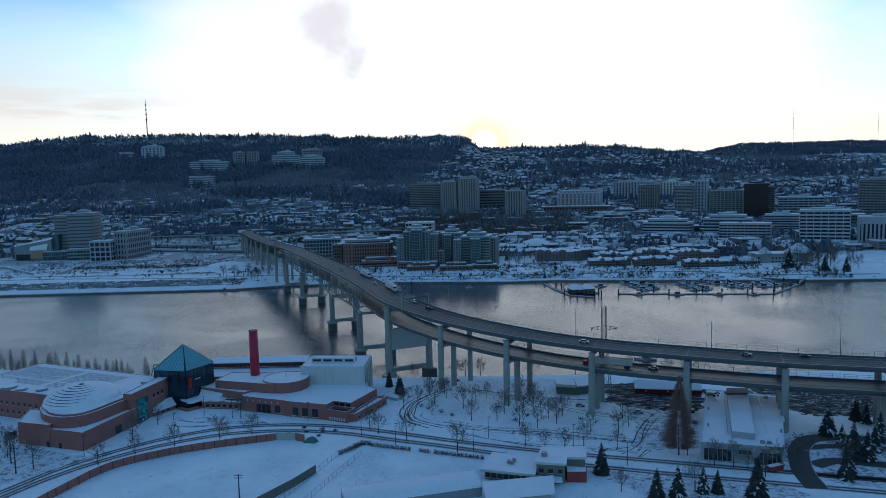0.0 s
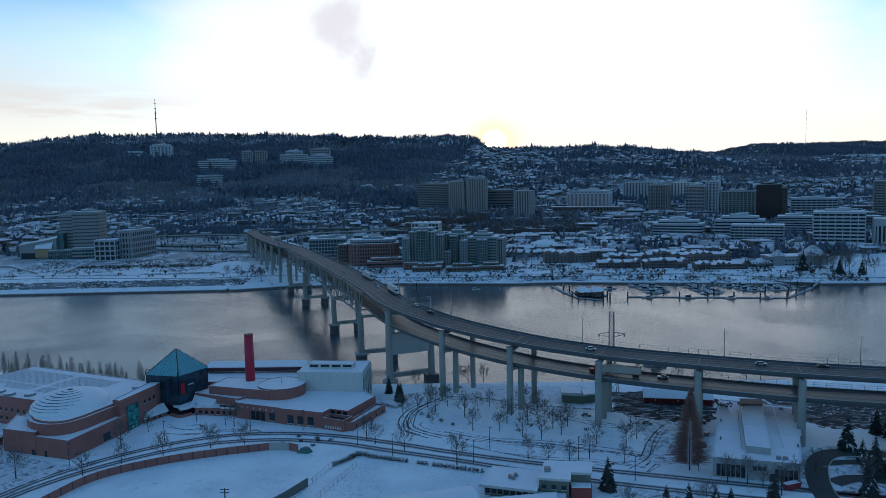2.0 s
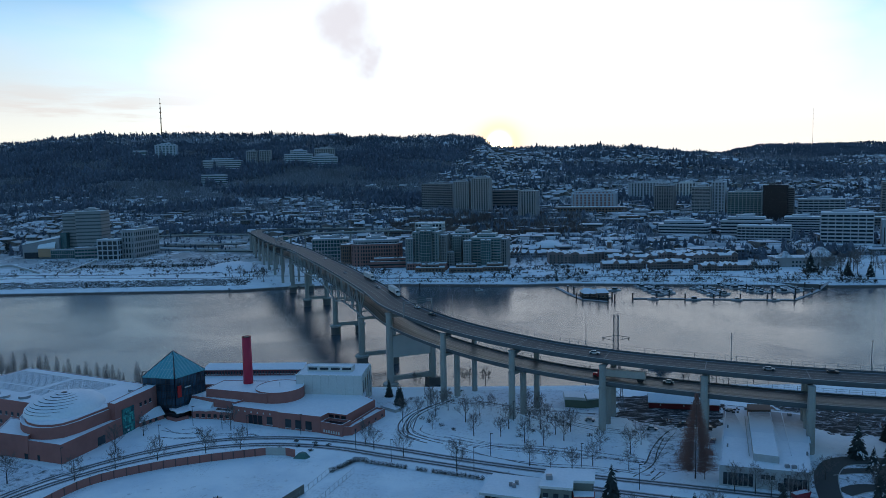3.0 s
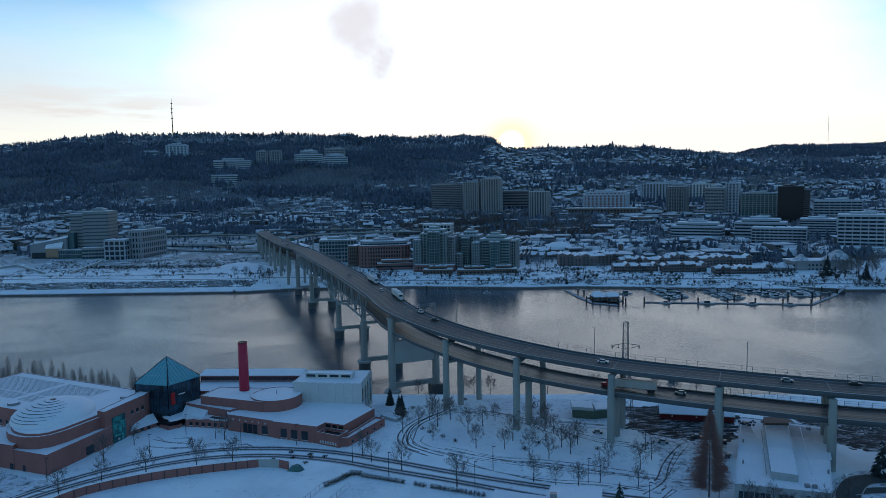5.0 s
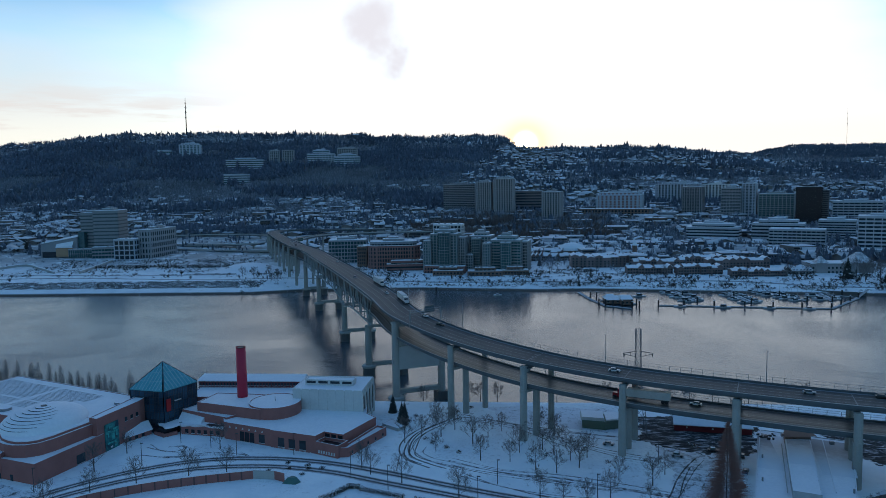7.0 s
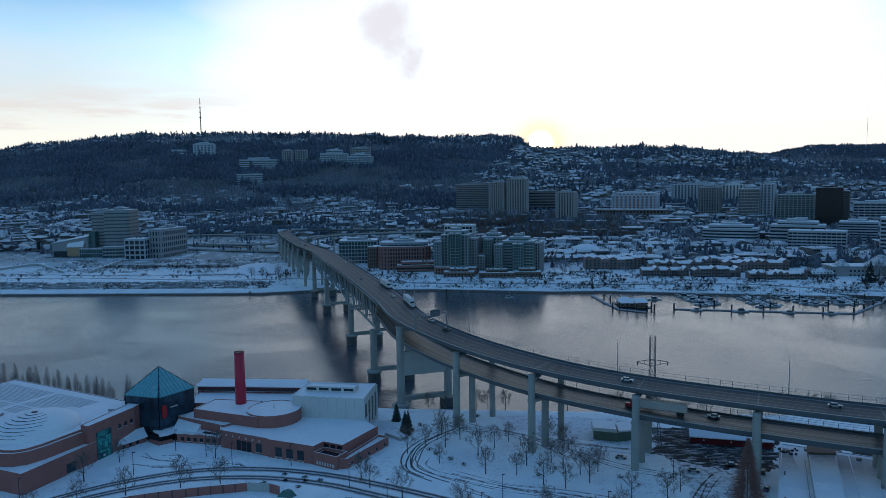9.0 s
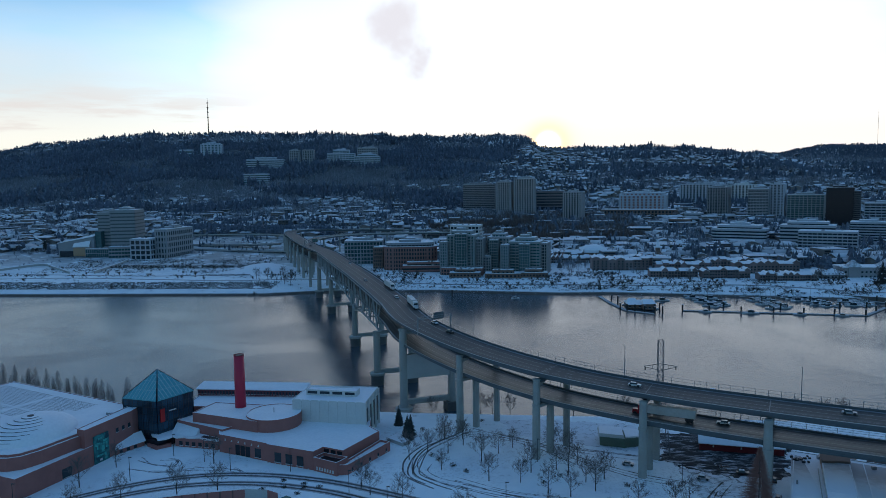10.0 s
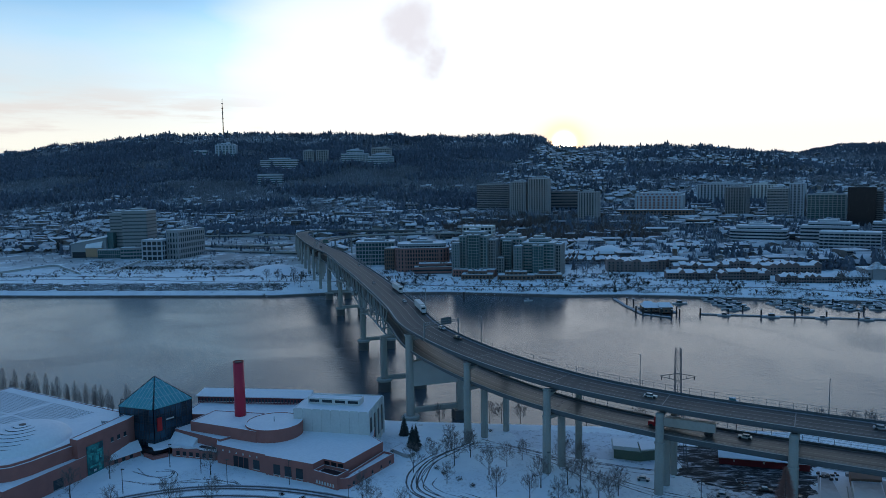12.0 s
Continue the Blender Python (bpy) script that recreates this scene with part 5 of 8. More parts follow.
# hospital on the hill
HOSP = "hospital"
WARD = surface("pale_blue_white_panel", (0.44, 0.50, 0.56), 0.6, (0.34, 0.39, 0.45), 0.05)
tower("hill_hospital", "white hospital tower standing among dark trees", -994, -922, 2301, 185, 239, 40, 10, 6, WARD, GREEN_GLASS, "grid", category=HOSP, spin=14, upper=(0.8, 1, 3))
tower("hill_hospital", "small white hospital block on the wooded hill", -1058, -1012, 2283, 175, 222, 30, 5, 6, WARD, GREEN_GLASS, "bands", "none", category=HOSP, spin=14)
tower("hill_hospital", "long white hospital wing above a wooded slope", -762, -650, 2090, 140, 180, 36, 7, 16, WARD, GREEN_GLASS, "strips", "none", category=HOSP, spin=10, upper=(0.55, 1, 5))
tower("hill_hospital", "low white hospital block on the slope", -704, -636, 1915, 108, 136, 26, 5, 10, WARD, GREEN_GLASS, "strips", "none", category=HOSP, spin=10)
tower("hill_hospital", "square grey hospital tower on the hill", -660, -624, 2168, 155, 208, 36, 11, 5, GREY, GLASS, "grid", category=HOSP, spin=12)
tower("hill_hospital", "square beige hospital tower on the hill", -622, -584, 2175, 155, 209, 36, 11, 5, GREY, GLASS, "grid", "none", category=HOSP, spin=12)
tower("hill_hospital", "wide white main hospital building under snow", -540, -455, 2152, 150, 196, 40, 8, 9, WARD, GREEN_GLASS, "bands", category=HOSP, spin=8, upper=(0.6, 2, 10))
tower("hill_hospital", "white hospital wing stepping down the hill", -457, -380, 2145, 150, 186, 36, 6, 10, WARD, GREEN_GLASS, "bands", category=HOSP, spin=8, upper=(0.7, 1, 6))
tower("hill_hospital", "grey upper hospital block on the crest", -466, -402, 2225, 170, 214, 34, 7, 9, GREY, GLASS, "grid", category=HOSP, spin=8)


def row_houses(label, x0, x1, y, z0, eave, ridge, count, deep, wall, name="row_house_terrace"):
    """A terrace of houses that step in and out, some with a gable to the river, some with the eaves."""
    TAKEN.append((x0 - 4, x1 + 4, y - 5, y + deep + 4))
    t = thing(name, label, "housing terrace", (x0, y, z0))
    r = random.Random(int(x0 * 7 + y))
    w = (x1 - x0) / count
    for i in range(count):
        u, up = i * w, (eave - z0) * r.uniform(0.86, 1.08)
        f = r.choice((0, 0, 1.6, 3.0))
        rise = up + (ridge - eave) * r.uniform(0.8, 1.3)
        o = 0.25
        if r.random() < 0.42:
            wall_shape = Shape().add([(u, f, -2), (u + w, f, -2), (u + w, deep, -2), (u, deep, -2), (u, f, up), (u + w, f, up), (u + w, deep, up), (u, deep, up), (u + w / 2, f, rise), (u + w / 2, deep, rise)], [(0, 1, 5, 8, 4), (1, 2, 6, 5), (2, 3, 7, 9, 6), (3, 0, 4, 7)])
            rails = [(u - o, up - 0.1), (u + w / 2, rise + 0.1), (u + w + o, up - 0.1)]
            v = [(a, b, c + d) for d in (0, 0.4) for b in (f - 0.6, deep + 0.5) for a, c in rails]
            roof_shape = Shape().add(v, [(6, 7, 10, 9), (7, 8, 11, 10), (0, 1, 7, 6), (1, 2, 8, 7), (3, 0, 6, 9), (2, 5, 11, 8)])
        else:
            mid = (f + deep) / 2
            wall_shape = Shape().box((u, f, -2), (u + w, deep, up))
            v = [(a, b, c + d) for d in (0, 0.4) for a in (u - o, u + w + o) for b, c in ((f - 0.6, up - 0.1), (mid, rise + 0.1), (deep + 0.5, up - 0.1))]
            roof_shape = Shape().add(v, [(6, 9, 10, 7), (7, 10, 11, 8), (0, 3, 9, 6), (0, 6, 7, 1), (1, 7, 8, 2), (4, 10, 9, 3), (5, 11, 10, 4)])
        house = part("house", wall_shape, wall, t, local=True)
        part("roof", roof_shape, ROOF_SNOW, house)
        levels = max(2, int((up - 0.6) / 2.9))
        bay = r.random() < 0.4
        for k in range(levels):
            for s in (0.27, 0.73):
                part("window", Shape().box((u + w * s - 0.8, f - 0.08, 0.8 + k * 2.9), (u + w * s + 0.8, f + 0.1, 2.4 + k * 2.9)), GLASS, house)
            if bay and k:
                part("balcony", Shape().box((u + w * 0.12, f - 1.3, 0.2 + k * 2.9), (u + w * 0.88, f - 0.02, 0.45 + k * 2.9)).box((u + w * 0.12, f - 1.3, 0.45 + k * 2.9), (u + w * 0.88, f - 1.2, 1.3 + k * 2.9)), DUSK, house)
        if r.random() < 0.5:
            part("chimney", Shape().box((u + w * 0.7, deep * 0.45, up), (u + w * 0.7 + 0.9, deep * 0.45 + 0.9, rise + 1.3)), BRICK, house)
    return t


# reddish wall tone takes in the warm haze below the sun
ROW_WALL = surface("hazed_brick_render", (0.235, 0.172, 0.160), 0.85, (0.17, 0.128, 0.12), 0.05, each=0.3)
row_houses("red brick waterfront terrace with small snowy gables", 46, 100, 960, 10, 18, 21, 11, 14, ROW_WALL)
row_houses("red brick terrace with a row of snowy gables", 52, 122, 930, 9, 15.5, 18.6, 14, 14, ROW_WALL)
row_houses("brown waterfront flats with a low snow roof", 99, 161, 866, 8, 21.5, 22.8, 7, 24, ROW_WALL)
row_houses("brown brick terrace behind the waterfront", 128, 190, 905, 9, 19, 20.8, 9, 18, ROW_WALL)
row_houses("dark waterfront flats with low snowy gables", 152, 200, 811, 8, 15, 17, 8, 16, ROW_WALL)
row_houses("dull brown waterfront flats with low snowy gables", 203, 250, 805, 7, 16, 18, 8, 16, ROW_WALL)
row_houses("brown waterfront flats beside the marina", 253, 306, 787, 7, 14, 15.8, 10, 16, ROW_WALL)
row_houses("grey flats with snow roofs in the second row", 166, 222, 848, 8, 18, 20.4, 9, 16, ROW_WALL)
row_houses("pale brick flats with snow roofs in the second row", 244, 310, 838, 8, 20, 22, 9, 16, ROW_WALL)
row_houses("brown flats with snow roofs behind the marina", 226, 272, 872, 8, 19, 21, 7, 18, ROW_WALL)
row_houses("low waterfront row with steep snowy gables", 310, 338, 800, 8, 12.5, 16, 4, 14, TAUPE)

hotel = thing("waterfront_hotel", "low beige waterfront hotel with steep turret roofs", "hotel", (340, 809, 8))
TAKEN.append((330, 412, 800, 850))
part("wall", Shape().box((340, 809, 4), (403, 833, 18)), BEIGE, hotel)
part("roof", Shape().box((339.5, 808.5, 18), (403.5, 833.5, 18.7)), ROOF_SNOW, hotel)
STREAKY = surface("roof_with_snow_streaks", (0.70, 0.72, 0.75), 0.8, (0.05, 0.05, 0.055), 0.35, amount=0.95)
for cx, half, high in ((350, 6.5, 6.5), (391, 12, 10)):
    part("turret", Shape().box((cx - half + 1, 808, 4), (cx + half - 1, 830, 18.6)), BEIGE, hotel)
    part("turret_roof", Shape().prism([(cx - half, 806), (cx + half, 806), (cx + half, 806 + 2 * half), (cx - half, 806 + 2 * half)], 18.8, 18.8 + high, 0, 0, 0.16), STREAKY, hotel)
windows_on(hotel, (340, 809), (403, 809), 8, 10, 16, 1.8)
windows_on(hotel, (340, 809), (403, 809), 12.5, 14.5, 16, 1.8)
pavilion = thing("round_pavilion", "pale domed pavilion roof under snow among terraces", "pavilion", (112, 985, 10))
part("wall", Shape().prism(circle(112, 985, 17, 16), 7, 18), BROWN, pavilion)
for k in range(4):
    part("dome_ring", Shape().prism(circle(112, 985, 18 * math.cos(radians(k * 20)), 20), 18 + 9 * math.sin(radians(k * 20)), 18 + 9 * math.sin(radians(k * 20 + 20)), 0, 0, math.cos(radians(k * 20 + 20)) / math.cos(radians(k * 20))), ROOF_SNOW, pavilion)
spire = thing("clock_turret", "small snowy turret with a pointed roof", "turret", (186, 950, 10))
part("body", Shape().prism(circle(186, 950, 3, 8), 7, 26), BROWN, spire)
part("point", Shape().prism(circle(186, 950, 3.8, 8), 26, 34, 0, 0, 0.05), ROOF_SNOW, spire)
TAKEN += [(90, 135, 965, 1005), (178, 194, 940, 960), (-575, -345, 1035, 1222)]
ROAD_POINTS = np.array([(p.x, p.y) for line in ROADS for a, b in zip(line, line[1:]) for p in (a, a.lerp(b, 0.5))])


# ---- town, woods and far ridge ----
def free(x, y):
    if any(a < x < b and c < y < d for a, b, c, d in TAKEN):
        return False
    return not (-800 < x < 80 and 780 < y < 1390) or float(((ROAD_POINTS - (x, y)) ** 2).sum(1).min()) > 31 ** 2


def scatter(proto_v, proto_f, places, slots=None):
    """One mesh out of many turned and scaled copies of a small shape. places: x, y, z, width, height, angle."""
    pv, pl = np.array(proto_v, float), np.array(places, float)
    c, s = np.cos(pl[:, 5])[:, None], np.sin(pl[:, 5])[:, None]
    x, y = pv[None, :, 0] * pl[:, 3:4], pv[None, :, 1] * pl[:, 3:4]
    v = np.stack([pl[:, 0:1] + x * c - y * s, pl[:, 1:2] + x * s + y * c, pl[:, 2:3] + pv[None, :, 2] * pl[:, 4:5]], -1).reshape(-1, 3)
    return v, proto_f, len(pl), len(pv), slots


def stuff(name, label, category, mats, *sets):
    """Joins what scatter() gave into one object of kind stuff; all faces of a set have three corners."""
    me = bpy.data.meshes.new(name)
    vs, fs, ms, o = [], [], [], 0
    for v, f, count, k, slots in sets:
        f = np.array(f)
        fs.append((f[None] + (np.arange(count) * k)[:, None, None] + o).reshape(-1, 3))
        ms.append(np.tile(np.array(slots if slots is not None else [0] * len(f)), count))
        vs.append(v)
        o += len(v)
    v, f, m = np.concatenate(vs), np.concatenate(fs), np.concatenate(ms)
    me.vertices.add(len(v))
    me.vertices.foreach_set("co", v.ravel())
    me.loops.add(f.size)
    me.loops.foreach_set("vertex_index", f.ravel().astype(np.int32))
    me.polygons.add(len(f))
    me.polygons.foreach_set("loop_start", np.arange(0, f.size, 3, dtype=np.int32))
    for mat in mats:
        me.materials.append(mat)
    me.polygons.foreach_set("material_index", m.astype(np.int32))
    me.update(calc_edges=True)
    return tagged(new(name, me), label, category, kind="stuff")


def fir(seed, tiers=4, k=7):
    """A small spiky conifer of unit height and width."""
    r = random.Random(seed)
    v, f = [], []
    for t in range(tiers):
        o, z0, z1 = len(v), 0.06 + t * 0.86 / tiers, 0.06 + (t + 1.75) * 0.86 / tiers
        for i in range(k):
            a = 2 * math.pi * (i + 0.5 * (t % 2)) / k
            q = (0.5 - 0.40 * (t / tiers) ** 1.25) * r.uniform(0.65, 1.15)
            v.append((q * math.cos(a), q * math.sin(a), z0 + r.uniform(-0.05, 0.03)))
        v.append((r.uniform(-0.02, 0.02), r.uniform(-0.02, 0.02), min(1.0, z1)))
        f += [(o + i, o + (i + 1) % k, o + k) for i in range(k)]
    return v, f


def broom(seed, k=19, slim=1.0):
    """A bare broadleaf tree of unit size: thin twigs that fan out from a short trunk."""
    r = random.Random(seed)
    v, f = [], []
    for i in range(k):
        a, lean = r.uniform(0, 6.28), r.uniform(0.05, 0.5)
        z = r.uniform(0.6, 1.0)
        x, y = lean * math.cos(a), lean * math.sin(a)
        b, w = r.uniform(0, 6.28), r.uniform(0.035, 0.075) * slim
        o = len(v)
        v += [(0, 0, r.uniform(0, 0.25)), (x * 0.7 + w * math.cos(b), y * 0.7 + w * math.sin(b), z * 0.7), (x, y, z)]
        f.append((o, o + 1, o + 2))
    return v, f


rng = random.Random(7)


def wood_edge(d):
    """Where the thick southern wood gives way to the houses, by the distance from the river."""
    return float(np.interp(d, (860, 1150, 1400, 2000), (-120, -90, -60, 110)))


def wood_share(x, y):
    """How densely the hill is wooded: thick on the south part, thinner among the houses to the north."""
    d = y - float(np.interp(x, FAR_X, FAR_Y))
    lumps = noise.noise((x / 230, y / 170, 5)) + 0.5 * noise.noise((x / 80, y / 80, 9))
    if d < 860:
        return 0.26 + 0.55 * lumps
    base = 0.95 if x < wood_edge(d) else 0.15
    if x >= 120 and d > 1840:
        base = 1.0
    if d < 1150 and x < wood_edge(d):
        base = 0.45
    return max(0.05, min(1.0, base + 0.45 * lumps))


def reach(y):
    return 0.72 * (y + 150)


firs, brooms = [], []
while len(firs) + len(brooms) < 66000:
    y = rng.triangular(830, 2790, 2000)
    x = rng.uniform(-reach(y), reach(y))
    if rng.random() > wood_share(x, y) or not free(x, y):
        continue
    d = y - float(np.interp(x, FAR_X, FAR_Y))
    if d < 62 or d < 110 and x < -150:
        continue
    low = -800 < x < 80 and y < 1390
    band = noise.noise((x / 300, y / 140, 21))
    leafless = (0.80 if 900 < d < 1380 else (0.6 if x > 120 and d > 1650 else 0.36)) + 1.7 * band
    z = terrain(x, y) - 0.6
    if x < -150 and d < 290:
        if rng.random() < 0.5:
            brooms.append((x, y, z, rng.uniform(2, 4), rng.uniform(2.5, 5), rng.uniform(0, 6.28)))
        continue
    if rng.random() < leafless or d < 800 and rng.random() < 0.62:
        brooms.append((x, y, z, rng.uniform(8, 15), rng.uniform(5, 10) if low else rng.uniform(8, 18), rng.uniform(0, 6.28)))
    else:
        h = (rng.triangular(7, 23, 11) if d > 1780 else rng.triangular(9, 30, 14)) * (1.0 + 0.5 * max(0.0, band)) if d > 850 else rng.uniform(8, 17)
        if d > 1750:
            h *= 0.7 + 1.1 * max(0.0, noise.noise((x / 48, y / 60, 33)))
        firs.append((x, y, z, h * rng.uniform(0.5, 0.8), h, rng.uniform(0, 6.28)))
for _ in range(420):
    x, y = rng.uniform(-570, -345), rng.uniform(1040, 1220)
    if noise.noise((x / 40, y / 18, 51)) > -0.05:
        if rng.random() < 0.3:
            h = rng.uniform(4, 9)
            firs.append((x, y, terrain(x, y) - 0.4, h * 0.6, h, rng.uniform(0, 6.28)))
        else:
            brooms.append((x, y, terrain(x, y) - 0.4, rng.uniform(4, 7), rng.uniform(3, 6), rng.uniform(0, 6.28)))
browns = []
for _ in range(2600):
    x, y = rng.uniform(-140, 215), rng.uniform(1165, 1495)
    if free(x, y) and noise.noise((x / 60, y / 45, 41)) > -0.22:
        browns.append((x, y, terrain(x, y) - 0.5, rng.uniform(9, 15), rng.uniform(9, 15), rng.uniform(0, 6.28)))
for cx, cy, spread_x, spread_y, count in ((-430, 1278, 55, 12, 240), (-345, 1272, 40, 10, 110), (-560, 1318, 26, 7, 170), (-210, 1180, 12, 12, 12), (-640, 1100, 40, 14, 60), (-680, 1100, 50, 20, 80), (330, 900, 16, 12, 30), (560, 1010, 40, 25, 60), (250, 990, 40, 14, 40), (430, 900, 30, 14, 40), (-150, 1420, 60, 22, 110), (-480, 1420, 60, 20, 110), (420, 1290, 60, 20, 80)):
    for _ in range(count):
        x, y, h = rng.gauss(cx, spread_x), rng.gauss(cy, spread_y), rng.uniform(9, 19)
        if free(x, y):
            firs.append((x, y, terrain(x, y) - 0.5, h * rng.uniform(0.5, 0.8), h, rng.uniform(0, 6.28)))
planted = 0
while planted < 3000:
    if rng.random() < 0.45:
        x, y = rng.uniform(-800, 60), rng.uniform(1030, 1390)
    else:
        x, y = rng.uniform(50, 760), rng.uniform(880, 1420)
    planted += 1
    if not free(x, y) or noise.noise((x / 70, y / 50, 13)) < -0.05:
        continue
    z = terrain(x, y) - 0.5
    if noise.noise((x / 120, y / 90, 17)) > 0.12:
        h = rng.uniform(7, 15)
        firs.append((x, y, z, h * rng.uniform(0.45, 0.7), h, rng.uniform(0, 6.28)))
    else:
        brooms.append((x, y, z, rng.uniform(7, 12), rng.uniform(6, 11), rng.uniform(0, 6.28)))
for _ in range(6500):
    y = rng.uniform(2560, 2860)
    x, h = rng.uniform(-reach(y), reach(y)), rng.triangular(5, 15, 7)
    if abs(y - float(np.interp(x, FAR_X, FAR_Y)) - 1985) < 95:
        firs.append((x, y, terrain(x, y) - 0.8, h * rng.uniform(0.7, 1.1), h, rng.uniform(0, 6.28)))
for _ in range(12000):
    x, y, h = rng.uniform(500, 3000), rng.uniform(3500, 4100), rng.uniform(9, 17)
    firs.append((x, y, terrain(x, y) - 1, h * 0.75, h, 0.0))
for x0, x1, y, count, tall in ((-1070, -1005, 2255, 34, 24), (-1000, -915, 2270, 40, 22), (-860, -700, 2120, 60, 21), (-710, -630, 1890, 32, 22), (-670, -575, 2140, 44, 22), (-560, -450, 2118, 60, 22), (-455, -360, 2112, 52, 20)):
    for _ in range(count):
        x, yy = rng.uniform(x0, x1), y + rng.uniform(-32, 4)
        h = tall * rng.uniform(0.6, 1.45) * (1 + 0.5 * noise.noise((x / 22, y, 71)))
        firs.append((x, yy, terrain(x, yy) - 0.6, h * rng.uniform(0.45, 0.7), h, rng.uniform(0, 6.28)))
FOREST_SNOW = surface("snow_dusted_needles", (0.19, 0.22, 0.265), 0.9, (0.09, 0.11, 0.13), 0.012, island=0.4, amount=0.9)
# frosted needles kept pale and bluish, with the distant haze painted in
HILL_PINE = surface("hazed_frosted_needles", (0.078, 0.093, 0.122), 0.9, (0.15, 0.178, 0.225), 0.005, island=0.35, amount=0.9)
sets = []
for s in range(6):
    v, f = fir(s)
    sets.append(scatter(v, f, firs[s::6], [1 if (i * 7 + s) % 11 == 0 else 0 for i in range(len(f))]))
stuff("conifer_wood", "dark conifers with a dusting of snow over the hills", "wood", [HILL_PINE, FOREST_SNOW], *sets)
# twig colours hold real frost plus a blue lift for distance haze
FAR_TWIG = surface("hazed_winter_twigs", (0.25, 0.265, 0.30), 0.9, (0.16, 0.148, 0.15), 0.01, island=0.4)
PALE_TWIG = surface("hazed_frosted_twigs", (0.46, 0.50, 0.56), 0.9, (0.22, 0.205, 0.205), 0.01, island=0.4, amount=0.8)
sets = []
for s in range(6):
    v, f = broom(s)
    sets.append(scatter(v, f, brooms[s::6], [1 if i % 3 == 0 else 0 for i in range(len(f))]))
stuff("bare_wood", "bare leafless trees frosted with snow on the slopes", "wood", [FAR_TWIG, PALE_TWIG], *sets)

BROWN_TWIG = surface("brown_winter_twigs", (0.20, 0.155, 0.142), 0.9, (0.14, 0.11, 0.10), 0.02, island=0.4)
sets = []
for s in range(3):
    v, f = broom(20 + s, 34)
    sets.append(scatter(v, f, browns[s::3]))
stuff("brown_wood", "brown leafless woodland round the apartment towers", "wood", [BROWN_TWIG], *sets)

# small houses
HV = [(-0.5, -0.5, -0.5), (0.5, -0.5, -0.5), (0.5, 0.5, -0.5), (-0.5, 0.5, -0.5), (-0.5, -0.5, 0.6), (0.5, -0.5, 0.6), (0.5, 0.5, 0.6), (-0.5, 0.5, 0.6), (-0.5, 0, 0.97), (0.5, 0, 0.97)]
HF = [(0, 1, 5), (0, 5, 4), (1, 2, 6), (1, 6, 5), (2, 3, 7), (2, 7, 6), (3, 0, 4), (3, 4, 7), (4, 8, 7), (5, 6, 9)]
RV = [(-0.56, -0.6, 0.54), (0.56, -0.6, 0.54), (0.56, 0, 1.0), (-0.56, 0, 1.0), (-0.56, 0.6, 0.54), (0.56, 0.6, 0.54), (-0.56, -0.6, 0.62), (0.56, -0.6, 0.62), (0.56, 0, 1.08), (-0.56, 0, 1.08), (-0.56, 0.6, 0.62), (0.56, 0.6, 0.62)]
RF = [(6, 7, 8), (6, 8, 9), (9, 8, 11), (9, 11, 10), (0, 1, 7), (0, 7, 6), (4, 10, 11), (4, 11, 5), (0, 6, 9), (0, 9, 3), (3, 9, 10), (3, 10, 4), (1, 2, 8), (1, 8, 7), (2, 5, 11), (2, 11, 8)]
WV, WF = [], []
for u in (-0.28, 0.05, 0.32):
    o = len(WV)
    WV += [(u - 0.07, -0.515, 0.16), (u + 0.07, -0.515, 0.16), (u + 0.07, -0.515, 0.40), (u - 0.07, -0.515, 0.40)]
    WF += [(o, o + 1, o + 2), (o, o + 2, o + 3)]
proto_v = HV + RV + WV
proto_f = HF + [tuple(i + len(HV) for i in f) for f in RF] + [tuple(i + len(HV) + len(RV) for i in f) for f in WF]
proto_s = [0] * len(HF) + [1] * len(RF) + [2] * len(WF)
houses = []
while len(houses) < 5900:
    y = rng.uniform(900, 2680)
    x = rng.uniform(-reach(y), reach(y))
    d = y - float(np.interp(x, FAR_X, FAR_Y))
    lumps = noise.noise((x / 260, y / 200, 31))
    share = (0.5 if d < 650 else 0.85) if d < 1000 else (1.0 if x > wood_edge(d) else (0.3 if d < 1150 else 0.02 + (0.2 if x < -1050 and d > 1650 else 0)))
    if x > 120 and d > 1880:
        share = 0.12
    if -130 < x < 210 and 1170 < y < 1490:
        share = 0.12
    if rng.random() > share + 0.35 * lumps * (d < 1300) or not free(x, y) or d < 170 or x < -140 and y < 1060:
        continue
    size = rng.triangular(9, 24, 12) if d < 1000 else rng.triangular(8, 22, 10)
    houses.append((x, y, terrain(x, y) + 0.5, size, rng.uniform(5, 9), rng.choice((0, 0, 0.3, -0.3, 1.57, 1.4)) + rng.uniform(-0.15, 0.15)))
stuff("hillside_houses", "small houses with snow-covered gable roofs across the hillside", "houses", [HOUSE_WALL, TOWN_SNOW, GLASS], scatter(proto_v, proto_f, houses, proto_s))

# flat-roofed town blocks with storey windows
BV = [(-0.5, -0.5, -0.6), (0.5, -0.5, -0.6), (0.5, 0.5, -0.6), (-0.5, 0.5, -0.6), (-0.5, -0.5, 0.95), (0.5, -0.5, 0.95), (0.5, 0.5, 0.95), (-0.5, 0.5, 0.95), (-0.48, -0.48, 1.0), (0.48, -0.48, 1.0), (0.48, 0.48, 1.0), (-0.48, 0.48, 1.0)]
BF = [(0, 1, 5), (0, 5, 4), (1, 2, 6), (1, 6, 5), (2, 3, 7), (2, 7, 6), (3, 0, 4), (3, 4, 7)]
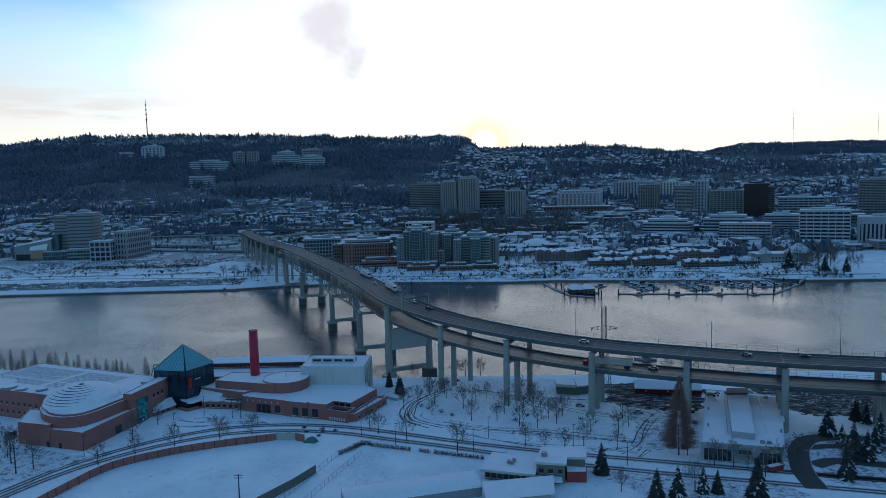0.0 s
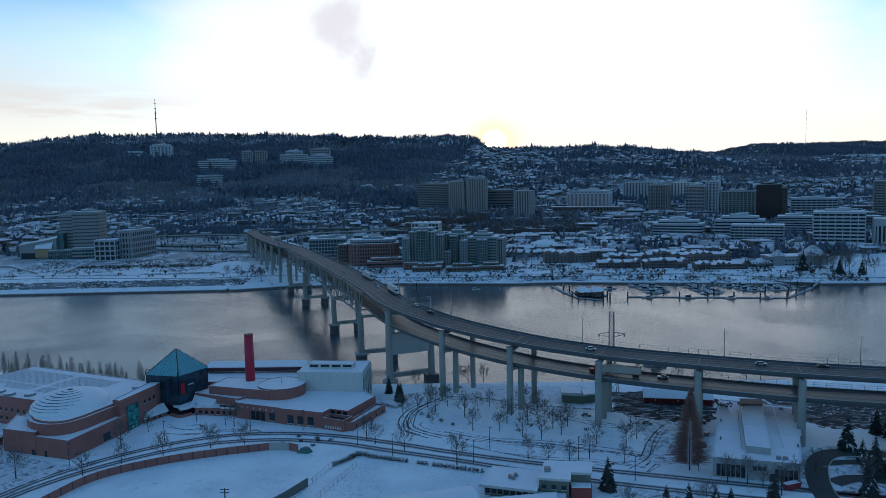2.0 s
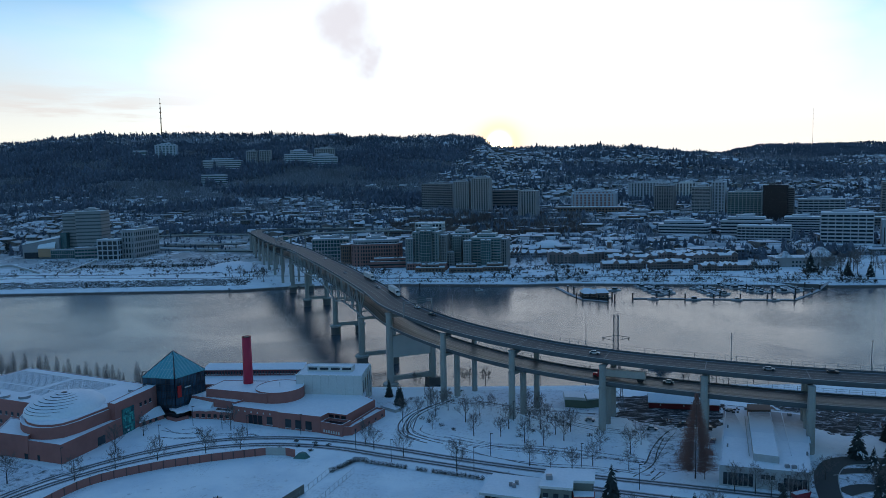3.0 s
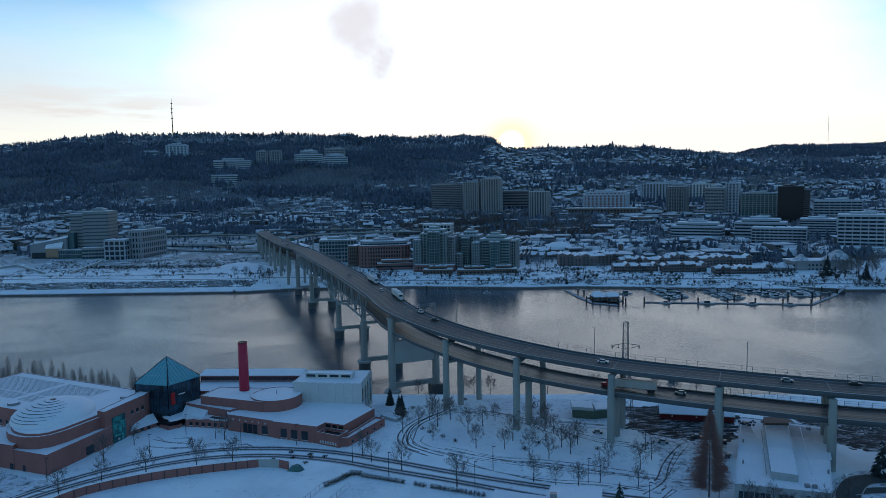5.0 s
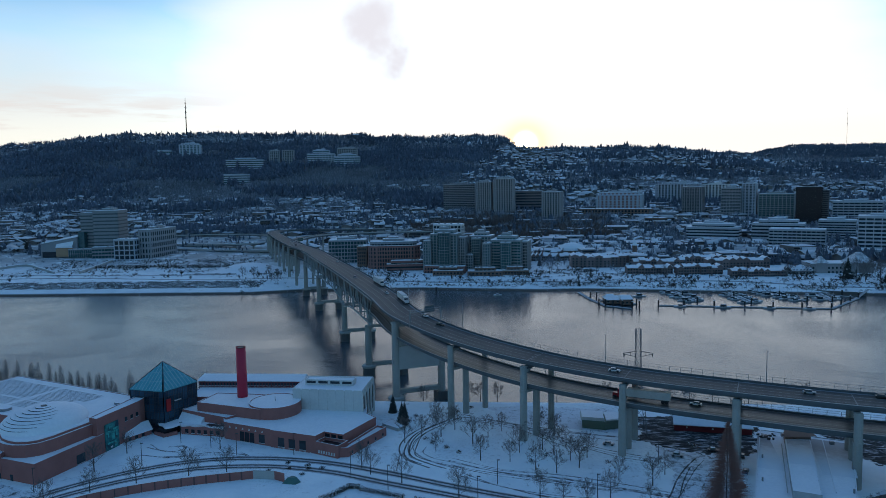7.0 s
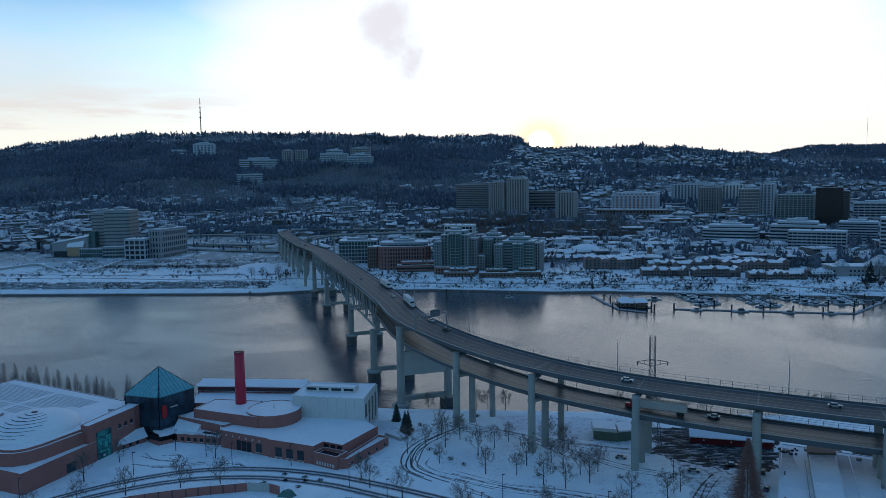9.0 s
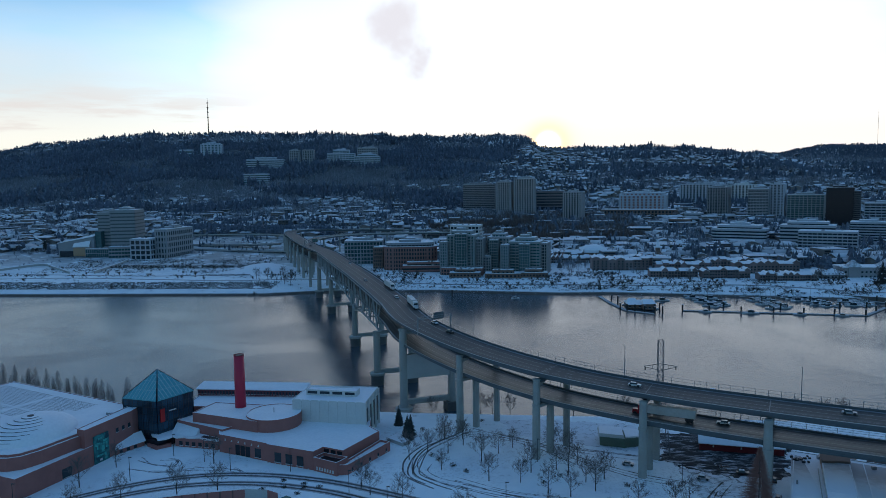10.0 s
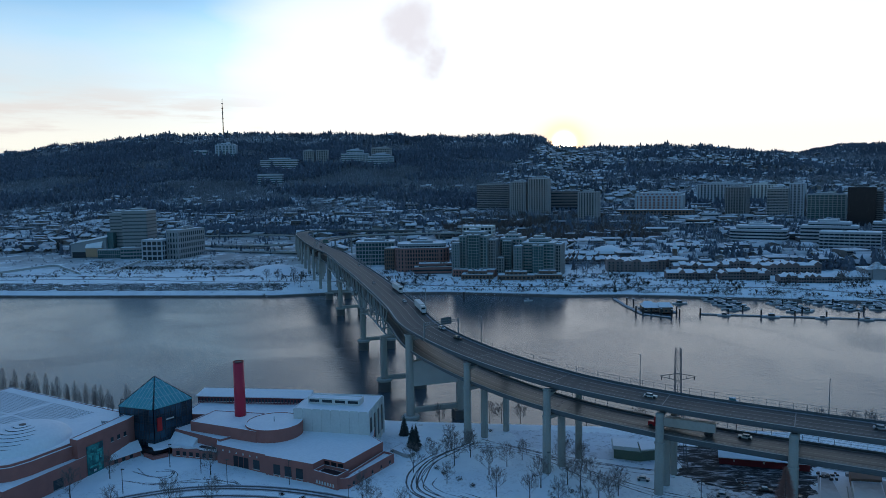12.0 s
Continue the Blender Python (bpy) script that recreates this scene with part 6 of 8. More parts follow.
TF = [(4, 5, 9), (4, 9, 8), (5, 6, 10), (5, 10, 9), (6, 7, 11), (6, 11, 10), (7, 4, 8), (7, 8, 11), (8, 9, 10), (8, 10, 11)]
GV, GF = [], []
for k in range(3):
    for j in range(7):
        o, u, z = len(GV), -0.44 + j * 0.13, 0.12 + k * 0.28
        GV += [(u, -0.508, z), (u + 0.09, -0.508, z), (u + 0.09, -0.508, z + 0.13), (u, -0.508, z + 0.13)]
        GF += [(o, o + 1, o + 2), (o, o + 2, o + 3)]
blocks = []
while len(blocks) < 330:
    y = rng.uniform(880, 1620)
    x = rng.uniform(-reach(y), reach(y))
    if x < -150 and y < 1150 or not free(x, y):
        continue
    w = rng.triangular(12, 46, 20)
    blocks.append((x, y, terrain(x, y), w, rng.uniform(5, 12), rng.uniform(-0.25, 0.25)))
    TAKEN.append((x - w * 0.6, x + w * 0.6, y - w * 0.6, y + w * 0.6))
blocks.sort(key=lambda b: b[1])
near_blocks, far_blocks = blocks[:150], blocks[150:]
stuff("town_blocks", "low town buildings with flat snow roofs and window rows", "buildings", [HOUSE_WALL, TOWN_SNOW, GLASS], scatter(BV + GV, BF + TF + [tuple(i + len(BV) for i in f) for f in GF], far_blocks, [0] * len(BF) + [1] * len(TF) + [2] * len(GF)))
TOWN_WALL = surface("town_wall", (0.20, 0.175, 0.16), 0.85, (0.26, 0.25, 0.24), 0.03, each=0.6)
town_wall = Shape().add(BV[:8], BF).mesh("wall", TOWN_WALL)
town_roof = Shape().add(BV[4:], [tuple(i - 4 for i in f) for f in TF]).mesh("roof", TOWN_SNOW)
town_row = Shape().box((-0.46, -0.508, 0.12), (0.46, -0.49, 0.25)).mesh("ribbon_window", GLASS)
for x, y, z, w, h, a in near_blocks:
    b = thing("town_building", "low town building with a flat snow roof and window rows", "building", (x, y, z), "low buildings of the town", math.degrees(a))
    b.matrix_world = BASES[b.name] @ Matrix.Diagonal((w, w, h, 1))
    part("wall", town_wall, None, b, local=True)
    part("roof", town_roof, None, b, local=True)
    for k in range(3):
        part("ribbon_window", town_row, None, b, local=True, at=(0, 0, k * 0.28))


def mast(x, y, high, thick, label):
    m = thing("radio_mast", label, "radio mast", (x, y, terrain(x, y)))
    z = terrain(x, y)
    part("lattice", Shape().tube((x, y, z), (x, y, z + high * 0.75), thick, thick * 0.75, 4).tube((x, y, z + high * 0.75), (x, y, z + high), thick * 0.55, thick * 0.3, 4), DARK_STEEL, m)
    for k in (0.45, 0.6, 0.72, 0.85):
        part("aerial", Shape().box((x - 1.8 * thick, y - 1.8 * thick, z + high * k), (x + 1.8 * thick, y + 1.8 * thick, z + high * k + 2.5)), DARK_STEEL, m)


mast(-1150, 2720, 138, 1.6, "tall lattice radio mast on the wooded crest")
mast(1868, 4000, 205, 0.55, "slender distant radio mast on the far ridge")
mast(2335, 4010, 200, 0.5, "slender distant radio mast on the far ridge")


# ---- trees ----
def bare_tree(high, spread, seed, steep=0.0):
    """Meshes of a leafless tree: a tapered trunk with limbs, and a crown of fine twigs."""
    r = random.Random(seed)
    trunk, crown = Shape(), Shape()
    trunk.tube((0, 0, -0.4), (0, 0, high * 0.34), high * 0.015, high * 0.010, 6)
    trunk.tube((0, 0, high * 0.34), (r.uniform(-0.2, 0.2), r.uniform(-0.2, 0.2), high * 0.85), high * 0.008, high * 0.0025, 5)

    def grow(p, way, length, radius, level):
        q = p + way * length
        if level == 3:
            b = r.uniform(0, 6.28)
            w = Vector((math.cos(b), math.sin(b), 0.3)) * 0.019
            crown.add([p - w, p + w, q], [(0, 1, 2)])
            return
        (trunk if level == 0 else crown).tube(p, q, radius, radius * 0.5, 4 if level == 0 else 3, caps=False)
        for i in range((6, 6, 7)[level]):
            s = r.uniform(0.25, 1.0)
            turn = Vector((r.uniform(-1, 1), r.uniform(-1, 1), r.uniform(-0.35, 0.85) + steep)).normalized()
            grow(p.lerp(q, s), (way * (0.75 + steep) + turn * 0.9).normalized(), length * r.uniform(0.42, 0.62), max(0.012, radius * 0.45), level + 1)

    limbs = 13
    for i in range(limbs):
        a = 2 * math.pi * (i * 0.618 + r.uniform(-0.08, 0.08))
        z = high * (0.17 + 0.63 * i / limbs)
        way = Vector((math.cos(a), math.sin(a), 0.5 + steep * 1.6 + 0.6 * i / limbs)).normalized()
        grow(Vector((0, 0, z)), way, spread * r.uniform(0.40, 0.56) * (1.1 - 0.5 * i / limbs), high * 0.0032, 0)
    return trunk.mesh("trunk", BARK), crown.mesh("crown", TWIG)


TWIG = surface("fine_brown_twigs", (0.18, 0.15, 0.14), 0.9, (0.12, 0.10, 0.092), 0.8)


def conifer(high, wide, seed, snow=0.25):
    """Meshes of a conifer: trunk and drooping boughs in many tiers, some holding snow."""
    r = random.Random(seed)
    trunk, crown = Shape(), Shape()
    trunk.tube((0, 0, -0.4), (0, 0, high * 0.95), high * 0.018, 0.02, 6)
    tiers = 38
    for t in range(tiers):
        k = t / tiers
        reach_ = wide / 2 * (1 - k) ** 0.85 + 0.12
        z = high * (0.05 + 0.93 * k)
        for i in range(20 - t // 3):
            a = r.uniform(0, 6.28)
            q = reach_ * r.uniform(0.65, 1.1)
            drop = q * r.uniform(0.25, 0.55)
            w = q * r.uniform(0.16, 0.28)
            c, s = math.cos(a), math.sin(a)
            zz = z + r.uniform(-0.02, 0.02) * high
            v = [(0, 0, zz + 0.1 * q), (c * q * 0.6 - s * w, s * q * 0.6 + c * w, zz - drop * 0.55), (c * q, s * q, zz - drop), (c * q * 0.6 + s * w, s * q * 0.6 - c * w, zz - drop * 0.55), (c * q * 0.55, s * q * 0.55, zz - drop * 0.15)]
            crown.add(v, [(0, 1, 4), (1, 2, 4), (2, 3, 4), (3, 0, 4)], 1 if r.random() < snow else 0)
    return trunk.mesh("trunk", BARK), crown.mesh("crown", [PINE, ROOF_SNOW])


def brush(high, wide, seed, count, clear, rise):
    """Meshes of a slim leafless tree: a straight trunk wrapped in fine twigs, steep ones or level ones."""
    r = random.Random(seed)
    trunk, crown = Shape(), Shape()
    trunk.tube((0, 0, -0.4), (0, 0, high * 0.97), high * (0.011 if rise > 0.5 else 0.0065), 0.02, 6)
    lean = [r.uniform(0.75, 1.2) for _ in range(7)]
    for i in range(count):
        k = clear + (1 - clear) * r.random() ** 1.15
        a = r.uniform(0, 6.28)
        full = wide * lean[int(a * 1.11) % 7] * (min(1, (k - clear) * 9 + 0.45) * (1 - k) ** (0.5 if rise > 0.5 else 0.92) + 0.03)
        reach_ = full * r.uniform(0.5, 1.05)
        c, s, z = math.cos(a), math.sin(a), high * k
        up = min(rise * r.uniform(1.6, 3.4), (1 - k) * high * 0.45) + r.uniform(-0.5, 0.3)
        start = Vector((c * reach_ * 0.15, s * reach_ * 0.15, z - up * 0.3))
        tip = Vector((c * reach_, s * reach_, min(high, z + up)))
        b = r.uniform(0, 6.28)
        w = Vector((math.cos(b), math.sin(b), 0.2)) * r.uniform(0.022, 0.036) if rise > 0.5 else Vector((0.3 * math.cos(b), 0.3 * math.sin(b), 1)) * r.uniform(0.035, 0.075)
        crown.add([start, start.lerp(tip, 0.5) + w, tip], [(0, 1, 2)])
        side = start.lerp(tip, r.uniform(0.4, 0.8))
        crown.add([side, side + w, side + Vector((r.uniform(-0.8, 0.8), r.uniform(-0.8, 0.8), 0.5 * rise + r.uniform(-0.3, 0.5)))], [(0, 1, 2)])
    return trunk.mesh("trunk", BARK), crown.mesh("crown", TWIG if rise > 0.5 else RUSSET)


RUSSET = surface("russet_twigs", (0.29, 0.15, 0.122), 0.9, (0.21, 0.11, 0.09), 0.6)


def plant(kind, meshes, x, y, scale, label, category, group):
    tree = thing(kind, label, category, (x, y, terrain(x, y)), group)
    tree.matrix_world = pose(x, y, terrain(x, y), 0, 0, rng.uniform(0, 360)) @ Matrix.Scale(scale, 4)
    for name, me in zip(("trunk", "crown"), meshes):
        part(name, me, None, tree, local=True)
    return tree


BARES = [bare_tree(11.0, 8.6, s, 0.05 + 0.05 * s) for s in range(5)]
POPLARS = [brush(13.0, 2.5 + 0.5 * s, 40 + s, 620, 0.04, 1.7) for s in range(3)]
LARCH = brush(30, 10.6, 77, 7500, 0.10, -0.05)
CYPRESS = conifer(12.5, 7.0, 71, 0.0)
FIRS = [conifer(12, 7.0, 60 + s, 0.04 if s < 2 else 0.12) for s in range(4)]
STREET = ((-125.5, 266.9), (-112.9, 273.9), (-96.6, 279.3), (-85.1, 285), (-134.8, 285.6), (-131.8, 303.4), (-178.6, 274.1), (-159.1, 256.4), (-134.1, 255.3), (-97, 309.4), (-33.4, 286.9), (-21.3, 279.9), (-0.9, 265.6), (-37.6, 292.6), (-171, 262), (-186, 279))
PARK = ((-11.9, 309.3), (5.4, 300.8), (16.3, 300.2), (25.3, 292.6), (32.5, 290.2), (41, 295.2), (39.7, 263.7), (32.6, 266.9), (25.4, 270.2), (53.2, 284.4), (63.8, 280.6), (-19, 325.9), (-11.1, 325.4), (-5.9, 333.7), (13.4, 332.5), (96.5, 246.5), (52.8, 228.5), (76.6, 227.5), (-15, 333), (2, 318), (29, 312), (37, 318), (45, 305), (70, 290), (-25, 318), (8, 326), (20, 309), (48, 270), (60, 266), (112, 243.5), (124, 257), (134, 244), (150, 246), (104, 238), (90.4, 248.2), (100.8, 244.6), (-14, 340.8), (-6.7, 340.3), (29, 330), (35, 329), (33, 308), (38.5, 302))
for i, (x, y) in enumerate(STREET):
    plant("street_tree", BARES[i % 5], x, y, 0.85 + 0.25 * ((i * 7) % 5) / 5, "bare street tree standing in snow by the tracks", "tree", "bare street trees")
for i, (x, y) in enumerate(PARK):
    plant("park_tree", BARES[(i * 3 + 1) % 5], x, y, 0.7 + 0.35 * ((i * 11) % 7) / 7, "leafless young tree in the snowy park", "tree", "bare park trees")
for i in range(34):
    x = -268 + i * 3.1 + rng.uniform(-1.3, 1.3)
    if i % 7 == 3:
        continue
    plant("poplar", POPLARS[i % 3], x, float(np.interp(x, NEAR_X, NEAR_Y)) - 15 + rng.uniform(-1.5, 1.5), rng.choice((0.6, 0.75, 0.9, 1.0, 1.02)), "slim leafless poplar on the river bank", "tree", "poplars on the bank")
plant("larch", LARCH, 81, 258.6, 1.0, "tall conical leafless larch with russet twigs", "tree", "")
for i, (x, y) in enumerate(((-118, 384), (-1, 375), (4, 377), (-24, 383), (62, 372), (92, 377), (101, 375), (120, 376), (12, 377), (112, 377), (128, 376), (133, 373), (146, 375), (152, 372), (78, 375), (40, 376))):
    plant("bank_tree", BARES[i % 5], x, y, 0.9 if i else 1.1, "bare tree beside the river", "tree", "bare bank trees")
for i, (x, y, s) in enumerate(((49.4, 243.3, 1.0), (62.7, 222.2, 0.95), (69.3, 222, 1.0), (79, 226.6, 0.75), (83.5, 226.4, 0.7), (93.1, 218.7, 1.35), (144.8, 276.3, 1.15), (143.3, 263.2, 0.8), (141.5, 252.3, 1.25), (129.6, 235.1, 0.95), (145.6, 250.6, 1.0), (160.3, 268.2, 1.05), (164.8, 292.8, 0.9), (166.7, 288.7, 0.8), (133, 238, 0.7), (153, 259, 0.9))):
    plant("conifer", FIRS[i % 4], x, y, s, "dark conifer with snow on its boughs" if i % 4 > 1 else "dark green conifer standing in snow", "tree", "conifers in the snow")
for x, y, s in ((-35, 355.5, 0.72), (-28.8, 339, 0.86), (-28.2, 343.8, 0.74)):
    plant("clipped_conifer", CYPRESS, x, y, s, "narrow dark evergreen beside the museum", "tree", "evergreens by the museum")


# ---- tracks, walls and yards in front of the museum ----
G = 6.0
UPPER_TRACK = [(-175, 215), (-158.9, 236), (-149.8, 255), (-136.8, 272.1), (-120.2, 286.9), (-100, 297.3), (-76.4, 300.3), (-51.4, 296.8), (-26.5, 287.9), (-3.1, 277.7), (18.8, 269.3), (39.5, 262.5), (69, 254.1), (96.6, 246.1), (142.2, 233.7), (220, 212)]
LOWER_TRACK = [(-170, 207), (-156.6, 230), (-147.4, 248.8), (-134.6, 265.4), (-118.1, 279.6), (-98.2, 289.7), (-75, 292.8), (-50.4, 289), (-25.9, 279.4), (-3.1, 270.6), (18.2, 261.5), (47.7, 249.8), (75.6, 241), (110.2, 231.5), (135.7, 224.5), (220, 201)]
WET_ROAD = surface("wet_dark_track", (0.05, 0.05, 0.053), 0.6, (0.22, 0.225, 0.235), 0.3, 0.01, fine=10, amount=0.8)
TRACK_BED = surface("trampled_track_snow", (0.62, 0.65, 0.68), 0.75, (0.20, 0.205, 0.215), 0.3, 0.02, fine=8, amount=0.9)
road = tagged(new("road"), "curved double tram track in dark slush between snow", "road", kind="structure")
for pts in (UPPER_TRACK, LOWER_TRACK):
    line = smooth_line([(x, y, G) for x, y in pts], 6)
    part("roadbed", Shape().sweep(line, [(-2.2, -0.3), (2.2, -0.3), (2.2, 0.02), (-2.2, 0.02)]), TRACK_BED, road)
    for u in (-1.15, 1.0):
        part("wheel_track", Shape().sweep(line, [(u - 0.5, 0.0), (u + 0.5, 0.0), (u + 0.5, 0.035), (u - 0.5, 0.035)]), WET_ROAD, road)
    for u in (-0.72, 0.72):
        part("rail", Shape().sweep(line, [(u - 0.05, 0.0), (u + 0.05, 0.0), (u + 0.05, 0.09), (u - 0.05, 0.09)]), DARK_STEEL, road)


def muddy(name, soil_share, tone, grain=(1, 1, 1)):
    """Trampled ground: snow and wet soil in ragged patches."""
    m = bpy.data.materials.new(name)
    m.use_nodes = True
    k = Nodes(m.node_tree)
    where = k.add("ShaderNodeTexCoord").outputs["Object"]
    mask = k.ramp(k.noise(0.34, 9, 0.78, k.mapped(where, grain), 0.8), 0.56 - soil_share * 0.35, 0.76 - soil_share * 0.35)
    earth = k.mix(k.noise(0.8, 5, 0.6, where), tuple(c * 0.6 for c in tone), tone)
    col = k.mix(mask, (0.74, 0.77, 0.81), earth)
    bump = k.add("ShaderNodeBump", Strength=0.6, Distance=0.15, Height=k.noise(1.4, 6, 0.65, where))
    shader = k.add("ShaderNodeBsdfPrincipled", Base_Color=col, Roughness=0.9, Specular_IOR_Level=0.15, Normal=bump.outputs[0])
    k.tree.links.new(shader.outputs[0], k.add("ShaderNodeOutputMaterial").inputs[0])
    return m


RUT = muddy("rutted_snow", 0.50, (0.11, 0.10, 0.095))
CHURN = muddy("churned_rut", 0.68, (0.12, 0.10, 0.09))


def tyre_tracks(pts, gap, count, label):
    """Faint dark ruts that wheels left in the snow."""
    t = tagged(new("snow_track"), label, "tyre track", kind="structure")
    r = random.Random(len(pts) * 31 + count)
    for i in range(count):
        wander = 0.8 + 0.4 * (i % 3)
        line = smooth_line([(x + r.uniform(-wander, wander), y + r.uniform(-wander, wander), G) for x, y in pts], 6)
        u = (i - (count - 1) / 2) * gap * r.uniform(0.7, 1.3)
        first = r.randint(0, max(0, len(line) // 3)) if i else 0
        last = len(line) - (r.randint(0, len(line) // 3) if i > 1 else 0)
        w, z = r.uniform(0.14, 0.34), 0.012 + 0.004 * i
        part("rut", Shape().sweep(line[first:last], [(u - w, -0.1), (u + w, -0.1), (u + w, z), (u - w, z)]), CHURN if count > 5 else RUT, t)



tyre_tracks([(-5, 352), (-13.6, 340), (-20.5, 328.5), (-23.1, 315.4), (-20.9, 304.5), (-12.8, 296.8), (-3.1, 291.7)], 0.95, 7, "looping tyre ruts in the snow of the drive")
tyre_tracks([(-17, 315), (-17.5, 308), (-13, 302), (-4, 297), (10, 290), (26, 285), (42, 280), (60, 275), (79.5, 268.7), (100, 262)], 1.2, 4, "long tyre ruts across the snowy park")
tyre_tracks([(-4, 352), (12, 343), (30, 335), (50, 328), (75, 322), (98, 316)], 1.3, 4, "muddy ruts of the lane under the bridge")
tyre_tracks([(-128, 312), (-118, 306), (-111, 307), (-112, 312), (-119, 312)], 0.9, 3, "round tyre marks in the snow before the museum")
tyre_tracks([(-88, 306), (-80, 300), (-66, 299), (-55, 297)], 0.8, 2, "short tyre marks on the museum forecourt")
tyre_tracks([(-170, 268), (-155, 262), (-140, 262), (-128, 268)], 1.0, 4, "brown tyre ruts by the corner of the museum")
tyre_tracks([(98, 312), (94, 300), (88, 288), (82, 277), (78, 266)], 1.4, 6, "churned tyre ruts beside the soil heap")
tyre_tracks([(-15.6, 336), (-3, 347), (20.6, 338), (40, 320), (56.7, 308), (80, 300)], 1.1, 5, "curving tyre ruts under the bridge spans")
tyre_tracks([(-6.2, 301.8), (12.8, 291.3), (32.7, 287.1), (51.5, 280.4), (72, 272)], 1.0, 5, "tyre ruts running along the snowy park")
tyre_tracks([(-2.9, 289), (12.1, 278.2), (29.4, 271.2), (49.3, 268.3), (66, 262)], 1.0, 3, "faint tyre ruts beside the tram track")
tyre_tracks([(90, 306), (84, 296), (78, 284), (71, 269), (62, 258)], 1.2, 7, "deep churned ruts turning down to the tram track")
tyre_tracks([(-126, 301), (-112, 300), (-98, 304), (-84, 303)], 0.9, 3, "tyre marks on the snow before the entrance")
tyre_tracks([(10, 243), (30, 256), (44, 262), (64, 268)], 1.2, 2, "faint tyre marks behind the low pavilion")

def yard(poly, mat, label, lift, category="ground", wobble=1.3):
    """A ragged patch of ground laid in small cells a finger above the snow."""
    cell = 0.6
    xs, ys = [p[0] for p in poly], [p[1] for p in poly]
    s = Shape()
    corner = {}

    def inside(x, y):
        hit = False
        for (x0, y0), (x1, y1) in zip(poly, poly[1:] + poly[:1]):
            if (y0 > y) != (y1 > y) and x < x0 + (y - y0) / (y1 - y0) * (x1 - x0):
                hit = not hit
        return hit

    def at(a, b):
        if (a, b) not in corner:
            corner[a, b] = len(s.v)
            x, y = a * cell, b * cell
            s.v.append((x + 0.3 * noise.noise((x * 0.9, y * 0.9, 1)), y + 0.3 * noise.noise((x * 0.9, y * 0.9, 5)), G + lift))
        return corner[a, b]

    for a in range(int(min(xs) / cell) - 5, int(max(xs) / cell) + 6):
        for b in range(int(min(ys) / cell) - 5, int(max(ys) / cell) + 6):
            x, y = (a + 0.5) * cell, (b + 0.5) * cell
            dx = noise.noise((x * 0.12, y * 0.12, 2)) * 1.6 + noise.noise((x * 0.45, y * 0.45, 3)) + 0.5 * noise.noise((x * 1.1, y * 1.1, 4))
            dy = noise.noise((x * 0.12, y * 0.12, 6)) * 1.6 + noise.noise((x * 0.45, y * 0.45, 7))
            if inside(x + dx * wobble, y + dy * wobble):
                s.f.append((at(a, b), at(a + 1, b), at(a + 1, b + 1), at(a, b + 1)))
                s.m.append(0)
    return tagged(part("ground_patch", s, mat), label, category, kind="structure")


MUD = muddy("muddy_snow", 0.70, (0.042, 0.040, 0.041), (0.35, 1.2, 1.0))
WORN = muddy("worn_grass_snow", 0.30, (0.09, 0.082, 0.075))
THIN = muddy("thin_trodden_snow", 0.30, (0.10, 0.09, 0.08))
yard([(70, 352), (68, 322), (84, 310), (104, 308), (114, 322), (118, 345), (100, 356)], MUD, "muddy yard patched with snow under the bridge", 0.05, wobble=2.2)
yard([(140, 345), (142, 312), (150, 300), (168, 296), (200, 288), (225, 296), (225, 345)], muddy("rubble_snow", 0.70, (0.05, 0.047, 0.047), (0.6, 1.3, 1.0)), "rubble yard with dirty snow beyond the warehouse", 0.06, wobble=2.2)
yard([(74, 268), (80, 266), (91, 291), (96, 314), (91, 314), (85, 292)], THIN, "thin trodden snow beside the soil strip", 0.04)
yard([(-190, 250), (-165, 236), (-151, 256), (-142, 268), (-152, 271), (-182, 281)], muddy("half_bare_grass_snow", 0.28, (0.085, 0.08, 0.075)), "worn grass and thin snow at the museum corner", 0.04)
yard([(112, 246), (116, 236), (140, 226), (160, 222), (190, 214), (190, 262), (160, 275), (140, 280), (126, 272)], WORN, "thin patchy snow round the asphalt drive", 0.02)
yard([(14, 346), (40, 336), (68, 331), (71, 350), (60, 362), (30, 366), (8, 364)], muddy("wind_thinned_snow", 0.18, (0.10, 0.09, 0.08)), "thin wind-blown snow along the river bank", 0.03)
# these two thin-snow patches also darken the ground for tree shade
yard([(72, 318), (90, 309), (97, 300), (86, 270), (72, 262), (66, 268), (74, 290)], THIN, "trodden snow with wheel ruts by the lane", 0.025)
yard([(45, 246), (60, 224), (100, 214), (112, 224), (108, 232), (80, 238), (50, 247)], THIN, "patchy snow with weeds and painted tree shade among the conifers", 0.03)

# curved retaining wall of brick panels
JOINT = surface("sooty_brick_post", (0.17, 0.085, 0.075), 0.85, (0.12, 0.07, 0.065), 0.5)
wall_line = smooth_line([(-150, 196, G), (-142, 216, G), (-137.3, 232.5, G), (-128.7, 255.1, G), (-112.5, 267.5, G), (-93.2, 276, G), (-74.3, 281.9, G)], 5)
ret = thing("boundary_wall", "curved terracotta panel wall round a snowy field", "wall", (-112, 267, 6))
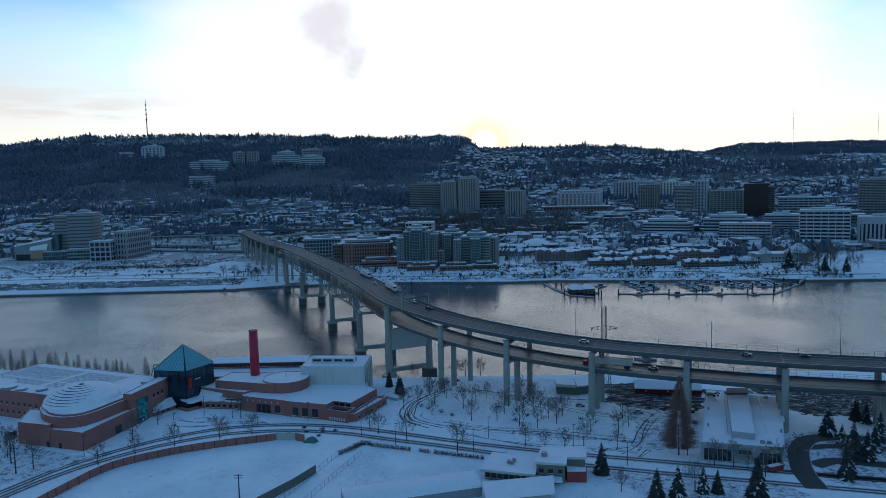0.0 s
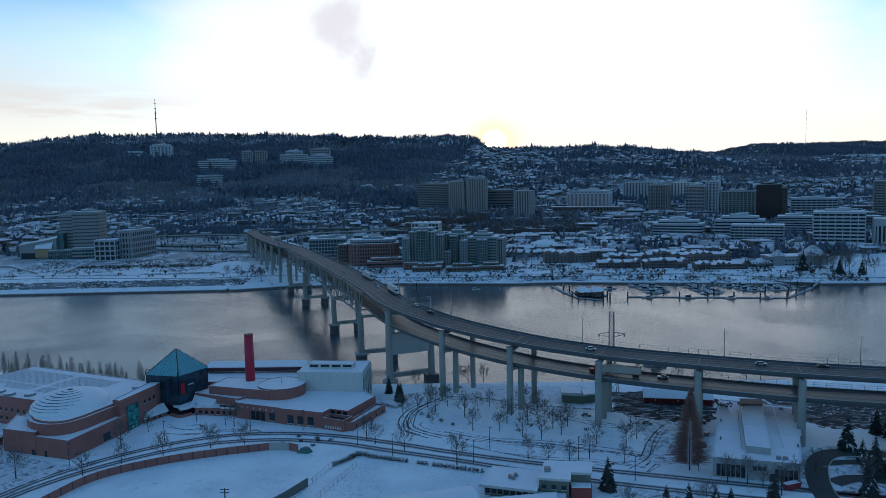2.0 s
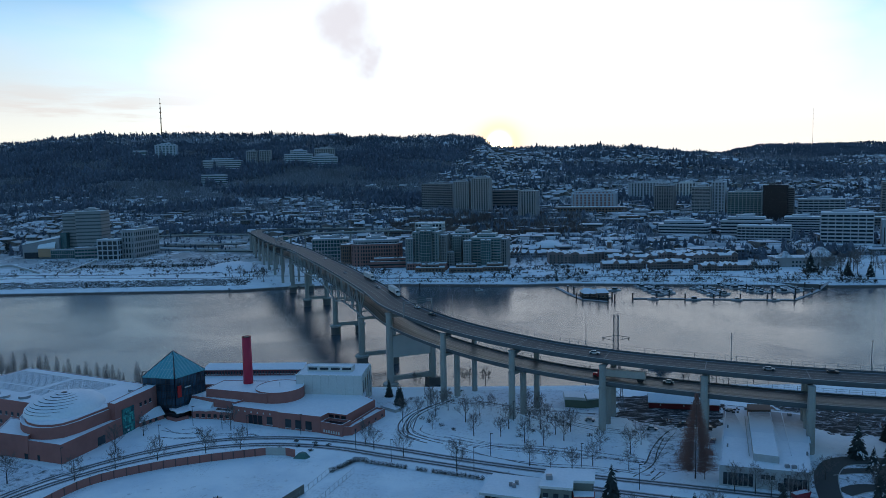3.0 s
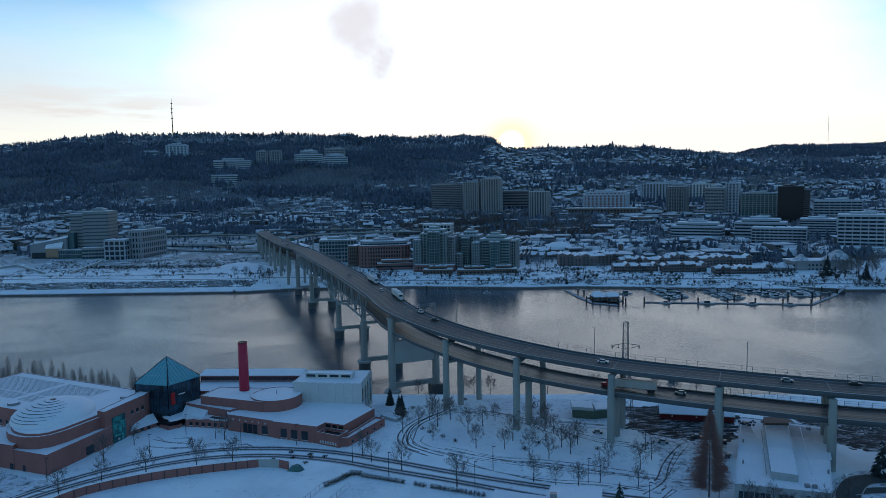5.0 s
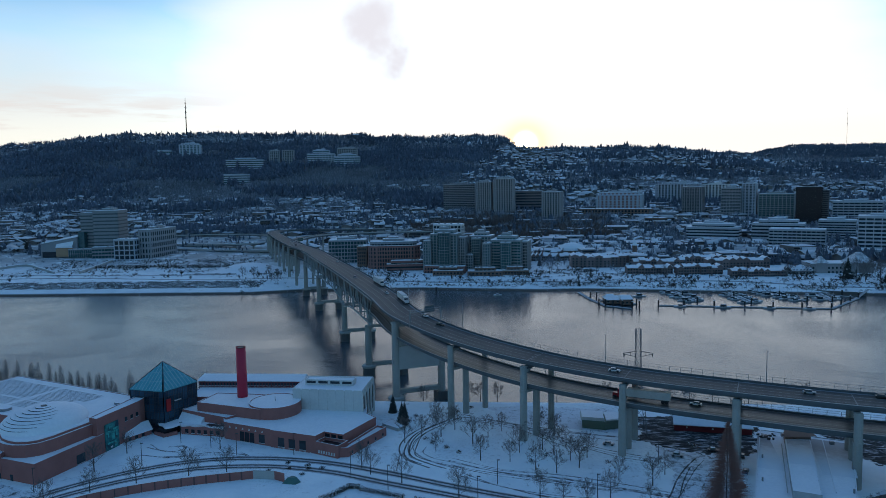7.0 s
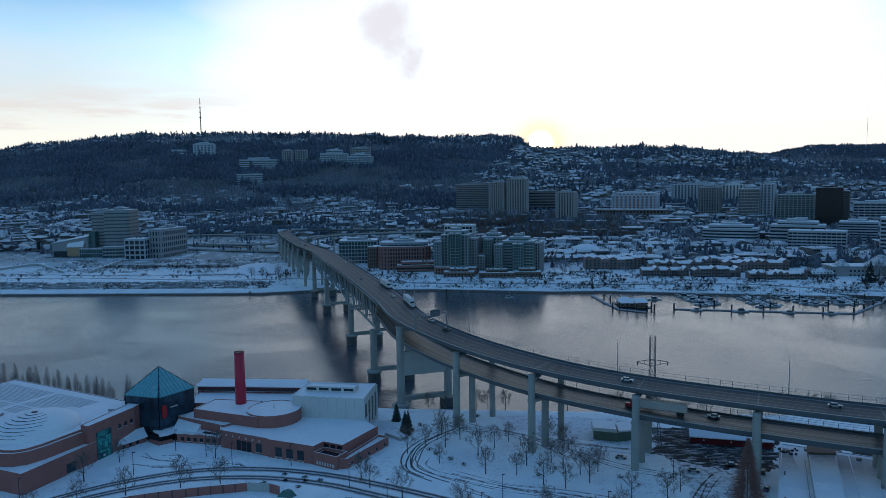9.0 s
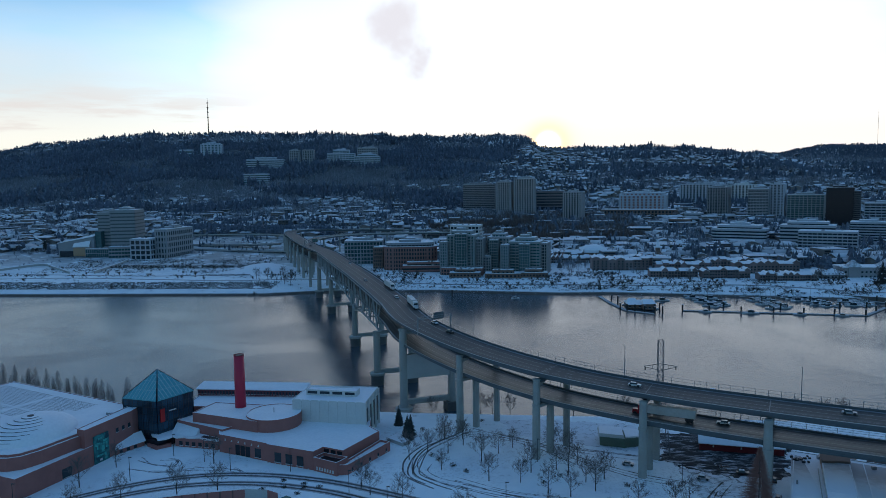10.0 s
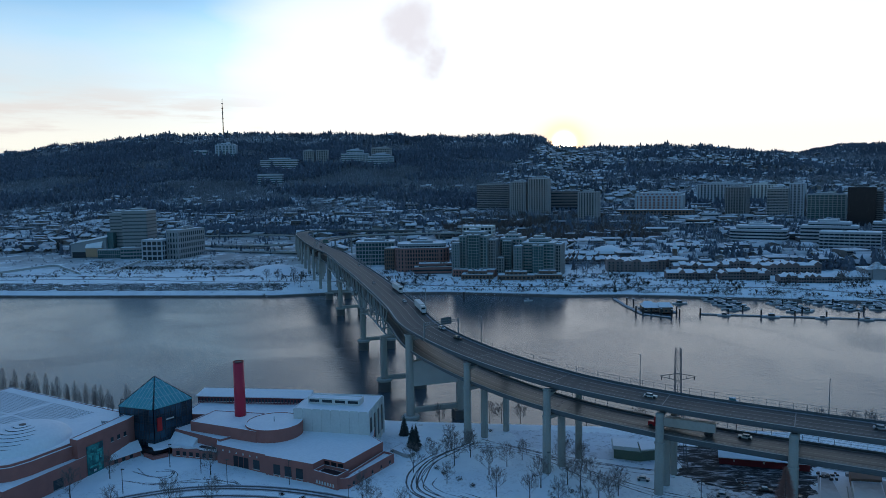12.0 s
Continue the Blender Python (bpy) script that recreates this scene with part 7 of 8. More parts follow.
for a, b in zip(wall_line, wall_line[1:]):
    part("wall_panel", Shape().beam(a + Vector((0, 0, 1.3)), b + Vector((0, 0, 1.3)), 0.3, 3.4), TERRACOTTA, ret)
    part("coping", Shape().beam(a + Vector((0, 0, 3.12)), b + Vector((0, 0, 3.12)), 0.5, 0.24), ROOF_SNOW, ret)
    part("wall_post", Shape().box((a.x - 0.24, a.y - 0.24, 5.8), (a.x + 0.24, a.y + 0.24, 9.06)), JOINT, ret)
for x0, y0, x1, y1, m in ((-74.3, 281.9, -66.5, 281.5, PALE_CONCRETE), (-66.5, 281.5, -62.5, 279.5, TERRACOTTA)):
    part("wall_panel", Shape().beam((x0, y0, 7.3), (x1, y1, 7.3), 0.35, 3.4), m, ret)
heapm = thing("green_tarp_heap", "green tarpaulin over a heap beside the wall", "tarpaulin", (-60, 279, 6))
part("cover", Shape().prism([(-63, 278), (-58, 277.2), (-56.5, 279.5), (-60, 281.5)], 5.9, 8.0, 0, 0, 0.45), surface("green_tarp", (0.06, 0.16, 0.14), 0.6), heapm)
gw = thing("plank_wall", "grey weathered board wall in the snow", "wall", (-57, 238, 6))
pts = [Vector((-51.8, 248.2, G)), Vector((-57.3, 236.4, G)), Vector((-66, 222, G)), Vector((-74, 208, G))]
for a, b in zip(pts, pts[1:]):
    for k in range(8):
        p, q = a.lerp(b, k / 8 + 0.004), a.lerp(b, (k + 1) / 8 - 0.004)
        part("board", Shape().beam(p + Vector((0, 0, 1.4)), q + Vector((0, 0, 1.4)), 0.2, 3.2), surface("weathered_boards", (0.16, 0.16, 0.14), 0.85, None, 0.5) if k == 0 and a == pts[0] else bpy.data.materials["weathered_boards"], gw)


def wire_fence(pts, high, label):
    f = thing("wire_fence", label, "fence", (*pts[0], G))
    line = [Vector((*p, G)) for p in pts]
    for a, b in zip(line, line[1:]):
        count = max(1, round((b - a).length / 3))
        for z in (0.1, high):
            part("fence_rail", Shape().beam(a + Vector((0, 0, z)), b + Vector((0, 0, z)), 0.06), STEEL, f)
        for k in range(count + 1):
            p = a.lerp(b, k / count)
            part("fence_post", Shape().beam(p - Vector((0, 0, 0.2)), p + Vector((0, 0, high)), 0.1), STEEL, f)


wire_fence([(-46.3, 264.9), (-53.5, 241.9), (-64, 210)], 2.0, "thin wire fence along the snowy strip")
wire_fence([(-37.6, 264.5), (-46.7, 236.9), (-56, 208)], 2.0, "thin wire fence beside the playing field")

LEAF = surface("brown_hedge_leaves", (0.045, 0.04, 0.032), 0.9, (0.02, 0.02, 0.018), 0.6, 0.05)


def clump(parent, x, y, w, h, seed):
    r = random.Random(seed)
    s = Shape()
    for i in range(150):
        a, q, z = r.uniform(0, 6.28), r.uniform(0.0, 1.0) ** 0.6, r.uniform(0.02, 1.0)
        p = Vector((x + math.cos(a) * q * w / 2, y + math.sin(a) * q * w / 2, 5.95 + z * h * (1.1 - 0.4 * q)))
        d = [Vector((r.uniform(-1, 1), r.uniform(-1, 1), r.uniform(-0.6, 1))) * 0.24 for _ in range(3)]
        s.add([p + e for e in d], [(0, 1, 2)], 1 if z > 0.85 and r.random() < 0.5 else 0)
    s.tube((x, y, 5.8), (x, y, 6 + h * 0.6), 0.12, 0.05, 4)
    return part("shrub", s, [LEAF, ROOF_SNOW], parent)


hedge = thing("hedge", "dark brown hedge bending round the field corner", "hedge", (-41, 270, 6))
hp = [Vector((-46, 265.2, 0)), Vector((-41.7, 270.5, 0)), Vector((-38.9, 275.2, 0)), Vector((-34.5, 274.8, 0))]
for a, b in zip(hp, hp[1:]):
    for k in range(5):
        p = a.lerp(b, k / 5)
        clump(hedge, p.x, p.y, 2.0, 1.9, int(p.x * 13 + p.y * 7))
for i in range(30):
    t = i / 29
    p = Vector((-34, 273.4, 0)).lerp(Vector((8, 258.3, 0)), t)
    if 0.36 < t < 0.42 or 0.52 < t < 0.56:
        continue
    shrub = thing("shrub", "small dark shrub with snow beside the tracks", "shrub", (p.x, p.y, G), "shrubs along the track")
    clump(shrub, p.x, p.y, 1.5 if i % 3 else 2.1, 1.6, i * 17 + 3)
for i, (x, y) in enumerate(((-66, 296), (-58, 294), (-64, 290.5), (-57, 291), (-71, 288.5), (-52, 291.8), (-73, 284), (-58, 286))):
    shrub = thing("shrub", "low dark shrub half buried in snow", "shrub", (x, y, G), "shrubs between the tracks")
    clump(shrub, x, y, 2.2, 0.7, 900 + i)
for i, (x, y) in enumerate(((-14, 318), (-8, 313), (-17, 322), (18, 318), (30, 306), (52, 300), (66, 302), (-3, 308), (24, 300), (45, 312), (-28, 344), (-24, 350), (-10, 360), (0, 362), (-36, 336))):
    shrub = thing("shrub", "dark leafless shrub in the park snow", "shrub", (x, y, G), "shrubs in the park")
    clump(shrub, x, y, 2.4, 1.3, 400 + i)


def pole_lamp(x, y, high, label="slim dark street lamp on snowy ground"):
    lamp = thing("street_lamp", label, "street lamp", (x, y, G), "street lamps by the museum")
    part("pole", Shape().tube((x, y, 5.8), (x, y, G + high), 0.10, 0.06, 6), DARK_STEEL, lamp)
    part("lamp_head", Shape().box((x - 0.2, y - 0.2, G + high), (x + 0.9, y + 0.2, G + high + 0.18)), DARK_STEEL, lamp)


for x, y in ((-115.5, 315.3), (-101.2, 310.6), (-40.3, 286), (-25.3, 274.4), (5.2, 266.2), (11.6, 280.1), (43.8, 269.3), (22.6, 319.1), (-120, 292), (-146, 268), (-66, 304), (-88, 303), (70, 300), (84, 258), (104, 240.5), (-176, 268), (60, 250)):
    pole_lamp(x, y, 8.5)
for x, y in ((-71.5, 222), (-163, 252)):
    p = thing("utility_pole", "wooden utility pole with cross arms", "utility pole", (x, y, G))
    part("pole", Shape().tube((x, y, 5.8), (x, y, G + 11), 0.2, 0.13, 6), BARK, p)
    for z in (9.6, 10.5):
        part("cross_arm", Shape().box((x - 1.4, y - 0.08, G + z), (x + 1.4, y + 0.08, G + z + 0.16)), BARK, p)

# low pavilion, its taller neighbour and the sheds in front
hut = thing("low_pavilion", "low grey pavilion with a wide snow roof", "pavilion", (16, 246, 6))
part("wall", Shape().prism([(8.4, 240.2), (24.6, 235.4), (28, 248), (12.6, 252.2)], 5, 9.6), surface("olive_board", (0.19, 0.20, 0.17), 0.8, None, 0.4), hut)
part("roof", Shape().prism([(6.6, 238.3), (24.9, 232.8), (28.6, 248.6), (11.8, 253.6)], 9.6, 10.5, 1, 0), [ROOF_SNOW, WHITE], hut, "wide snow-covered roof")
windows_on(hut, (8.4, 240.2), (24.6, 235.4), 6.8, 9.0, 8, 1.5)
for x, y in ((17, 243), (19, 244.2), (18, 242)):
    part("roof_unit", Shape().box((x - 0.6, y - 0.5, 10.5), (x + 0.6, y + 0.5, 11.6)), STEEL, hut)
hut2 = thing("corner_building", "two-storey olive and red building with snow roof", "building", (34, 242, 6))
part("wall", Shape().prism([(26.0, 237.2), (35.4, 235.4), (36.4, 241), (42.6, 240.2), (44.6, 248.4), (29.8, 249.8)], 5, 12.6), bpy.data.materials["olive_board"], hut2)
part("red_wall", Shape().prism([(36.2, 236.4), (42.8, 236.0), (43.6, 240.0), (36.5, 240.8)], 5, 9.8), surface("faded_red_board", (0.34, 0.07, 0.06), 0.8), hut2)
part("roof", Shape().prism([(25.4, 236.4), (35.8, 234.4), (36.8, 240.2), (43.4, 239.6), (45.3, 249.2), (29.4, 250.6)], 12.6, 13.4, 1, 0), [ROOF_SNOW, WHITE], hut2)
part("balcony_snow", Shape().prism([(36.4, 236.4), (42.6, 236.1), (43.2, 239.6), (36.6, 240.4)], 9.804, 10.05), ROOF_SNOW, hut2)
windows_on(hut2, (26.0, 237.2), (35.4, 235.4), 9.4, 10.8, 3, 1.6)
part("roof_unit", Shape().box((28.2, 240.6, 13.4), (30.2, 242.4, 14.8)), STEEL, hut2)
part("porch_roof", Shape().prism([(24, 232.5), (34, 231.4), (34.4, 235.2), (25, 237)], 8.0, 8.5), ROOF_SNOW, hut2)
barrel = thing("long_shed", "long shed with a rounded snow-covered roof", "shed", (-16, 226, 6))
bs = Shape()
p0, p1 = Vector((-37.5, 220, 0)), Vector((5.2, 232.5, 0))
way = (p1 - p0).normalized()
perp = Vector((-way.y, way.x, 0))
for e in (p0, p1):
    for i in range(9):
        a = math.pi * i / 8
        q = e + perp * (math.cos(a) * 6.2)
        bs.v.append((q.x, q.y, 9.2 + 2.2 * math.sin(a)))
bs.f = [(i, i + 1, 9 + i + 1, 9 + i) for i in range(8)] + [tuple(range(8, -1, -1)), tuple(range(9, 18))]
bs.m = [0] * len(bs.f)
part("roof", bs, ROOF_SNOW, barrel, "rounded roof under smooth snow")
part("wall", Shape().prism([tuple((e + perp * s).xy) for e, s in ((p0, -6), (p1, -6), (p1, 6), (p0, 6))], 5, 9.2), GREY, barrel)
shed2 = thing("small_shed", "small grey shed with snow on its sloping roof", "shed", (20, 224, 6))
part("wall", Shape().prism([(9, 218), (29, 222), (30, 231), (8, 227)], 5, 9), PALE_CONCRETE, shed2)
part("roof", Shape().add([(8, 217, 8.8), (30, 221.2, 8.8), (31, 232, 10), (6.8, 227.8, 10), (8, 217, 9.3), (30, 221.2, 9.3), (31, 232, 10.5), (6.8, 227.8, 10.5)], [(4, 5, 6, 7), (0, 1, 5, 4), (1, 2, 6, 5), (3, 0, 4, 7), (2, 3, 7, 6)]), ROOF_SNOW, shed2)

# white warehouse beside the bridge
RENDER_GREY = surface("pale_render", (0.46, 0.47, 0.47), 0.8, (0.36, 0.37, 0.37), 0.15, fine=5)
ware = thing("warehouse", "long pale warehouse with raised snow roofs", "warehouse", (112, 285, 6))
wf = [(87.2, 253.2), (114.0, 246.4), (140.4, 305.5), (112.0, 317.5)]
walls(ware, wf, 5, 13.0, RENDER_GREY, label="pale rendered wall")
walls(ware, [(100.1, 257.6), (107.4, 254.6), (123.6, 301.0), (114.9, 301.4)], 12.6, 15.2, RENDER_GREY, 0.2, 0.3)
windows_on(ware, (87.2, 253.2), (114.0, 246.4), 6.5, 10.8, 6, 1.35, start=0.04, end=0.38)
windows_on(ware, (87.2, 253.2), (114.0, 246.4), 9.4, 10.9, 3, 1.25, start=0.46, end=0.62)
windows_on(ware, (87.2, 253.2), (114.0, 246.4), 6.2, 10.4, 5, 1.25, start=0.71, end=0.97)
windows_on(ware, (87.2, 253.2), (114.0, 246.4), 6.0, 8.6, 1, 1.6, start=0.66, end=0.70)
for k in range(3):
    a, b = Vector((90.8, 256.2, 13)).lerp(Vector((112, 315, 13)), (k + 0.7) / 3), Vector((114, 249, 13)).lerp(Vector((139.6, 304, 13)), (k + 0.7) / 3)
    for q in (a, b):
        part("roof_vent", Shape().tube((q.x, q.y, 12.6), (q.x, q.y, 14.0), 0.22, 0.22, 8), STEEL, ware)
for x, y in ((108.6, 251.2), (110.6, 250.6), (118, 311), (122, 310), (132, 303)):
    part("roof_unit", Shape().box((x - 0.7, y - 0.5, 12.6), (x + 0.7, y + 0.5, 13.8)), STEEL, ware)


def thawed(name, first, last):
    """Snow that melts away towards the far end of the roof and shows pale felt."""
    m = bpy.data.materials.new(name)
    m.use_nodes = True
    k = Nodes(m.node_tree)
    where = k.add("ShaderNodeNewGeometry").outputs["Position"]
    xyz = k.add("ShaderNodeSeparateXYZ", i0=where)
    along_roof = k.math("ADD", k.math("MULTIPLY", xyz.outputs[0], 0.385), k.math("MULTIPLY", xyz.outputs[1], 0.923))
    along_roof = k.math("ADD", along_roof, k.math("MULTIPLY", k.math("SUBTRACT", k.noise(0.35, 7, 0.65, where), 0.5), 14.0))
    mask = k.math("MULTIPLY", k.ramp(along_roof, first, last), 0.85)
    col = k.mix(mask, k.mix(k.noise(0.15, 5, 0.6, where), (0.66, 0.70, 0.75), (0.78, 0.80, 0.83)), (0.34, 0.31, 0.30))
    shader = k.add("ShaderNodeBsdfPrincipled", Base_Color=col, Roughness=0.75)
    k.tree.links.new(shader.outputs[0], k.add("ShaderNodeOutputMaterial").inputs[0])
    return m


THAW = thawed("thawed_roof_snow", 313.0, 326.0)
for patch, z in (([(98, 281), (106.4, 278), (112.8, 313), (110.0, 314.6)], 12.754), ([(107.6, 279), (115.2, 277), (123.0, 300.4), (115.2, 300.8)], 15.104), ([(117, 276), (126.5, 273), (138.6, 303.5), (126.0, 309)], 12.754)):
    part("thin_roof_snow", Shape().prism(patch, z, z + 0.012), THAW, ware, "snow thawing to pale roof felt")
part("roof_ridge", Shape().beam((130.3, 306.6, 12.85), (114.6, 261.5, 12.85), 0.3, 0.5), ROOF_SNOW, ware)
part("roof_pipe", Shape().beam((113.6, 301, 13.4), (99.6, 260, 13.4), 0.25, 0.3), PALE_CONCRETE, ware)
part("rear_lift_house", Shape().prism([(115.0, 301.6), (123.8, 301.2), (126.4, 308), (117.4, 309)], 12.5, 15.9), BROWN, ware, "dark brown rear roof structure")
r = random.Random(12)
for _ in range(16):
    x, y = r.uniform(109, 115), r.uniform(307, 313)
    part("roof_debris", Shape().box((x - 0.4, y - 0.3, 12.6), (x + r.uniform(0.1, 0.9), y + 0.3, 12.9 + r.uniform(0.1, 0.6))), DARK_STEEL, ware)
part("loading_court", Shape().box((120, 307, 5), (131, 317, 12.2)), BROWN, ware)
skip = thing("red_skip", "red waste skip in front of the warehouse", "skip", (109.4, 243, 6), turn=22)
part("body", Shape().add([(-2.6, -1.1, 0.2), (2.6, -1.1, 0.2), (2.6, 1.1, 0.2), (-2.6, 1.1, 0.2), (-3.2, -1.3, 2.2), (3.2, -1.3, 2.2), (3.2, 1.3, 2.2), (-3.2, 1.3, 2.2)], [(0, 3, 2, 1), (0, 1, 5, 4), (1, 2, 6, 5), (2, 3, 7, 6), (3, 0, 4, 7)]), surface("skip_red", (0.3, 0.03, 0.04), 0.5), skip, local=True)
part("load", Shape().box((-3.0, -1.1, 1.8), (3.0, 1.1, 2.1)), ROOF_SNOW, skip, local=True)
part("skid", Shape().box((-2.4, -0.9, 0), (2.4, 0.9, 0.2)), DARK_STEEL, skip, local=True)
shed = thing("red_shed", "long dark red shed with snow on its roof", "shed", (98, 334, 6))
part("wall", Shape().prism([(84.2, 335), (113.6, 330.2), (115.4, 339), (86, 344)], 5, 8.8), surface("barn_red", (0.20, 0.018, 0.022), 0.7, None, 0.2), shed)
part("gable", Shape().add([(84.2, 335, 8.8), (113.6, 330.2, 8.8), (115.4, 339, 8.8), (86, 344, 8.8), (85.1, 339.5, 11.2), (114.5, 334.6, 11.2)], [(0, 4, 3), (1, 2, 5)]), bpy.data.materials["barn_red"], shed)
part("roof", Shape().add([(x, y, z + t) for t in (0.02, 0.3) for x, y, z in ((83.7, 334.4, 8.6), (113.9, 329.5, 8.6), (115.1, 334.5, 11.2), (115.9, 339.6, 8.6), (85.7, 344.7, 8.6), (84.7, 339.6, 11.2))], [(6, 7, 8, 11), (11, 8, 9, 10), (0, 5, 2, 1), (5, 4, 3, 2), (0, 1, 7, 6), (1, 2, 8, 7), (2, 3, 9, 8), (3, 4, 10, 9), (4, 5, 11, 10), (5, 0, 6, 11)]), ROOF_SNOW, shed, "snow-covered gable roof")
# three white squares in place of lamps
windows_on(shed, (84.2, 335), (113.6, 330.2), 7.6, 8.1, 3, 0.4, WHITE)
gh = thing("green_hut", "low green hut with snow roof near the river", "hut", (55, 338, 6))
part("wall", Shape().prism([(47.2, 337.2), (56.2, 334.8), (63.6, 337.6), (62, 345), (48, 346)], 5, 9.4), surface("green_board", (0.13, 0.17, 0.12), 0.8, None, 0.3), gh)
part("roof", Shape().prism([(46.6, 337.6), (56.4, 335.6), (56.8, 346), (47.2, 347)], 9.4, 10.6, 1, 0, 0.92), [ROOF_SNOW, WHITE], gh)
part("annex_roof", Shape().prism([(56.9, 336.2), (64.2, 338.2), (62.6, 346), (57.2, 346.4)], 9.404, 9.9), ROOF_SNOW, gh)
for i, (x, y, w) in enumerate(((170, 322, 5), (178, 316, 4), (186, 312, 6), (163, 330, 4), (192, 322, 5), (181, 330, 4), (172, 309, 3), (160, 318, 3), (197, 308, 5), (150, 322, 3), (88, 318, 3), (100, 312, 3))):
    heap_ = thing("rubble_heap", "heap of dark rubble patched with snow", "rubble", (x, y, G), "rubble heaps under the bridge")
    r = random.Random(i)
    s = Shape()
    for k in range(26):
        p = Vector((x + r.gauss(0, w * 0.5), y + r.gauss(0, w * 0.35), 6 + abs(r.gauss(0, 0.35))))
        q = r.uniform(0.25, 0.8)
        s.add([p + Vector((r.uniform(-q, q), r.uniform(-q, q), r.uniform(-0.3, q))) for _ in range(4)], [(0, 1, 2), (0, 2, 3), (0, 3, 1), (1, 3, 2)], 1 if r.random() < 0.4 else 0)
    tagged(part("stones", s, [SOIL, ROOF_SNOW], heap_), kind="stuff")

# asphalt drive that loops round a snowy island
drive = tagged(new("drive"), "cleared black asphalt drive looping round a snowy island", "road", kind="structure")
for pts, w in (([(116.5, 228), (118.2, 240), (122.5, 253), (128, 264), (136.5, 272.5), (146, 273.5), (160, 269.5), (185, 261)], 3.6), ([(125, 247), (133.5, 250.5), (145, 247.5), (162, 241.5), (185, 234)], 3.0), ([(128, 263), (140, 264.5), (152, 262.5), (175, 255)], 2.2)):
    line = smooth_line([(x, y, G) for x, y in pts], 6)
    z = 0.06 + 0.005 * len(drive.children)
    part("asphalt", Shape().sweep(line, [(-w, -0.2), (w, -0.2), (w, z), (-w, z)]), ASPHALT, drive)
    part("kerb", Shape().sweep(line, [(w, -0.2), (w + 0.3, -0.2), (w + 0.3, 0.16), (w, 0.16)]), PALE_CONCRETE, drive)

# lattice power pylon
py = thing("power_pylon", "steel lattice power pylon standing on the river bank", "pylon", (68.6, 331.3, 6))
px, pyy = 68.6, 331.3


PYLON_STEEL = surface("weathered_pylon_steel", (0.13, 0.14, 0.155), 0.7, (0.08, 0.085, 0.095), 0.4)


def leg(z, sx, sy):
    w = float(np.interp(z, (5, 34, 49), (3.4, 1.05, 0.95)))
    return Vector((px + sx * w, pyy + sy * w, z))


levels = [5, 12, 18, 23, 27.5, 31, 34, 37, 40, 43, 46, 49.2]
for a, b in zip(levels, levels[1:]):
    for sx, sy in ((-1, -1), (1, -1), (1, 1), (-1, 1)):
        part("leg", Shape().beam(leg(a, sx, sy), leg(b, sx, sy), 0.19), PYLON_STEEL, py)
        nx, ny = -sy, sx
        part("brace", Shape().beam(leg(a, sx, sy), leg(b, nx, ny), 0.08).beam(leg(b, sx, sy), leg(a, nx, ny), 0.08), PYLON_STEEL, py)
        part("brace", Shape().beam(leg(b, sx, sy), leg(b, nx, ny), 0.09), PYLON_STEEL, py)
for s in (-1, 1):
    part("cross_arm", Shape().beam((px, pyy, 40.2), (px + s * 6.0, pyy, 39.2), 0.22).beam((px, pyy, 37.6), (px + s * 6.0, pyy, 39.0), 0.18).beam((px + s * 3, pyy, 39.7), (px + s * 3, pyy, 38.3), 0.16), PYLON_STEEL, py)
    part("insulator", Shape().tube((px + s * 5.6, pyy, 39), (px + s * 5.6, pyy, 37.8), 0.15, 0.15, 6), DARK_STEEL, py)


# ---- vehicles on the bridge ----
def car_meshes(paint):
    body = Shape().prism([(-2.2, -0.85), (2.2, -0.85), (2.2, 0.85), (-2.2, 0.85)], 0.3, 0.85, shrink=0.96).mesh("body", paint)
    cabin = Shape().prism([(-1.6, -0.78), (0.9, -0.78), (0.9, 0.78), (-1.6, 0.78)], 0.85, 1.45, 1, 0, 0.78).mesh("cabin", [paint, GLASS])
    wheel = Shape().tube((0, -0.12, 0), (0, 0.12, 0), 0.33, 0.33, 10).mesh("wheel", DARK_STEEL)
    return body, cabin, wheel


def put_wheels(parent, wheel, places):
    for x, y in places:
        part("wheel", wheel, None, parent, local=True, at=(x, y, 0.33))


def car(x, y, along_x, along_y, z, meshes, label):
    c = thing("car", label, "car", (x, y, z), "cars on the bridge", math.degrees(math.atan2(along_y, along_x)))
    part("body", meshes[0], None, c, local=True)
    part("cabin", meshes[1], None, c, local=True)
    put_wheels(c, meshes[2], ((-1.4, -0.8), (1.4, -0.8), (-1.4, 0.8), (1.4, 0.8)))


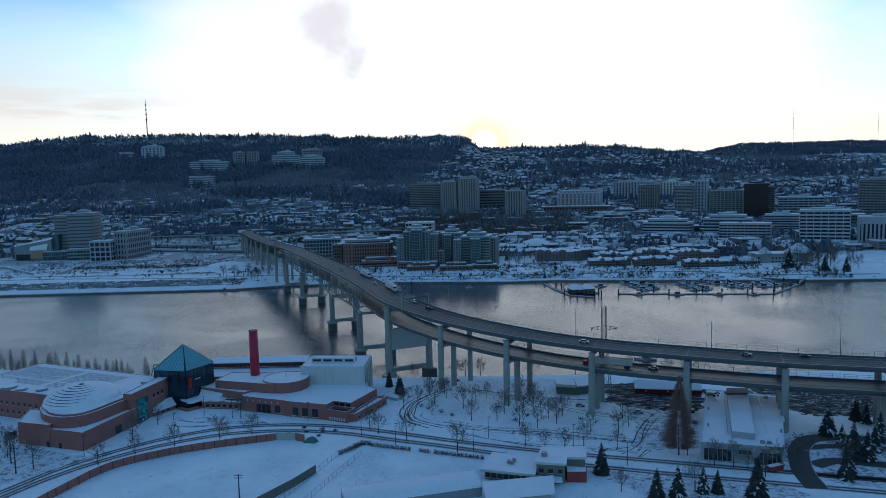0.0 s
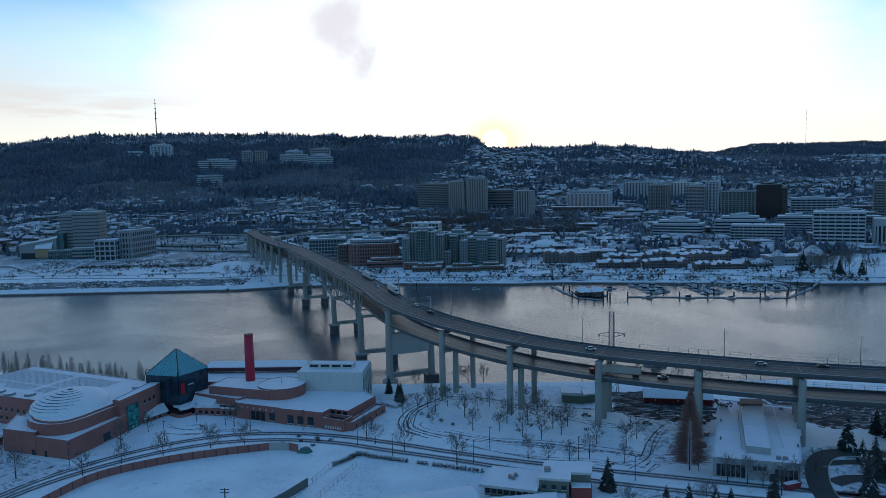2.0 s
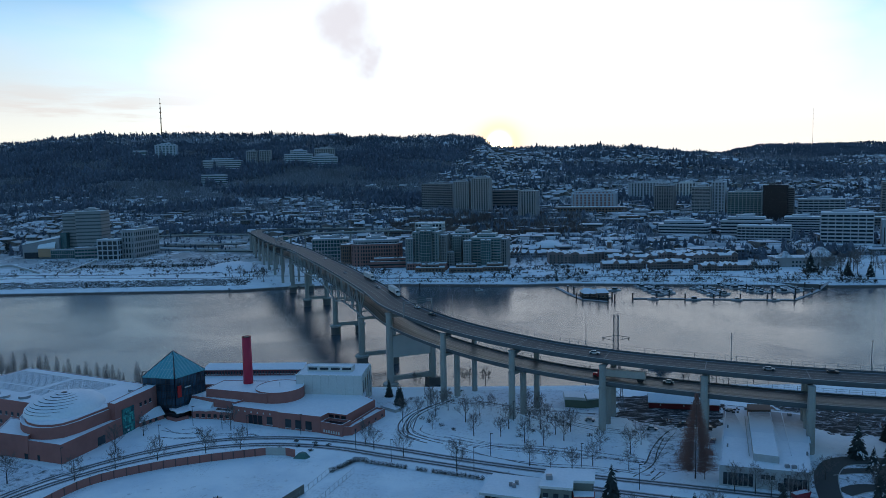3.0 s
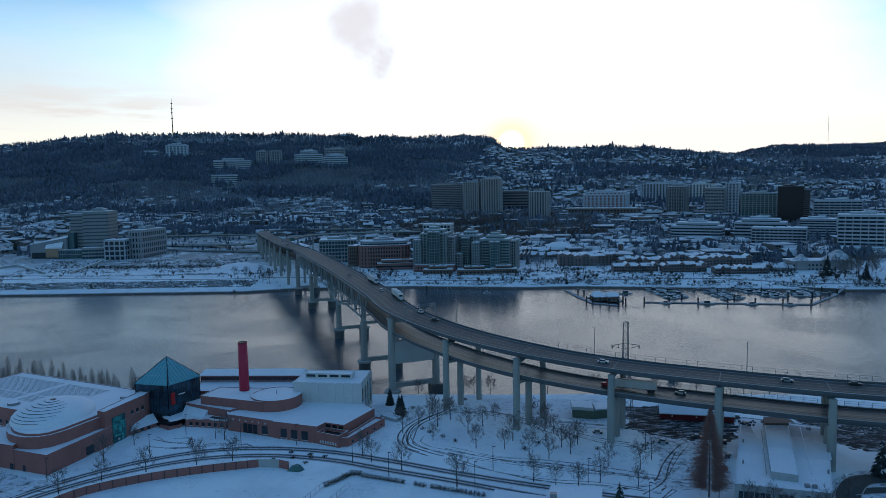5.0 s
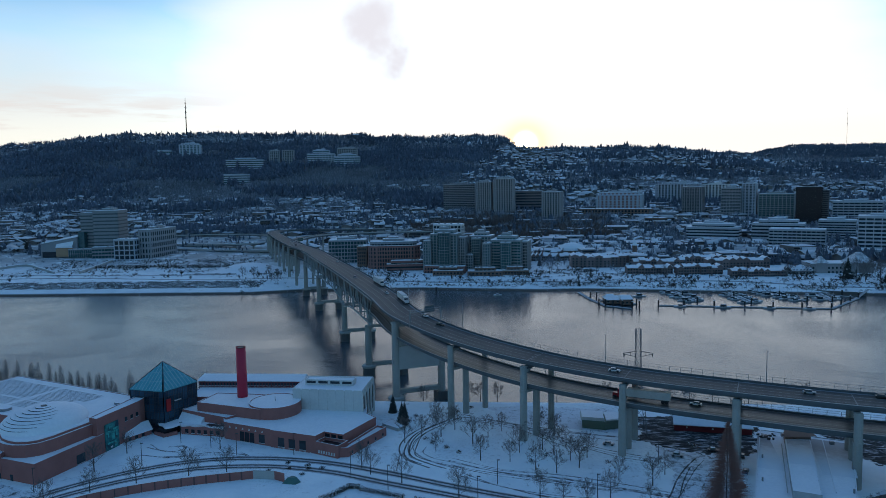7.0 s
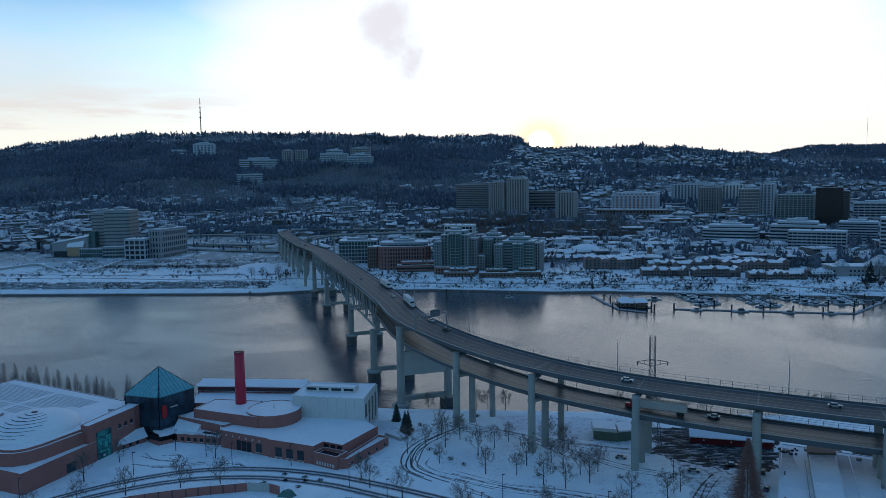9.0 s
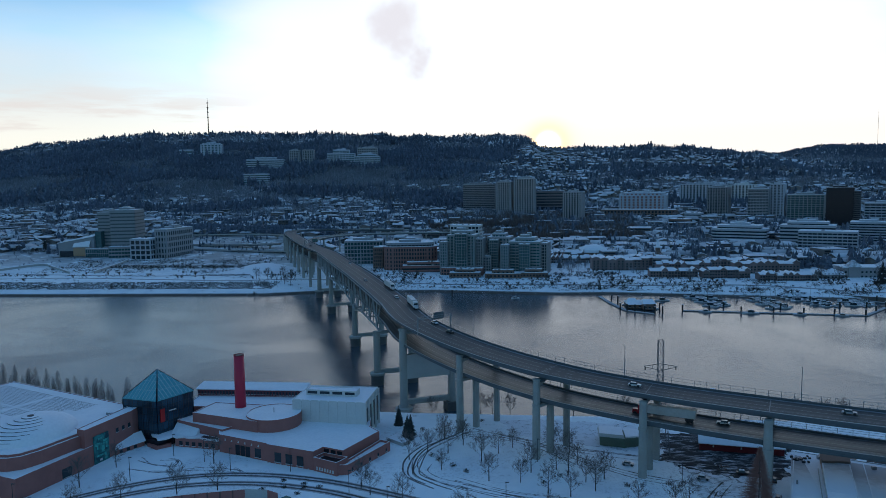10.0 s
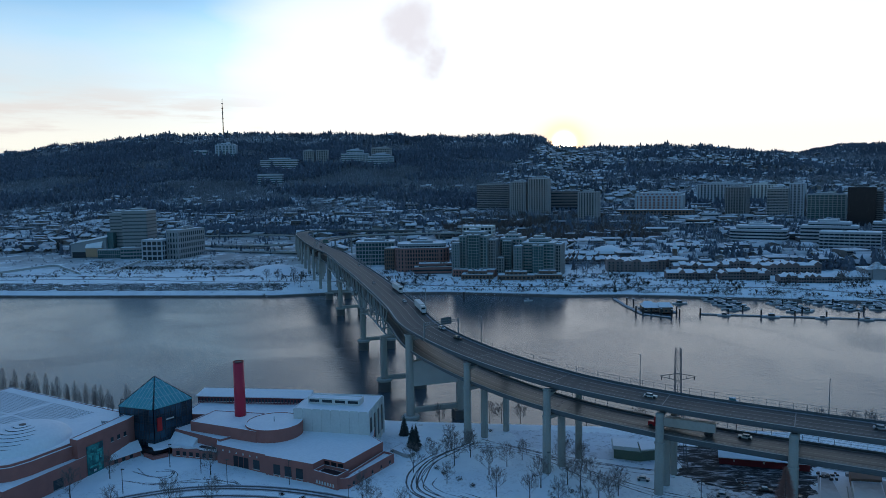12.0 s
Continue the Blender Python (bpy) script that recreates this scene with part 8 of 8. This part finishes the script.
def truck(x, y, along_x, along_y, z, cab_paint, label):
    t = thing("truck", label, "truck", (x, y, z), "trucks on the bridge", math.degrees(math.atan2(along_y, along_x)))
    part("trailer", Shape().box((-11, -1.3, 1.15), (5.2, 1.3, 4.1)), WHITE, t, "white box trailer", local=True)
    part("trailer_frame", Shape().box((-10.6, -0.6, 0.8), (5.0, 0.6, 1.146)), DARK_STEEL, t, local=True)
    part("cab", Shape().prism([(6.0, -1.25), (8.6, -1.25), (8.6, 1.25), (6.0, 1.25)], 0.6, 3.7, shrink=0.95), cab_paint, t, "painted truck cab", local=True)
    part("bonnet", Shape().prism([(8.6, -1.1), (10.6, -0.95), (10.6, 0.95), (8.6, 1.1)], 0.6, 2.0, shrink=0.93), cab_paint, t, local=True)
    part("windscreen", Shape().box((8.4, -1.0, 2.1), (8.66, 1.0, 3.0)), GLASS, t, local=True)
    w = Shape().tube((0, -0.2, 0), (0, 0.2, 0), 0.5, 0.5, 10).mesh("wheel", DARK_STEEL)
    for u in (-9.6, -8.3, 6.2, 7.4, 9.6):
        for v in (-1.1, 1.1):
            part("wheel", w, None, t, local=True, at=(u, v, 0.5))


CAR_PAINT = {c: surface("car_paint_" + c, rgb, 0.3) for c, rgb in (("white", (0.7, 0.7, 0.7)), ("silver", (0.35, 0.36, 0.38)), ("black", (0.02, 0.02, 0.022)), ("blue", (0.04, 0.07, 0.14)))}
CARS = {c: car_meshes(p) for c, p in CAR_PAINT.items()}


def on_road(x, y, lane, lower=False):
    """A place in a lane (metres from the near edge) with the way of the road there."""
    p, across, way = station(x, y)
    q = p + across * lane
    return q.x, q.y, way, p.z + (0.012 - (DROP if lower else 0))


for x, y, lane, lower, colour, sense in ((-18, 372, 13, False, "black", 1), (56, 309, 9, False, "white", 1), (82, 298, 12, True, "white", -1), (-92, 520, 7, False, "silver", 1), (-60, 444, 12, False, "white", 1), (118, 285, 11, False, "silver", 1), (-130, 618, 13, False, "white", 1), (-210, 815, 8, False, "black", 1), (-232, 865, 12, False, "white", 1), (-38, 384, 15, False, "white", 1), (140, 278, 14, False, "black", 1)):
    cx, cy, way, z = on_road(x, y, lane, lower)
    car(cx, cy, way.x * sense, way.y * sense, z, CARS[colour], f"{colour} car driving on the bridge deck")
RED_CAB = surface("red_truck_paint", (0.45, 0.02, 0.025), 0.35)
WHITE_CAB = CAR_PAINT["white"]
for x, y, lane, lower, paint, sense, label in ((64, 305, 9, True, RED_CAB, -1, "red-cab truck with a white trailer on the lower deck"), (-48, 430, 15.5, False, WHITE_CAB, 1, "white truck with a white trailer on the upper deck"), (-72, 486, 15.5, False, WHITE_CAB, 1, "white box truck following along the upper deck")):
    cx, cy, way, z = on_road(x, y, lane, lower)
    truck(cx, cy, way.x * sense, way.y * sense, z, paint, label)
pick = thing("pickup_truck", "snowy pickup truck parked under the bridge", "truck", (55, 318, 6), turn=-15)
part("body", CARS["silver"][0], None, pick, local=True)
part("cabin", CARS["silver"][1], None, pick, local=True)
put_wheels(pick, CARS["silver"][2], ((-1.4, -0.8), (1.4, -0.8), (-1.4, 0.8), (1.4, 0.8)))


def parked(kind, label, x, y, turn, colour, snowy=True):
    c = thing(kind, label, "car" if kind != "parked_van" else "van", (x, y, G), "vehicles parked under the bridge", turn)
    part("body", CARS[colour][0], None, c, local=True)
    part("cabin", CARS[colour][1], None, c, local=True)
    put_wheels(c, CARS[colour][2], ((-1.4, -0.8), (1.4, -0.8), (-1.4, 0.8), (1.4, 0.8)))
    if snowy:
        part("snow_cover", Shape().prism([(-1.2, -0.58), (0.5, -0.58), (0.5, 0.58), (-1.2, 0.58)], 1.454, 1.62, shrink=0.9), ROOF_SNOW, c, "snow lying on the roof", local=True)


parked("parked_pickup", "pale pickup parked by the lane under snow", 78.6, 307.2, -18, "silver")
parked("parked_car", "dark car with a snow-covered roof under the bridge", 93.4, 312.6, -10, "black")
parked("parked_car", "dark car parked beside the warehouse", 102, 307, 70, "black", False)
parked("parked_car", "dark blue car parked beside the warehouse wall", 98.5, 293, 65, "blue", False)
pallet = thing("brick_pallet", "pallet of red bricks beside the warehouse", "bricks", (92.4, 280.3, 6), turn=20)
part("base", Shape().box((-1.6, -1.1, 0), (1.6, 1.1, 0.15)), BROWN, pallet, local=True)
for i in range(3):
    for j in range(2):
        part("brick_stack", Shape().box((-1.5 + i * 1.02, -1.0 + j * 1.02, 0.154), (-0.54 + i * 1.02, -0.04 + j * 1.02, 1.3 + 0.15 * ((i + j) % 2))), TERRACOTTA, pallet, local=True)


# ---- marina and the far bank ----
DOCK = surface("snowy_dock_boards", (0.42, 0.43, 0.45), 0.8, (0.16, 0.14, 0.12), 0.3)
PILE = surface("dark_pile_timber", (0.035, 0.03, 0.028), 0.8, None, 0.8)


def dock(pts, wide, label):
    d = thing("dock", label, "dock", (*pts[0], 0.3))
    line = [Vector((*p, 0.55)) for p in pts]
    for a, b in zip(line, line[1:]):
        part("walkway", Shape().beam(a, b, wide, 0.5), DOCK, d)
        part("float", Shape().beam(a - Vector((0, 0, 0.5)), b - Vector((0, 0, 0.5)), wide * 0.9, 0.5), WET_CONCRETE, d)
    return d


def piles(pts, high=5.5):
    for x, y in pts:
        p = thing("mooring_pile", "dark timber mooring pile with a snow cap", "mooring pile", (x, y, 0), "mooring piles")
        part("post", Shape().tube((x, y, -3), (x, y, high), 0.5, 0.45, 8), PILE, p)
        part("cap", Shape().tube((x, y, high), (x, y, high + 0.35), 0.5, 0.15, 8), ROOF_SNOW, p)


outer = [(151.7, 663), (220, 653.5), (286.5, 644.3), (333, 697)]
dock(outer, 3.0, "long outer marina dock under snow")
rows = [((180, 742), (188, 680)), ((227, 742), (232, 674)), ((258, 738), (282, 682)), ((308, 722), (303, 682))]
for a, b in rows:
    dock([a, b], 2.0, "narrow marina dock between moored boats")
dock([(166, 746), (180, 743.5), (227, 743.5), (258, 739.5), (308, 723.5), (333, 700)], 2.2, "marina access dock along the shore")
piles([(151, 662), (172, 660), (196, 656.5), (220, 653), (242, 650), (264, 647), (286, 644), (302, 662), (318, 680), (333, 697), (188, 678), (184, 712), (232, 672), (229, 708), (282, 680), (270, 710), (303, 680), (326, 712)])

HULL = surface("white_boat_hull", (0.62, 0.63, 0.64), 0.4, None, 0.5)


def boat_meshes(long, wide, cabin, mast_high):
    s = Shape()
    for k, (u, w) in enumerate(((-0.5, 0.75), (-0.2, 1.0), (0.15, 0.95), (0.38, 0.5), (0.5, 0.03))):
        s.v += [(u * long, -w * wide / 2, 1.0), (u * long, -w * wide * 0.3, -0.3), (u * long, w * wide * 0.3, -0.3), (u * long, w * wide / 2, 1.0)]
    s.f = [(r * 4 + c, (r + 1) * 4 + c, (r + 1) * 4 + c + 1, r * 4 + c + 1) for r in range(4) for c in range(3)] + [(0, 1, 2, 3), (16, 19, 18, 17)]
    s.f += [(r * 4 + 3, (r + 1) * 4 + 3, (r + 1) * 4, r * 4) for r in range(4)]
    s.m = [0] * len(s.f)
    s.m[-4:] = [1] * 4
    out = [("hull", s.mesh("hull", [HULL, ROOF_SNOW]))]
    out.append(("cabin", Shape().prism([(-0.22 * long, -wide * 0.3), (0.16 * long, -wide * 0.26), (0.16 * long, wide * 0.26), (-0.22 * long, wide * 0.3)], 0.95, 0.95 + cabin, 0, 1, 0.86).mesh("cabin", [GLASS, ROOF_SNOW])))
    if mast_high:
        out.append(("mast", Shape().tube((0.05 * long, 0, 1), (0.05 * long, 0, mast_high), 0.09, 0.06, 5).tube((0.05 * long, 0, 2.4), (-0.38 * long, 0, 2.5), 0.16, 0.14, 5).mesh("mast", PALE_CONCRETE)))
    return out


BOATS = [boat_meshes(10, 3.2, 1.3, 0), boat_meshes(9, 2.9, 0.9, 12.5), boat_meshes(13, 3.9, 2.0, 0), boat_meshes(8, 2.8, 0.8, 10.5)]
count = 0
for a, b in rows:
    a, b = Vector((*a, 0)), Vector((*b, 0))
    way = (b - a).normalized()
    perp = Vector((-way.y, way.x, 0))
    for k in range(int((b - a).length / 5.2)):
        for side in (-1, 1):
            if rng.random() < 0.24:
                count += 1
                continue
            kind = (count * 5 + k) % 4
            p = a + way * (3 + k * 5.2 + rng.uniform(-0.8, 0.8)) + perp * side * (6.2 if kind != 2 else 7.6)
            turn = math.degrees(math.atan2(perp.y * side, perp.x * side)) + rng.uniform(-6, 6)
            boat = thing("sailing_boat" if kind in (1, 3) else "motor_boat", "moored sailing boat with bare mast and snowy deck" if kind in (1, 3) else "moored white motor boat under snow", "boat", (p.x, p.y, 0.1), "boats in the marina", turn)
            for name, me in BOATS[kind]:
                part(name, me, None, boat, local=True)
            count += 1
for x, y, turn, kind in ((168, 657.5, 172, 0), (202, 652.5, 172, 2), (238, 647.6, 172, 0), (268, 643.2, 172, 0), (14, 722, 20, 3), (145, 712, 10, 2)):
    boat = thing("motor_boat", "white motor boat lying on the river", "boat", (x, y, 0.1), "boats on the river", turn)
    for name, me in BOATS[kind]:
        part(name, me, None, boat, local=True)

launch = thing("work_boat", "small teal work boat moored by the near bank", "boat", (112, 422, 0.1), "", 170)
for name, me in BOATS[2]:
    part(name, me, None, launch, local=True)
part("wheelhouse", Shape().prism([(-1.5, -1.2), (1.6, -1.2), (1.6, 1.2), (-1.5, 1.2)], 2.2, 4.4, 0, 1, 0.9), [surface("teal_boat_paint", (0.05, 0.20, 0.22), 0.5), ROOF_SNOW], launch, "teal painted wheelhouse", local=True)

# floating restaurant at the end of its gangway
dock([(92, 736), (97, 700), (106, 661), (126, 647)], 3.2, "curved gangway and float of the floating restaurant")
dock([(106, 690), (124, 688), (132, 668)], 6.0, "float under the floating restaurant")
rest = thing("floating_restaurant", "dark floating restaurant with stepped snow roofs", "restaurant", (116, 676, 0.8))
for x0, x1, y0, y1, h in ((108, 120, 670, 690, 4.0), (120, 130, 664, 684, 5.5), (111, 119, 690, 697, 3.2)):
    part("wall", Shape().box((x0, y0, 0.8), (x1, y1, h)), BROWN, rest)
    part("roof", Shape().add([(x0 - 0.6, y0 - 0.6, h), (x1 + 0.6, y0 - 0.6, h), (x1 + 0.6, y1 + 0.6, h), (x0 - 0.6, y1 + 0.6, h), (x0 + 1, (y0 + y1) / 2, h + 2.6), (x1 - 1, (y0 + y1) / 2, h + 2.6)], [(0, 1, 5, 4), (1, 2, 5), (2, 3, 4, 5), (3, 0, 4), (3, 2, 1, 0)]), ROOF_SNOW, rest)
    windows_on(rest, (x0, y0), (x1, y0), 1.8, 3.2, 3, 1.6)
piles([(101, 664), (106, 660), (112, 657), (119, 653), (126, 647), (128, 659), (133, 664), (104, 700), (99, 705), (133, 652), (-46, 735)], 6.5)

# sea wall and railings along the promenade
wall_pts = [(120, 757), (155, 757.5), (200, 755), (250, 747), (300, 733), (335, 716), (347, 713)]
sw = tagged(new("sea_wall"), "low dark sea wall along the promenade", "wall", kind="structure")
part("wall", Shape().sweep(smooth_line([(x, y - 2, 2.4) for x, y in wall_pts], 5), [(-0.5, -4), (0.5, -4), (0.5, 1.0), (-0.5, 1.0)]), WET_CONCRETE, sw)
part("wall_top", Shape().sweep(smooth_line([(x, y - 2, 3.4) for x, y in wall_pts], 5), [(-0.6, 0.004), (0.6, 0.004), (0.6, 0.24), (-0.6, 0.24)]), ROOF_SNOW, sw)
gang = thing("gangway", "sloping steel gangway from promenade to dock", "gangway", (340, 706, 2))
part("deck", Shape().beam((352, 718, 5), (333, 697, 1.0), 2.2, 0.4), DOCK, gang)
for s in (-1, 1):
    part("rail", Shape().beam((352 + s, 718, 6.2), (333 + s, 697, 2.2), 0.12), STEEL, gang)

# paths and low walls on the western bank
path = tagged(new("bank_path"), "trodden grey path along the snowy bank", "path", kind="structure")


def on_ground(pts, up=0.1, steps=14):
    return [Vector((p.x, p.y, terrain(p.x, p.y) + up)) for p in smooth_line([(x, y, 0) for x, y in pts], steps)]


PATH_SNOW = surface("trodden_path_snow", (0.42, 0.43, 0.45), 0.8, (0.22, 0.21, 0.2), 0.2, amount=0.8)
for pts, w in (([(-800, 800), (-570, 798), (-476, 806), (-370, 796), (-284, 789), (-215, 800)], 1.6), ([(-800, 825), (-610, 842), (-503, 830), (-400, 822), (-318, 826), (-225, 838)], 1.3), ([(-215, 800), (-120, 790), (0, 778), (60, 776), (130, 772), (240, 765), (340, 735), (430, 728)], 1.8)):
    part("path_strip", Shape().sweep(on_ground(pts, 0.25), [(-w, -0.5), (w, -0.5), (w, 0.02), (-w, 0.02)]), PATH_SNOW, path)
for pts, h, label in (([(-611, 850), (-600, 885), (-590, 912), (-545, 880), (-503, 842)], 2.6, "pale retaining wall of a rising snowy ramp"), ([(-472, 842), (-482, 900), (-495, 958)], 3.0, "pale ramp wall leading up to the campus")):
    line = on_ground(pts, 0.0, 8)
    w = thing("ramp_wall", label, "wall", tuple(line[0]))
    part("wall", Shape().sweep(line, [(-0.6, -1.5), (0.6, -1.5), (0.6, h), (-0.6, h)]), PALE_CONCRETE, w)
    part("coping", Shape().sweep(line, [(-0.9, h + 0.004), (0.9, h + 0.004), (0.9, h + 0.3), (-0.9, h + 0.3)]), ROOF_SNOW, w)
mound = thing("snow_mound", "smooth snow-covered earth mound beside the bridge", "mound", (-285, 880, 7))
ms = Shape()
for i in range(9):
    for j in range(13):
        a = 2 * math.pi * j / 12
        k = i / 8
        ms.v.append((-278 + 52 * (1 - k) * math.cos(a), 868 + 46 * (1 - k) * math.sin(a), terrain(-278, 868) - 1.2 + 9.5 * (math.sin(math.pi / 2 * k) ** 1.6)))
ms.f = [(i * 13 + j, i * 13 + j + 1, (i + 1) * 13 + j + 1, (i + 1) * 13 + j) for i in range(8) for j in range(12)]
ms.m = [0] * len(ms.f)
part("surface", ms, SNOW, mound, smooth=True)

# rocks, scrub and small trees on the far bank
ROCK = surface("dark_bank_rock", (0.10, 0.096, 0.092), 0.9, (0.05, 0.047, 0.045), 0.5, island=0.5)


def rock(seed):
    r = random.Random(seed)
    v = [(r.uniform(0.3, 0.6) * x, r.uniform(0.3, 0.6) * y, z * r.uniform(0.3, 0.55)) for x, y, z in ((1, 0, 0), (0, 1, 0), (-1, 0, 0), (0, -1, 0), (0, 0, 1), (0, 0, -1))]
    return v, [(0, 1, 4), (1, 2, 4), (2, 3, 4), (3, 0, 4), (1, 0, 5), (2, 1, 5), (3, 2, 5), (0, 3, 5)]


rocks = []
while len(rocks) < 7600:
    x = rng.uniform(-800, -230)
    y = float(np.interp(x, FAR_X, FAR_Y)) + rng.uniform(20, 47)
    if noise.noise((x / 14, y / 6, 2)) < -0.34 or abs(y - float(np.interp(x, (-800, -570, -476, -370, -284), (800, 798, 806, 796, 789)))) < 3:
        continue
    rocks.append((x, y, terrain(x, y) + 0.25, rng.triangular(0.8, 3.0, 1.4), rng.uniform(0.8, 1.7), rng.uniform(0, 6.28)))
for _ in range(900):
    x = rng.uniform(-800, 450)
    y = float(np.interp(x, FAR_X, FAR_Y)) + rng.uniform(0.5, 7)
    rocks.append((x, y, terrain(x, y), rng.uniform(0.6, 1.8), rng.uniform(0.5, 1.2), rng.uniform(0, 6.28)))
v, f = rock(1)
v2, f2 = rock(2)
stuff("bank_rocks", "dark bank stones half covered by snow", "rocks", [ROCK, ROOF_SNOW], scatter(v, f, rocks[::2], [0, 0, 1, 0, 0, 0, 0, 0]), scatter(v2, f2, rocks[1::2], [0, 1, 0, 0, 0, 0, 0, 0]))


def bush(seed):
    """A ragged low bush of unit size made of small leaf-like faces."""
    r = random.Random(seed)
    v, f = [], []
    for i in range(26):
        a, q, z = r.uniform(0, 6.28), r.uniform(0.0, 0.5), r.uniform(0.05, 0.9)
        p = (q * math.cos(a), q * math.sin(a), z * (1 - q))
        o = len(v)
        v += [tuple(c + r.uniform(-0.17, 0.17) for c in p) for _ in range(3)]
        f.append((o, o + 1, o + 2))
    return v, f


bushes, small = [], []
while len(bushes) < 4700:
    x = rng.uniform(-800, 460) if rng.random() < 0.35 else rng.uniform(-150, 400)
    d = rng.uniform(9, 105)
    y = float(np.interp(x, FAR_X, FAR_Y)) + d
    if not free(x, y) or noise.noise((x / 30, y / 14, 8)) < 0.02 or x > 395 and d > 12:
        continue
    if x < -230 and d < 70 and rng.random() < 0.8:
        continue
    for _ in range(1):
        bx, bd = rng.uniform(-560, -225), rng.uniform(112, 238)
        by = float(np.interp(bx, FAR_X, FAR_Y)) + bd
        if free(bx, by) and noise.noise((bx / 46, by / 13, 4)) > 0.0:
            bushes.append((bx, by, terrain(bx, by), rng.uniform(1.4, 3.6), rng.uniform(1.2, 3.4), rng.uniform(0, 6.28)))
    bushes.append((x, y, terrain(x, y), rng.uniform(1.6, 4), rng.uniform(1.0, 2.4), rng.uniform(0, 6.28)))
    if rng.random() < 0.08:
        small.append((x + 2, y + 1, terrain(x, y), rng.uniform(3, 5.5), rng.uniform(3.5, 7), rng.uniform(0, 6.28)))
for _ in range(900):
    x = rng.uniform(-800, -235)
    shore_y = float(np.interp(x, FAR_X, FAR_Y))
    if noise.noise((x / 28, 0.5, 61)) > 0.0:
        y = shore_y + rng.gauss(96, 2.2)
        bushes.append((x, y, terrain(x, y), rng.uniform(1.6, 3.2), rng.uniform(1.0, 2.2), rng.uniform(0, 6.28)))
    x = rng.uniform(-480, -290)
    y = 893 + rng.gauss(0, 5)
    if noise.noise((x / 22, y / 9, 63)) > -0.1:
        bushes.append((x, y, terrain(x, y), rng.uniform(2.4, 5.0), rng.uniform(2.0, 4.4), rng.uniform(0, 6.28)))
for _ in range(300):
    x, y = rng.uniform(-455, -265), rng.triangular(868, 1050, 890)
    if noise.noise((x / 26, y / 22, 66)) > -0.12:
        bushes.append((x, y, terrain(x, y), rng.uniform(2.0, 5.0), rng.uniform(1.8, 5.2), rng.uniform(0, 6.28)))
for _ in range(110):
    x, y = rng.gauss(-236, 12), rng.gauss(812, 26)
    bushes.append((x, y, terrain(x, y), rng.uniform(1.0, 2.6), rng.uniform(0.8, 1.8), rng.uniform(0, 6.28)))
    if rng.random() < 0.3:
        small.append((x + 1, y, terrain(x, y), rng.uniform(2, 3.4), rng.uniform(4, 8), rng.uniform(0, 6.28)))
for _ in range(520):
    x = rng.uniform(-120, 400)
    y = float(np.interp(x, FAR_X, FAR_Y)) + rng.choice((13, 22, 33, 47)) + rng.gauss(0, 2.0)
    if free(x, y):
        bushes.append((x, y, terrain(x, y), rng.uniform(2.2, 4.2), rng.uniform(1.6, 3.0), rng.uniform(0, 6.28)))
v, f = bush(3)
v2, f2 = bush(5)
stuff("bank_scrub", "dark leafless scrub scattered over the snowy bank", "scrub", [LEAF, ROOF_SNOW], scatter(v, f, bushes[::2], [1 if i % 6 == 0 else 0 for i in range(26)]), scatter(v2, f2, bushes[1::2], [1 if i % 8 == 0 else 0 for i in range(26)]))
v, f = broom(77, 60, 0.4)
stuff("bank_saplings", "thin bare saplings along the far bank", "saplings", [BARK], scatter(v, f, small))
for i, (x, y, s) in enumerate(((358, 770, 1.9), (385, 748, 1.5), (404, 742, 1.4), (306, 790, 1.0), (-215, 1180, 1.6), (-180, 1110, 1.0), (95, 760, 0.7), (60, 1120, 1.4), (82, 1130, 1.5), (215, 1015, 1.2), (-640, 1075, 1.7), (-655, 1060, 1.5), (-690, 1070, 1.8))):
    plant("bank_conifer", FIRS[i % 4], x, y, s, "tall dark conifer among the riverside buildings", "tree", "conifers across the river")
for i, (x, y, s) in enumerate(((410, 745, 1.6), (398, 755, 1.5), (330, 795, 1.2), (-262, 800, 1.1), (-248, 795, 1.2), (-215, 770, 1.1), (-224, 778, 0.9), (-300, 850, 1.0), (420, 748, 1.4), (315, 800, 1.3), (-236, 810, 1.2), (366, 752, 1.5), (373, 764, 1.7), (380, 757, 1.4), (388, 768, 1.7), (394, 780, 1.6), (402, 770, 1.5), (376, 790, 1.6), (362, 784, 1.4), (408, 788, 1.7), (398, 802, 1.6), (418, 800, 1.6), (430, 815, 1.7), (442, 806, 1.5), (300, 772, 1.0), (262, 774, 1.0), (228, 780, 1.0), (186, 790, 1.1), (140, 800, 1.2), (120, 815, 1.3), (82, 850, 1.3), (64, 842, 1.2), (70, 815, 1.1))):
    plant("bank_tree", BARES[i % 5], x, y, s, "bare tree on the far snowy bank", "tree", "bare trees across the river")
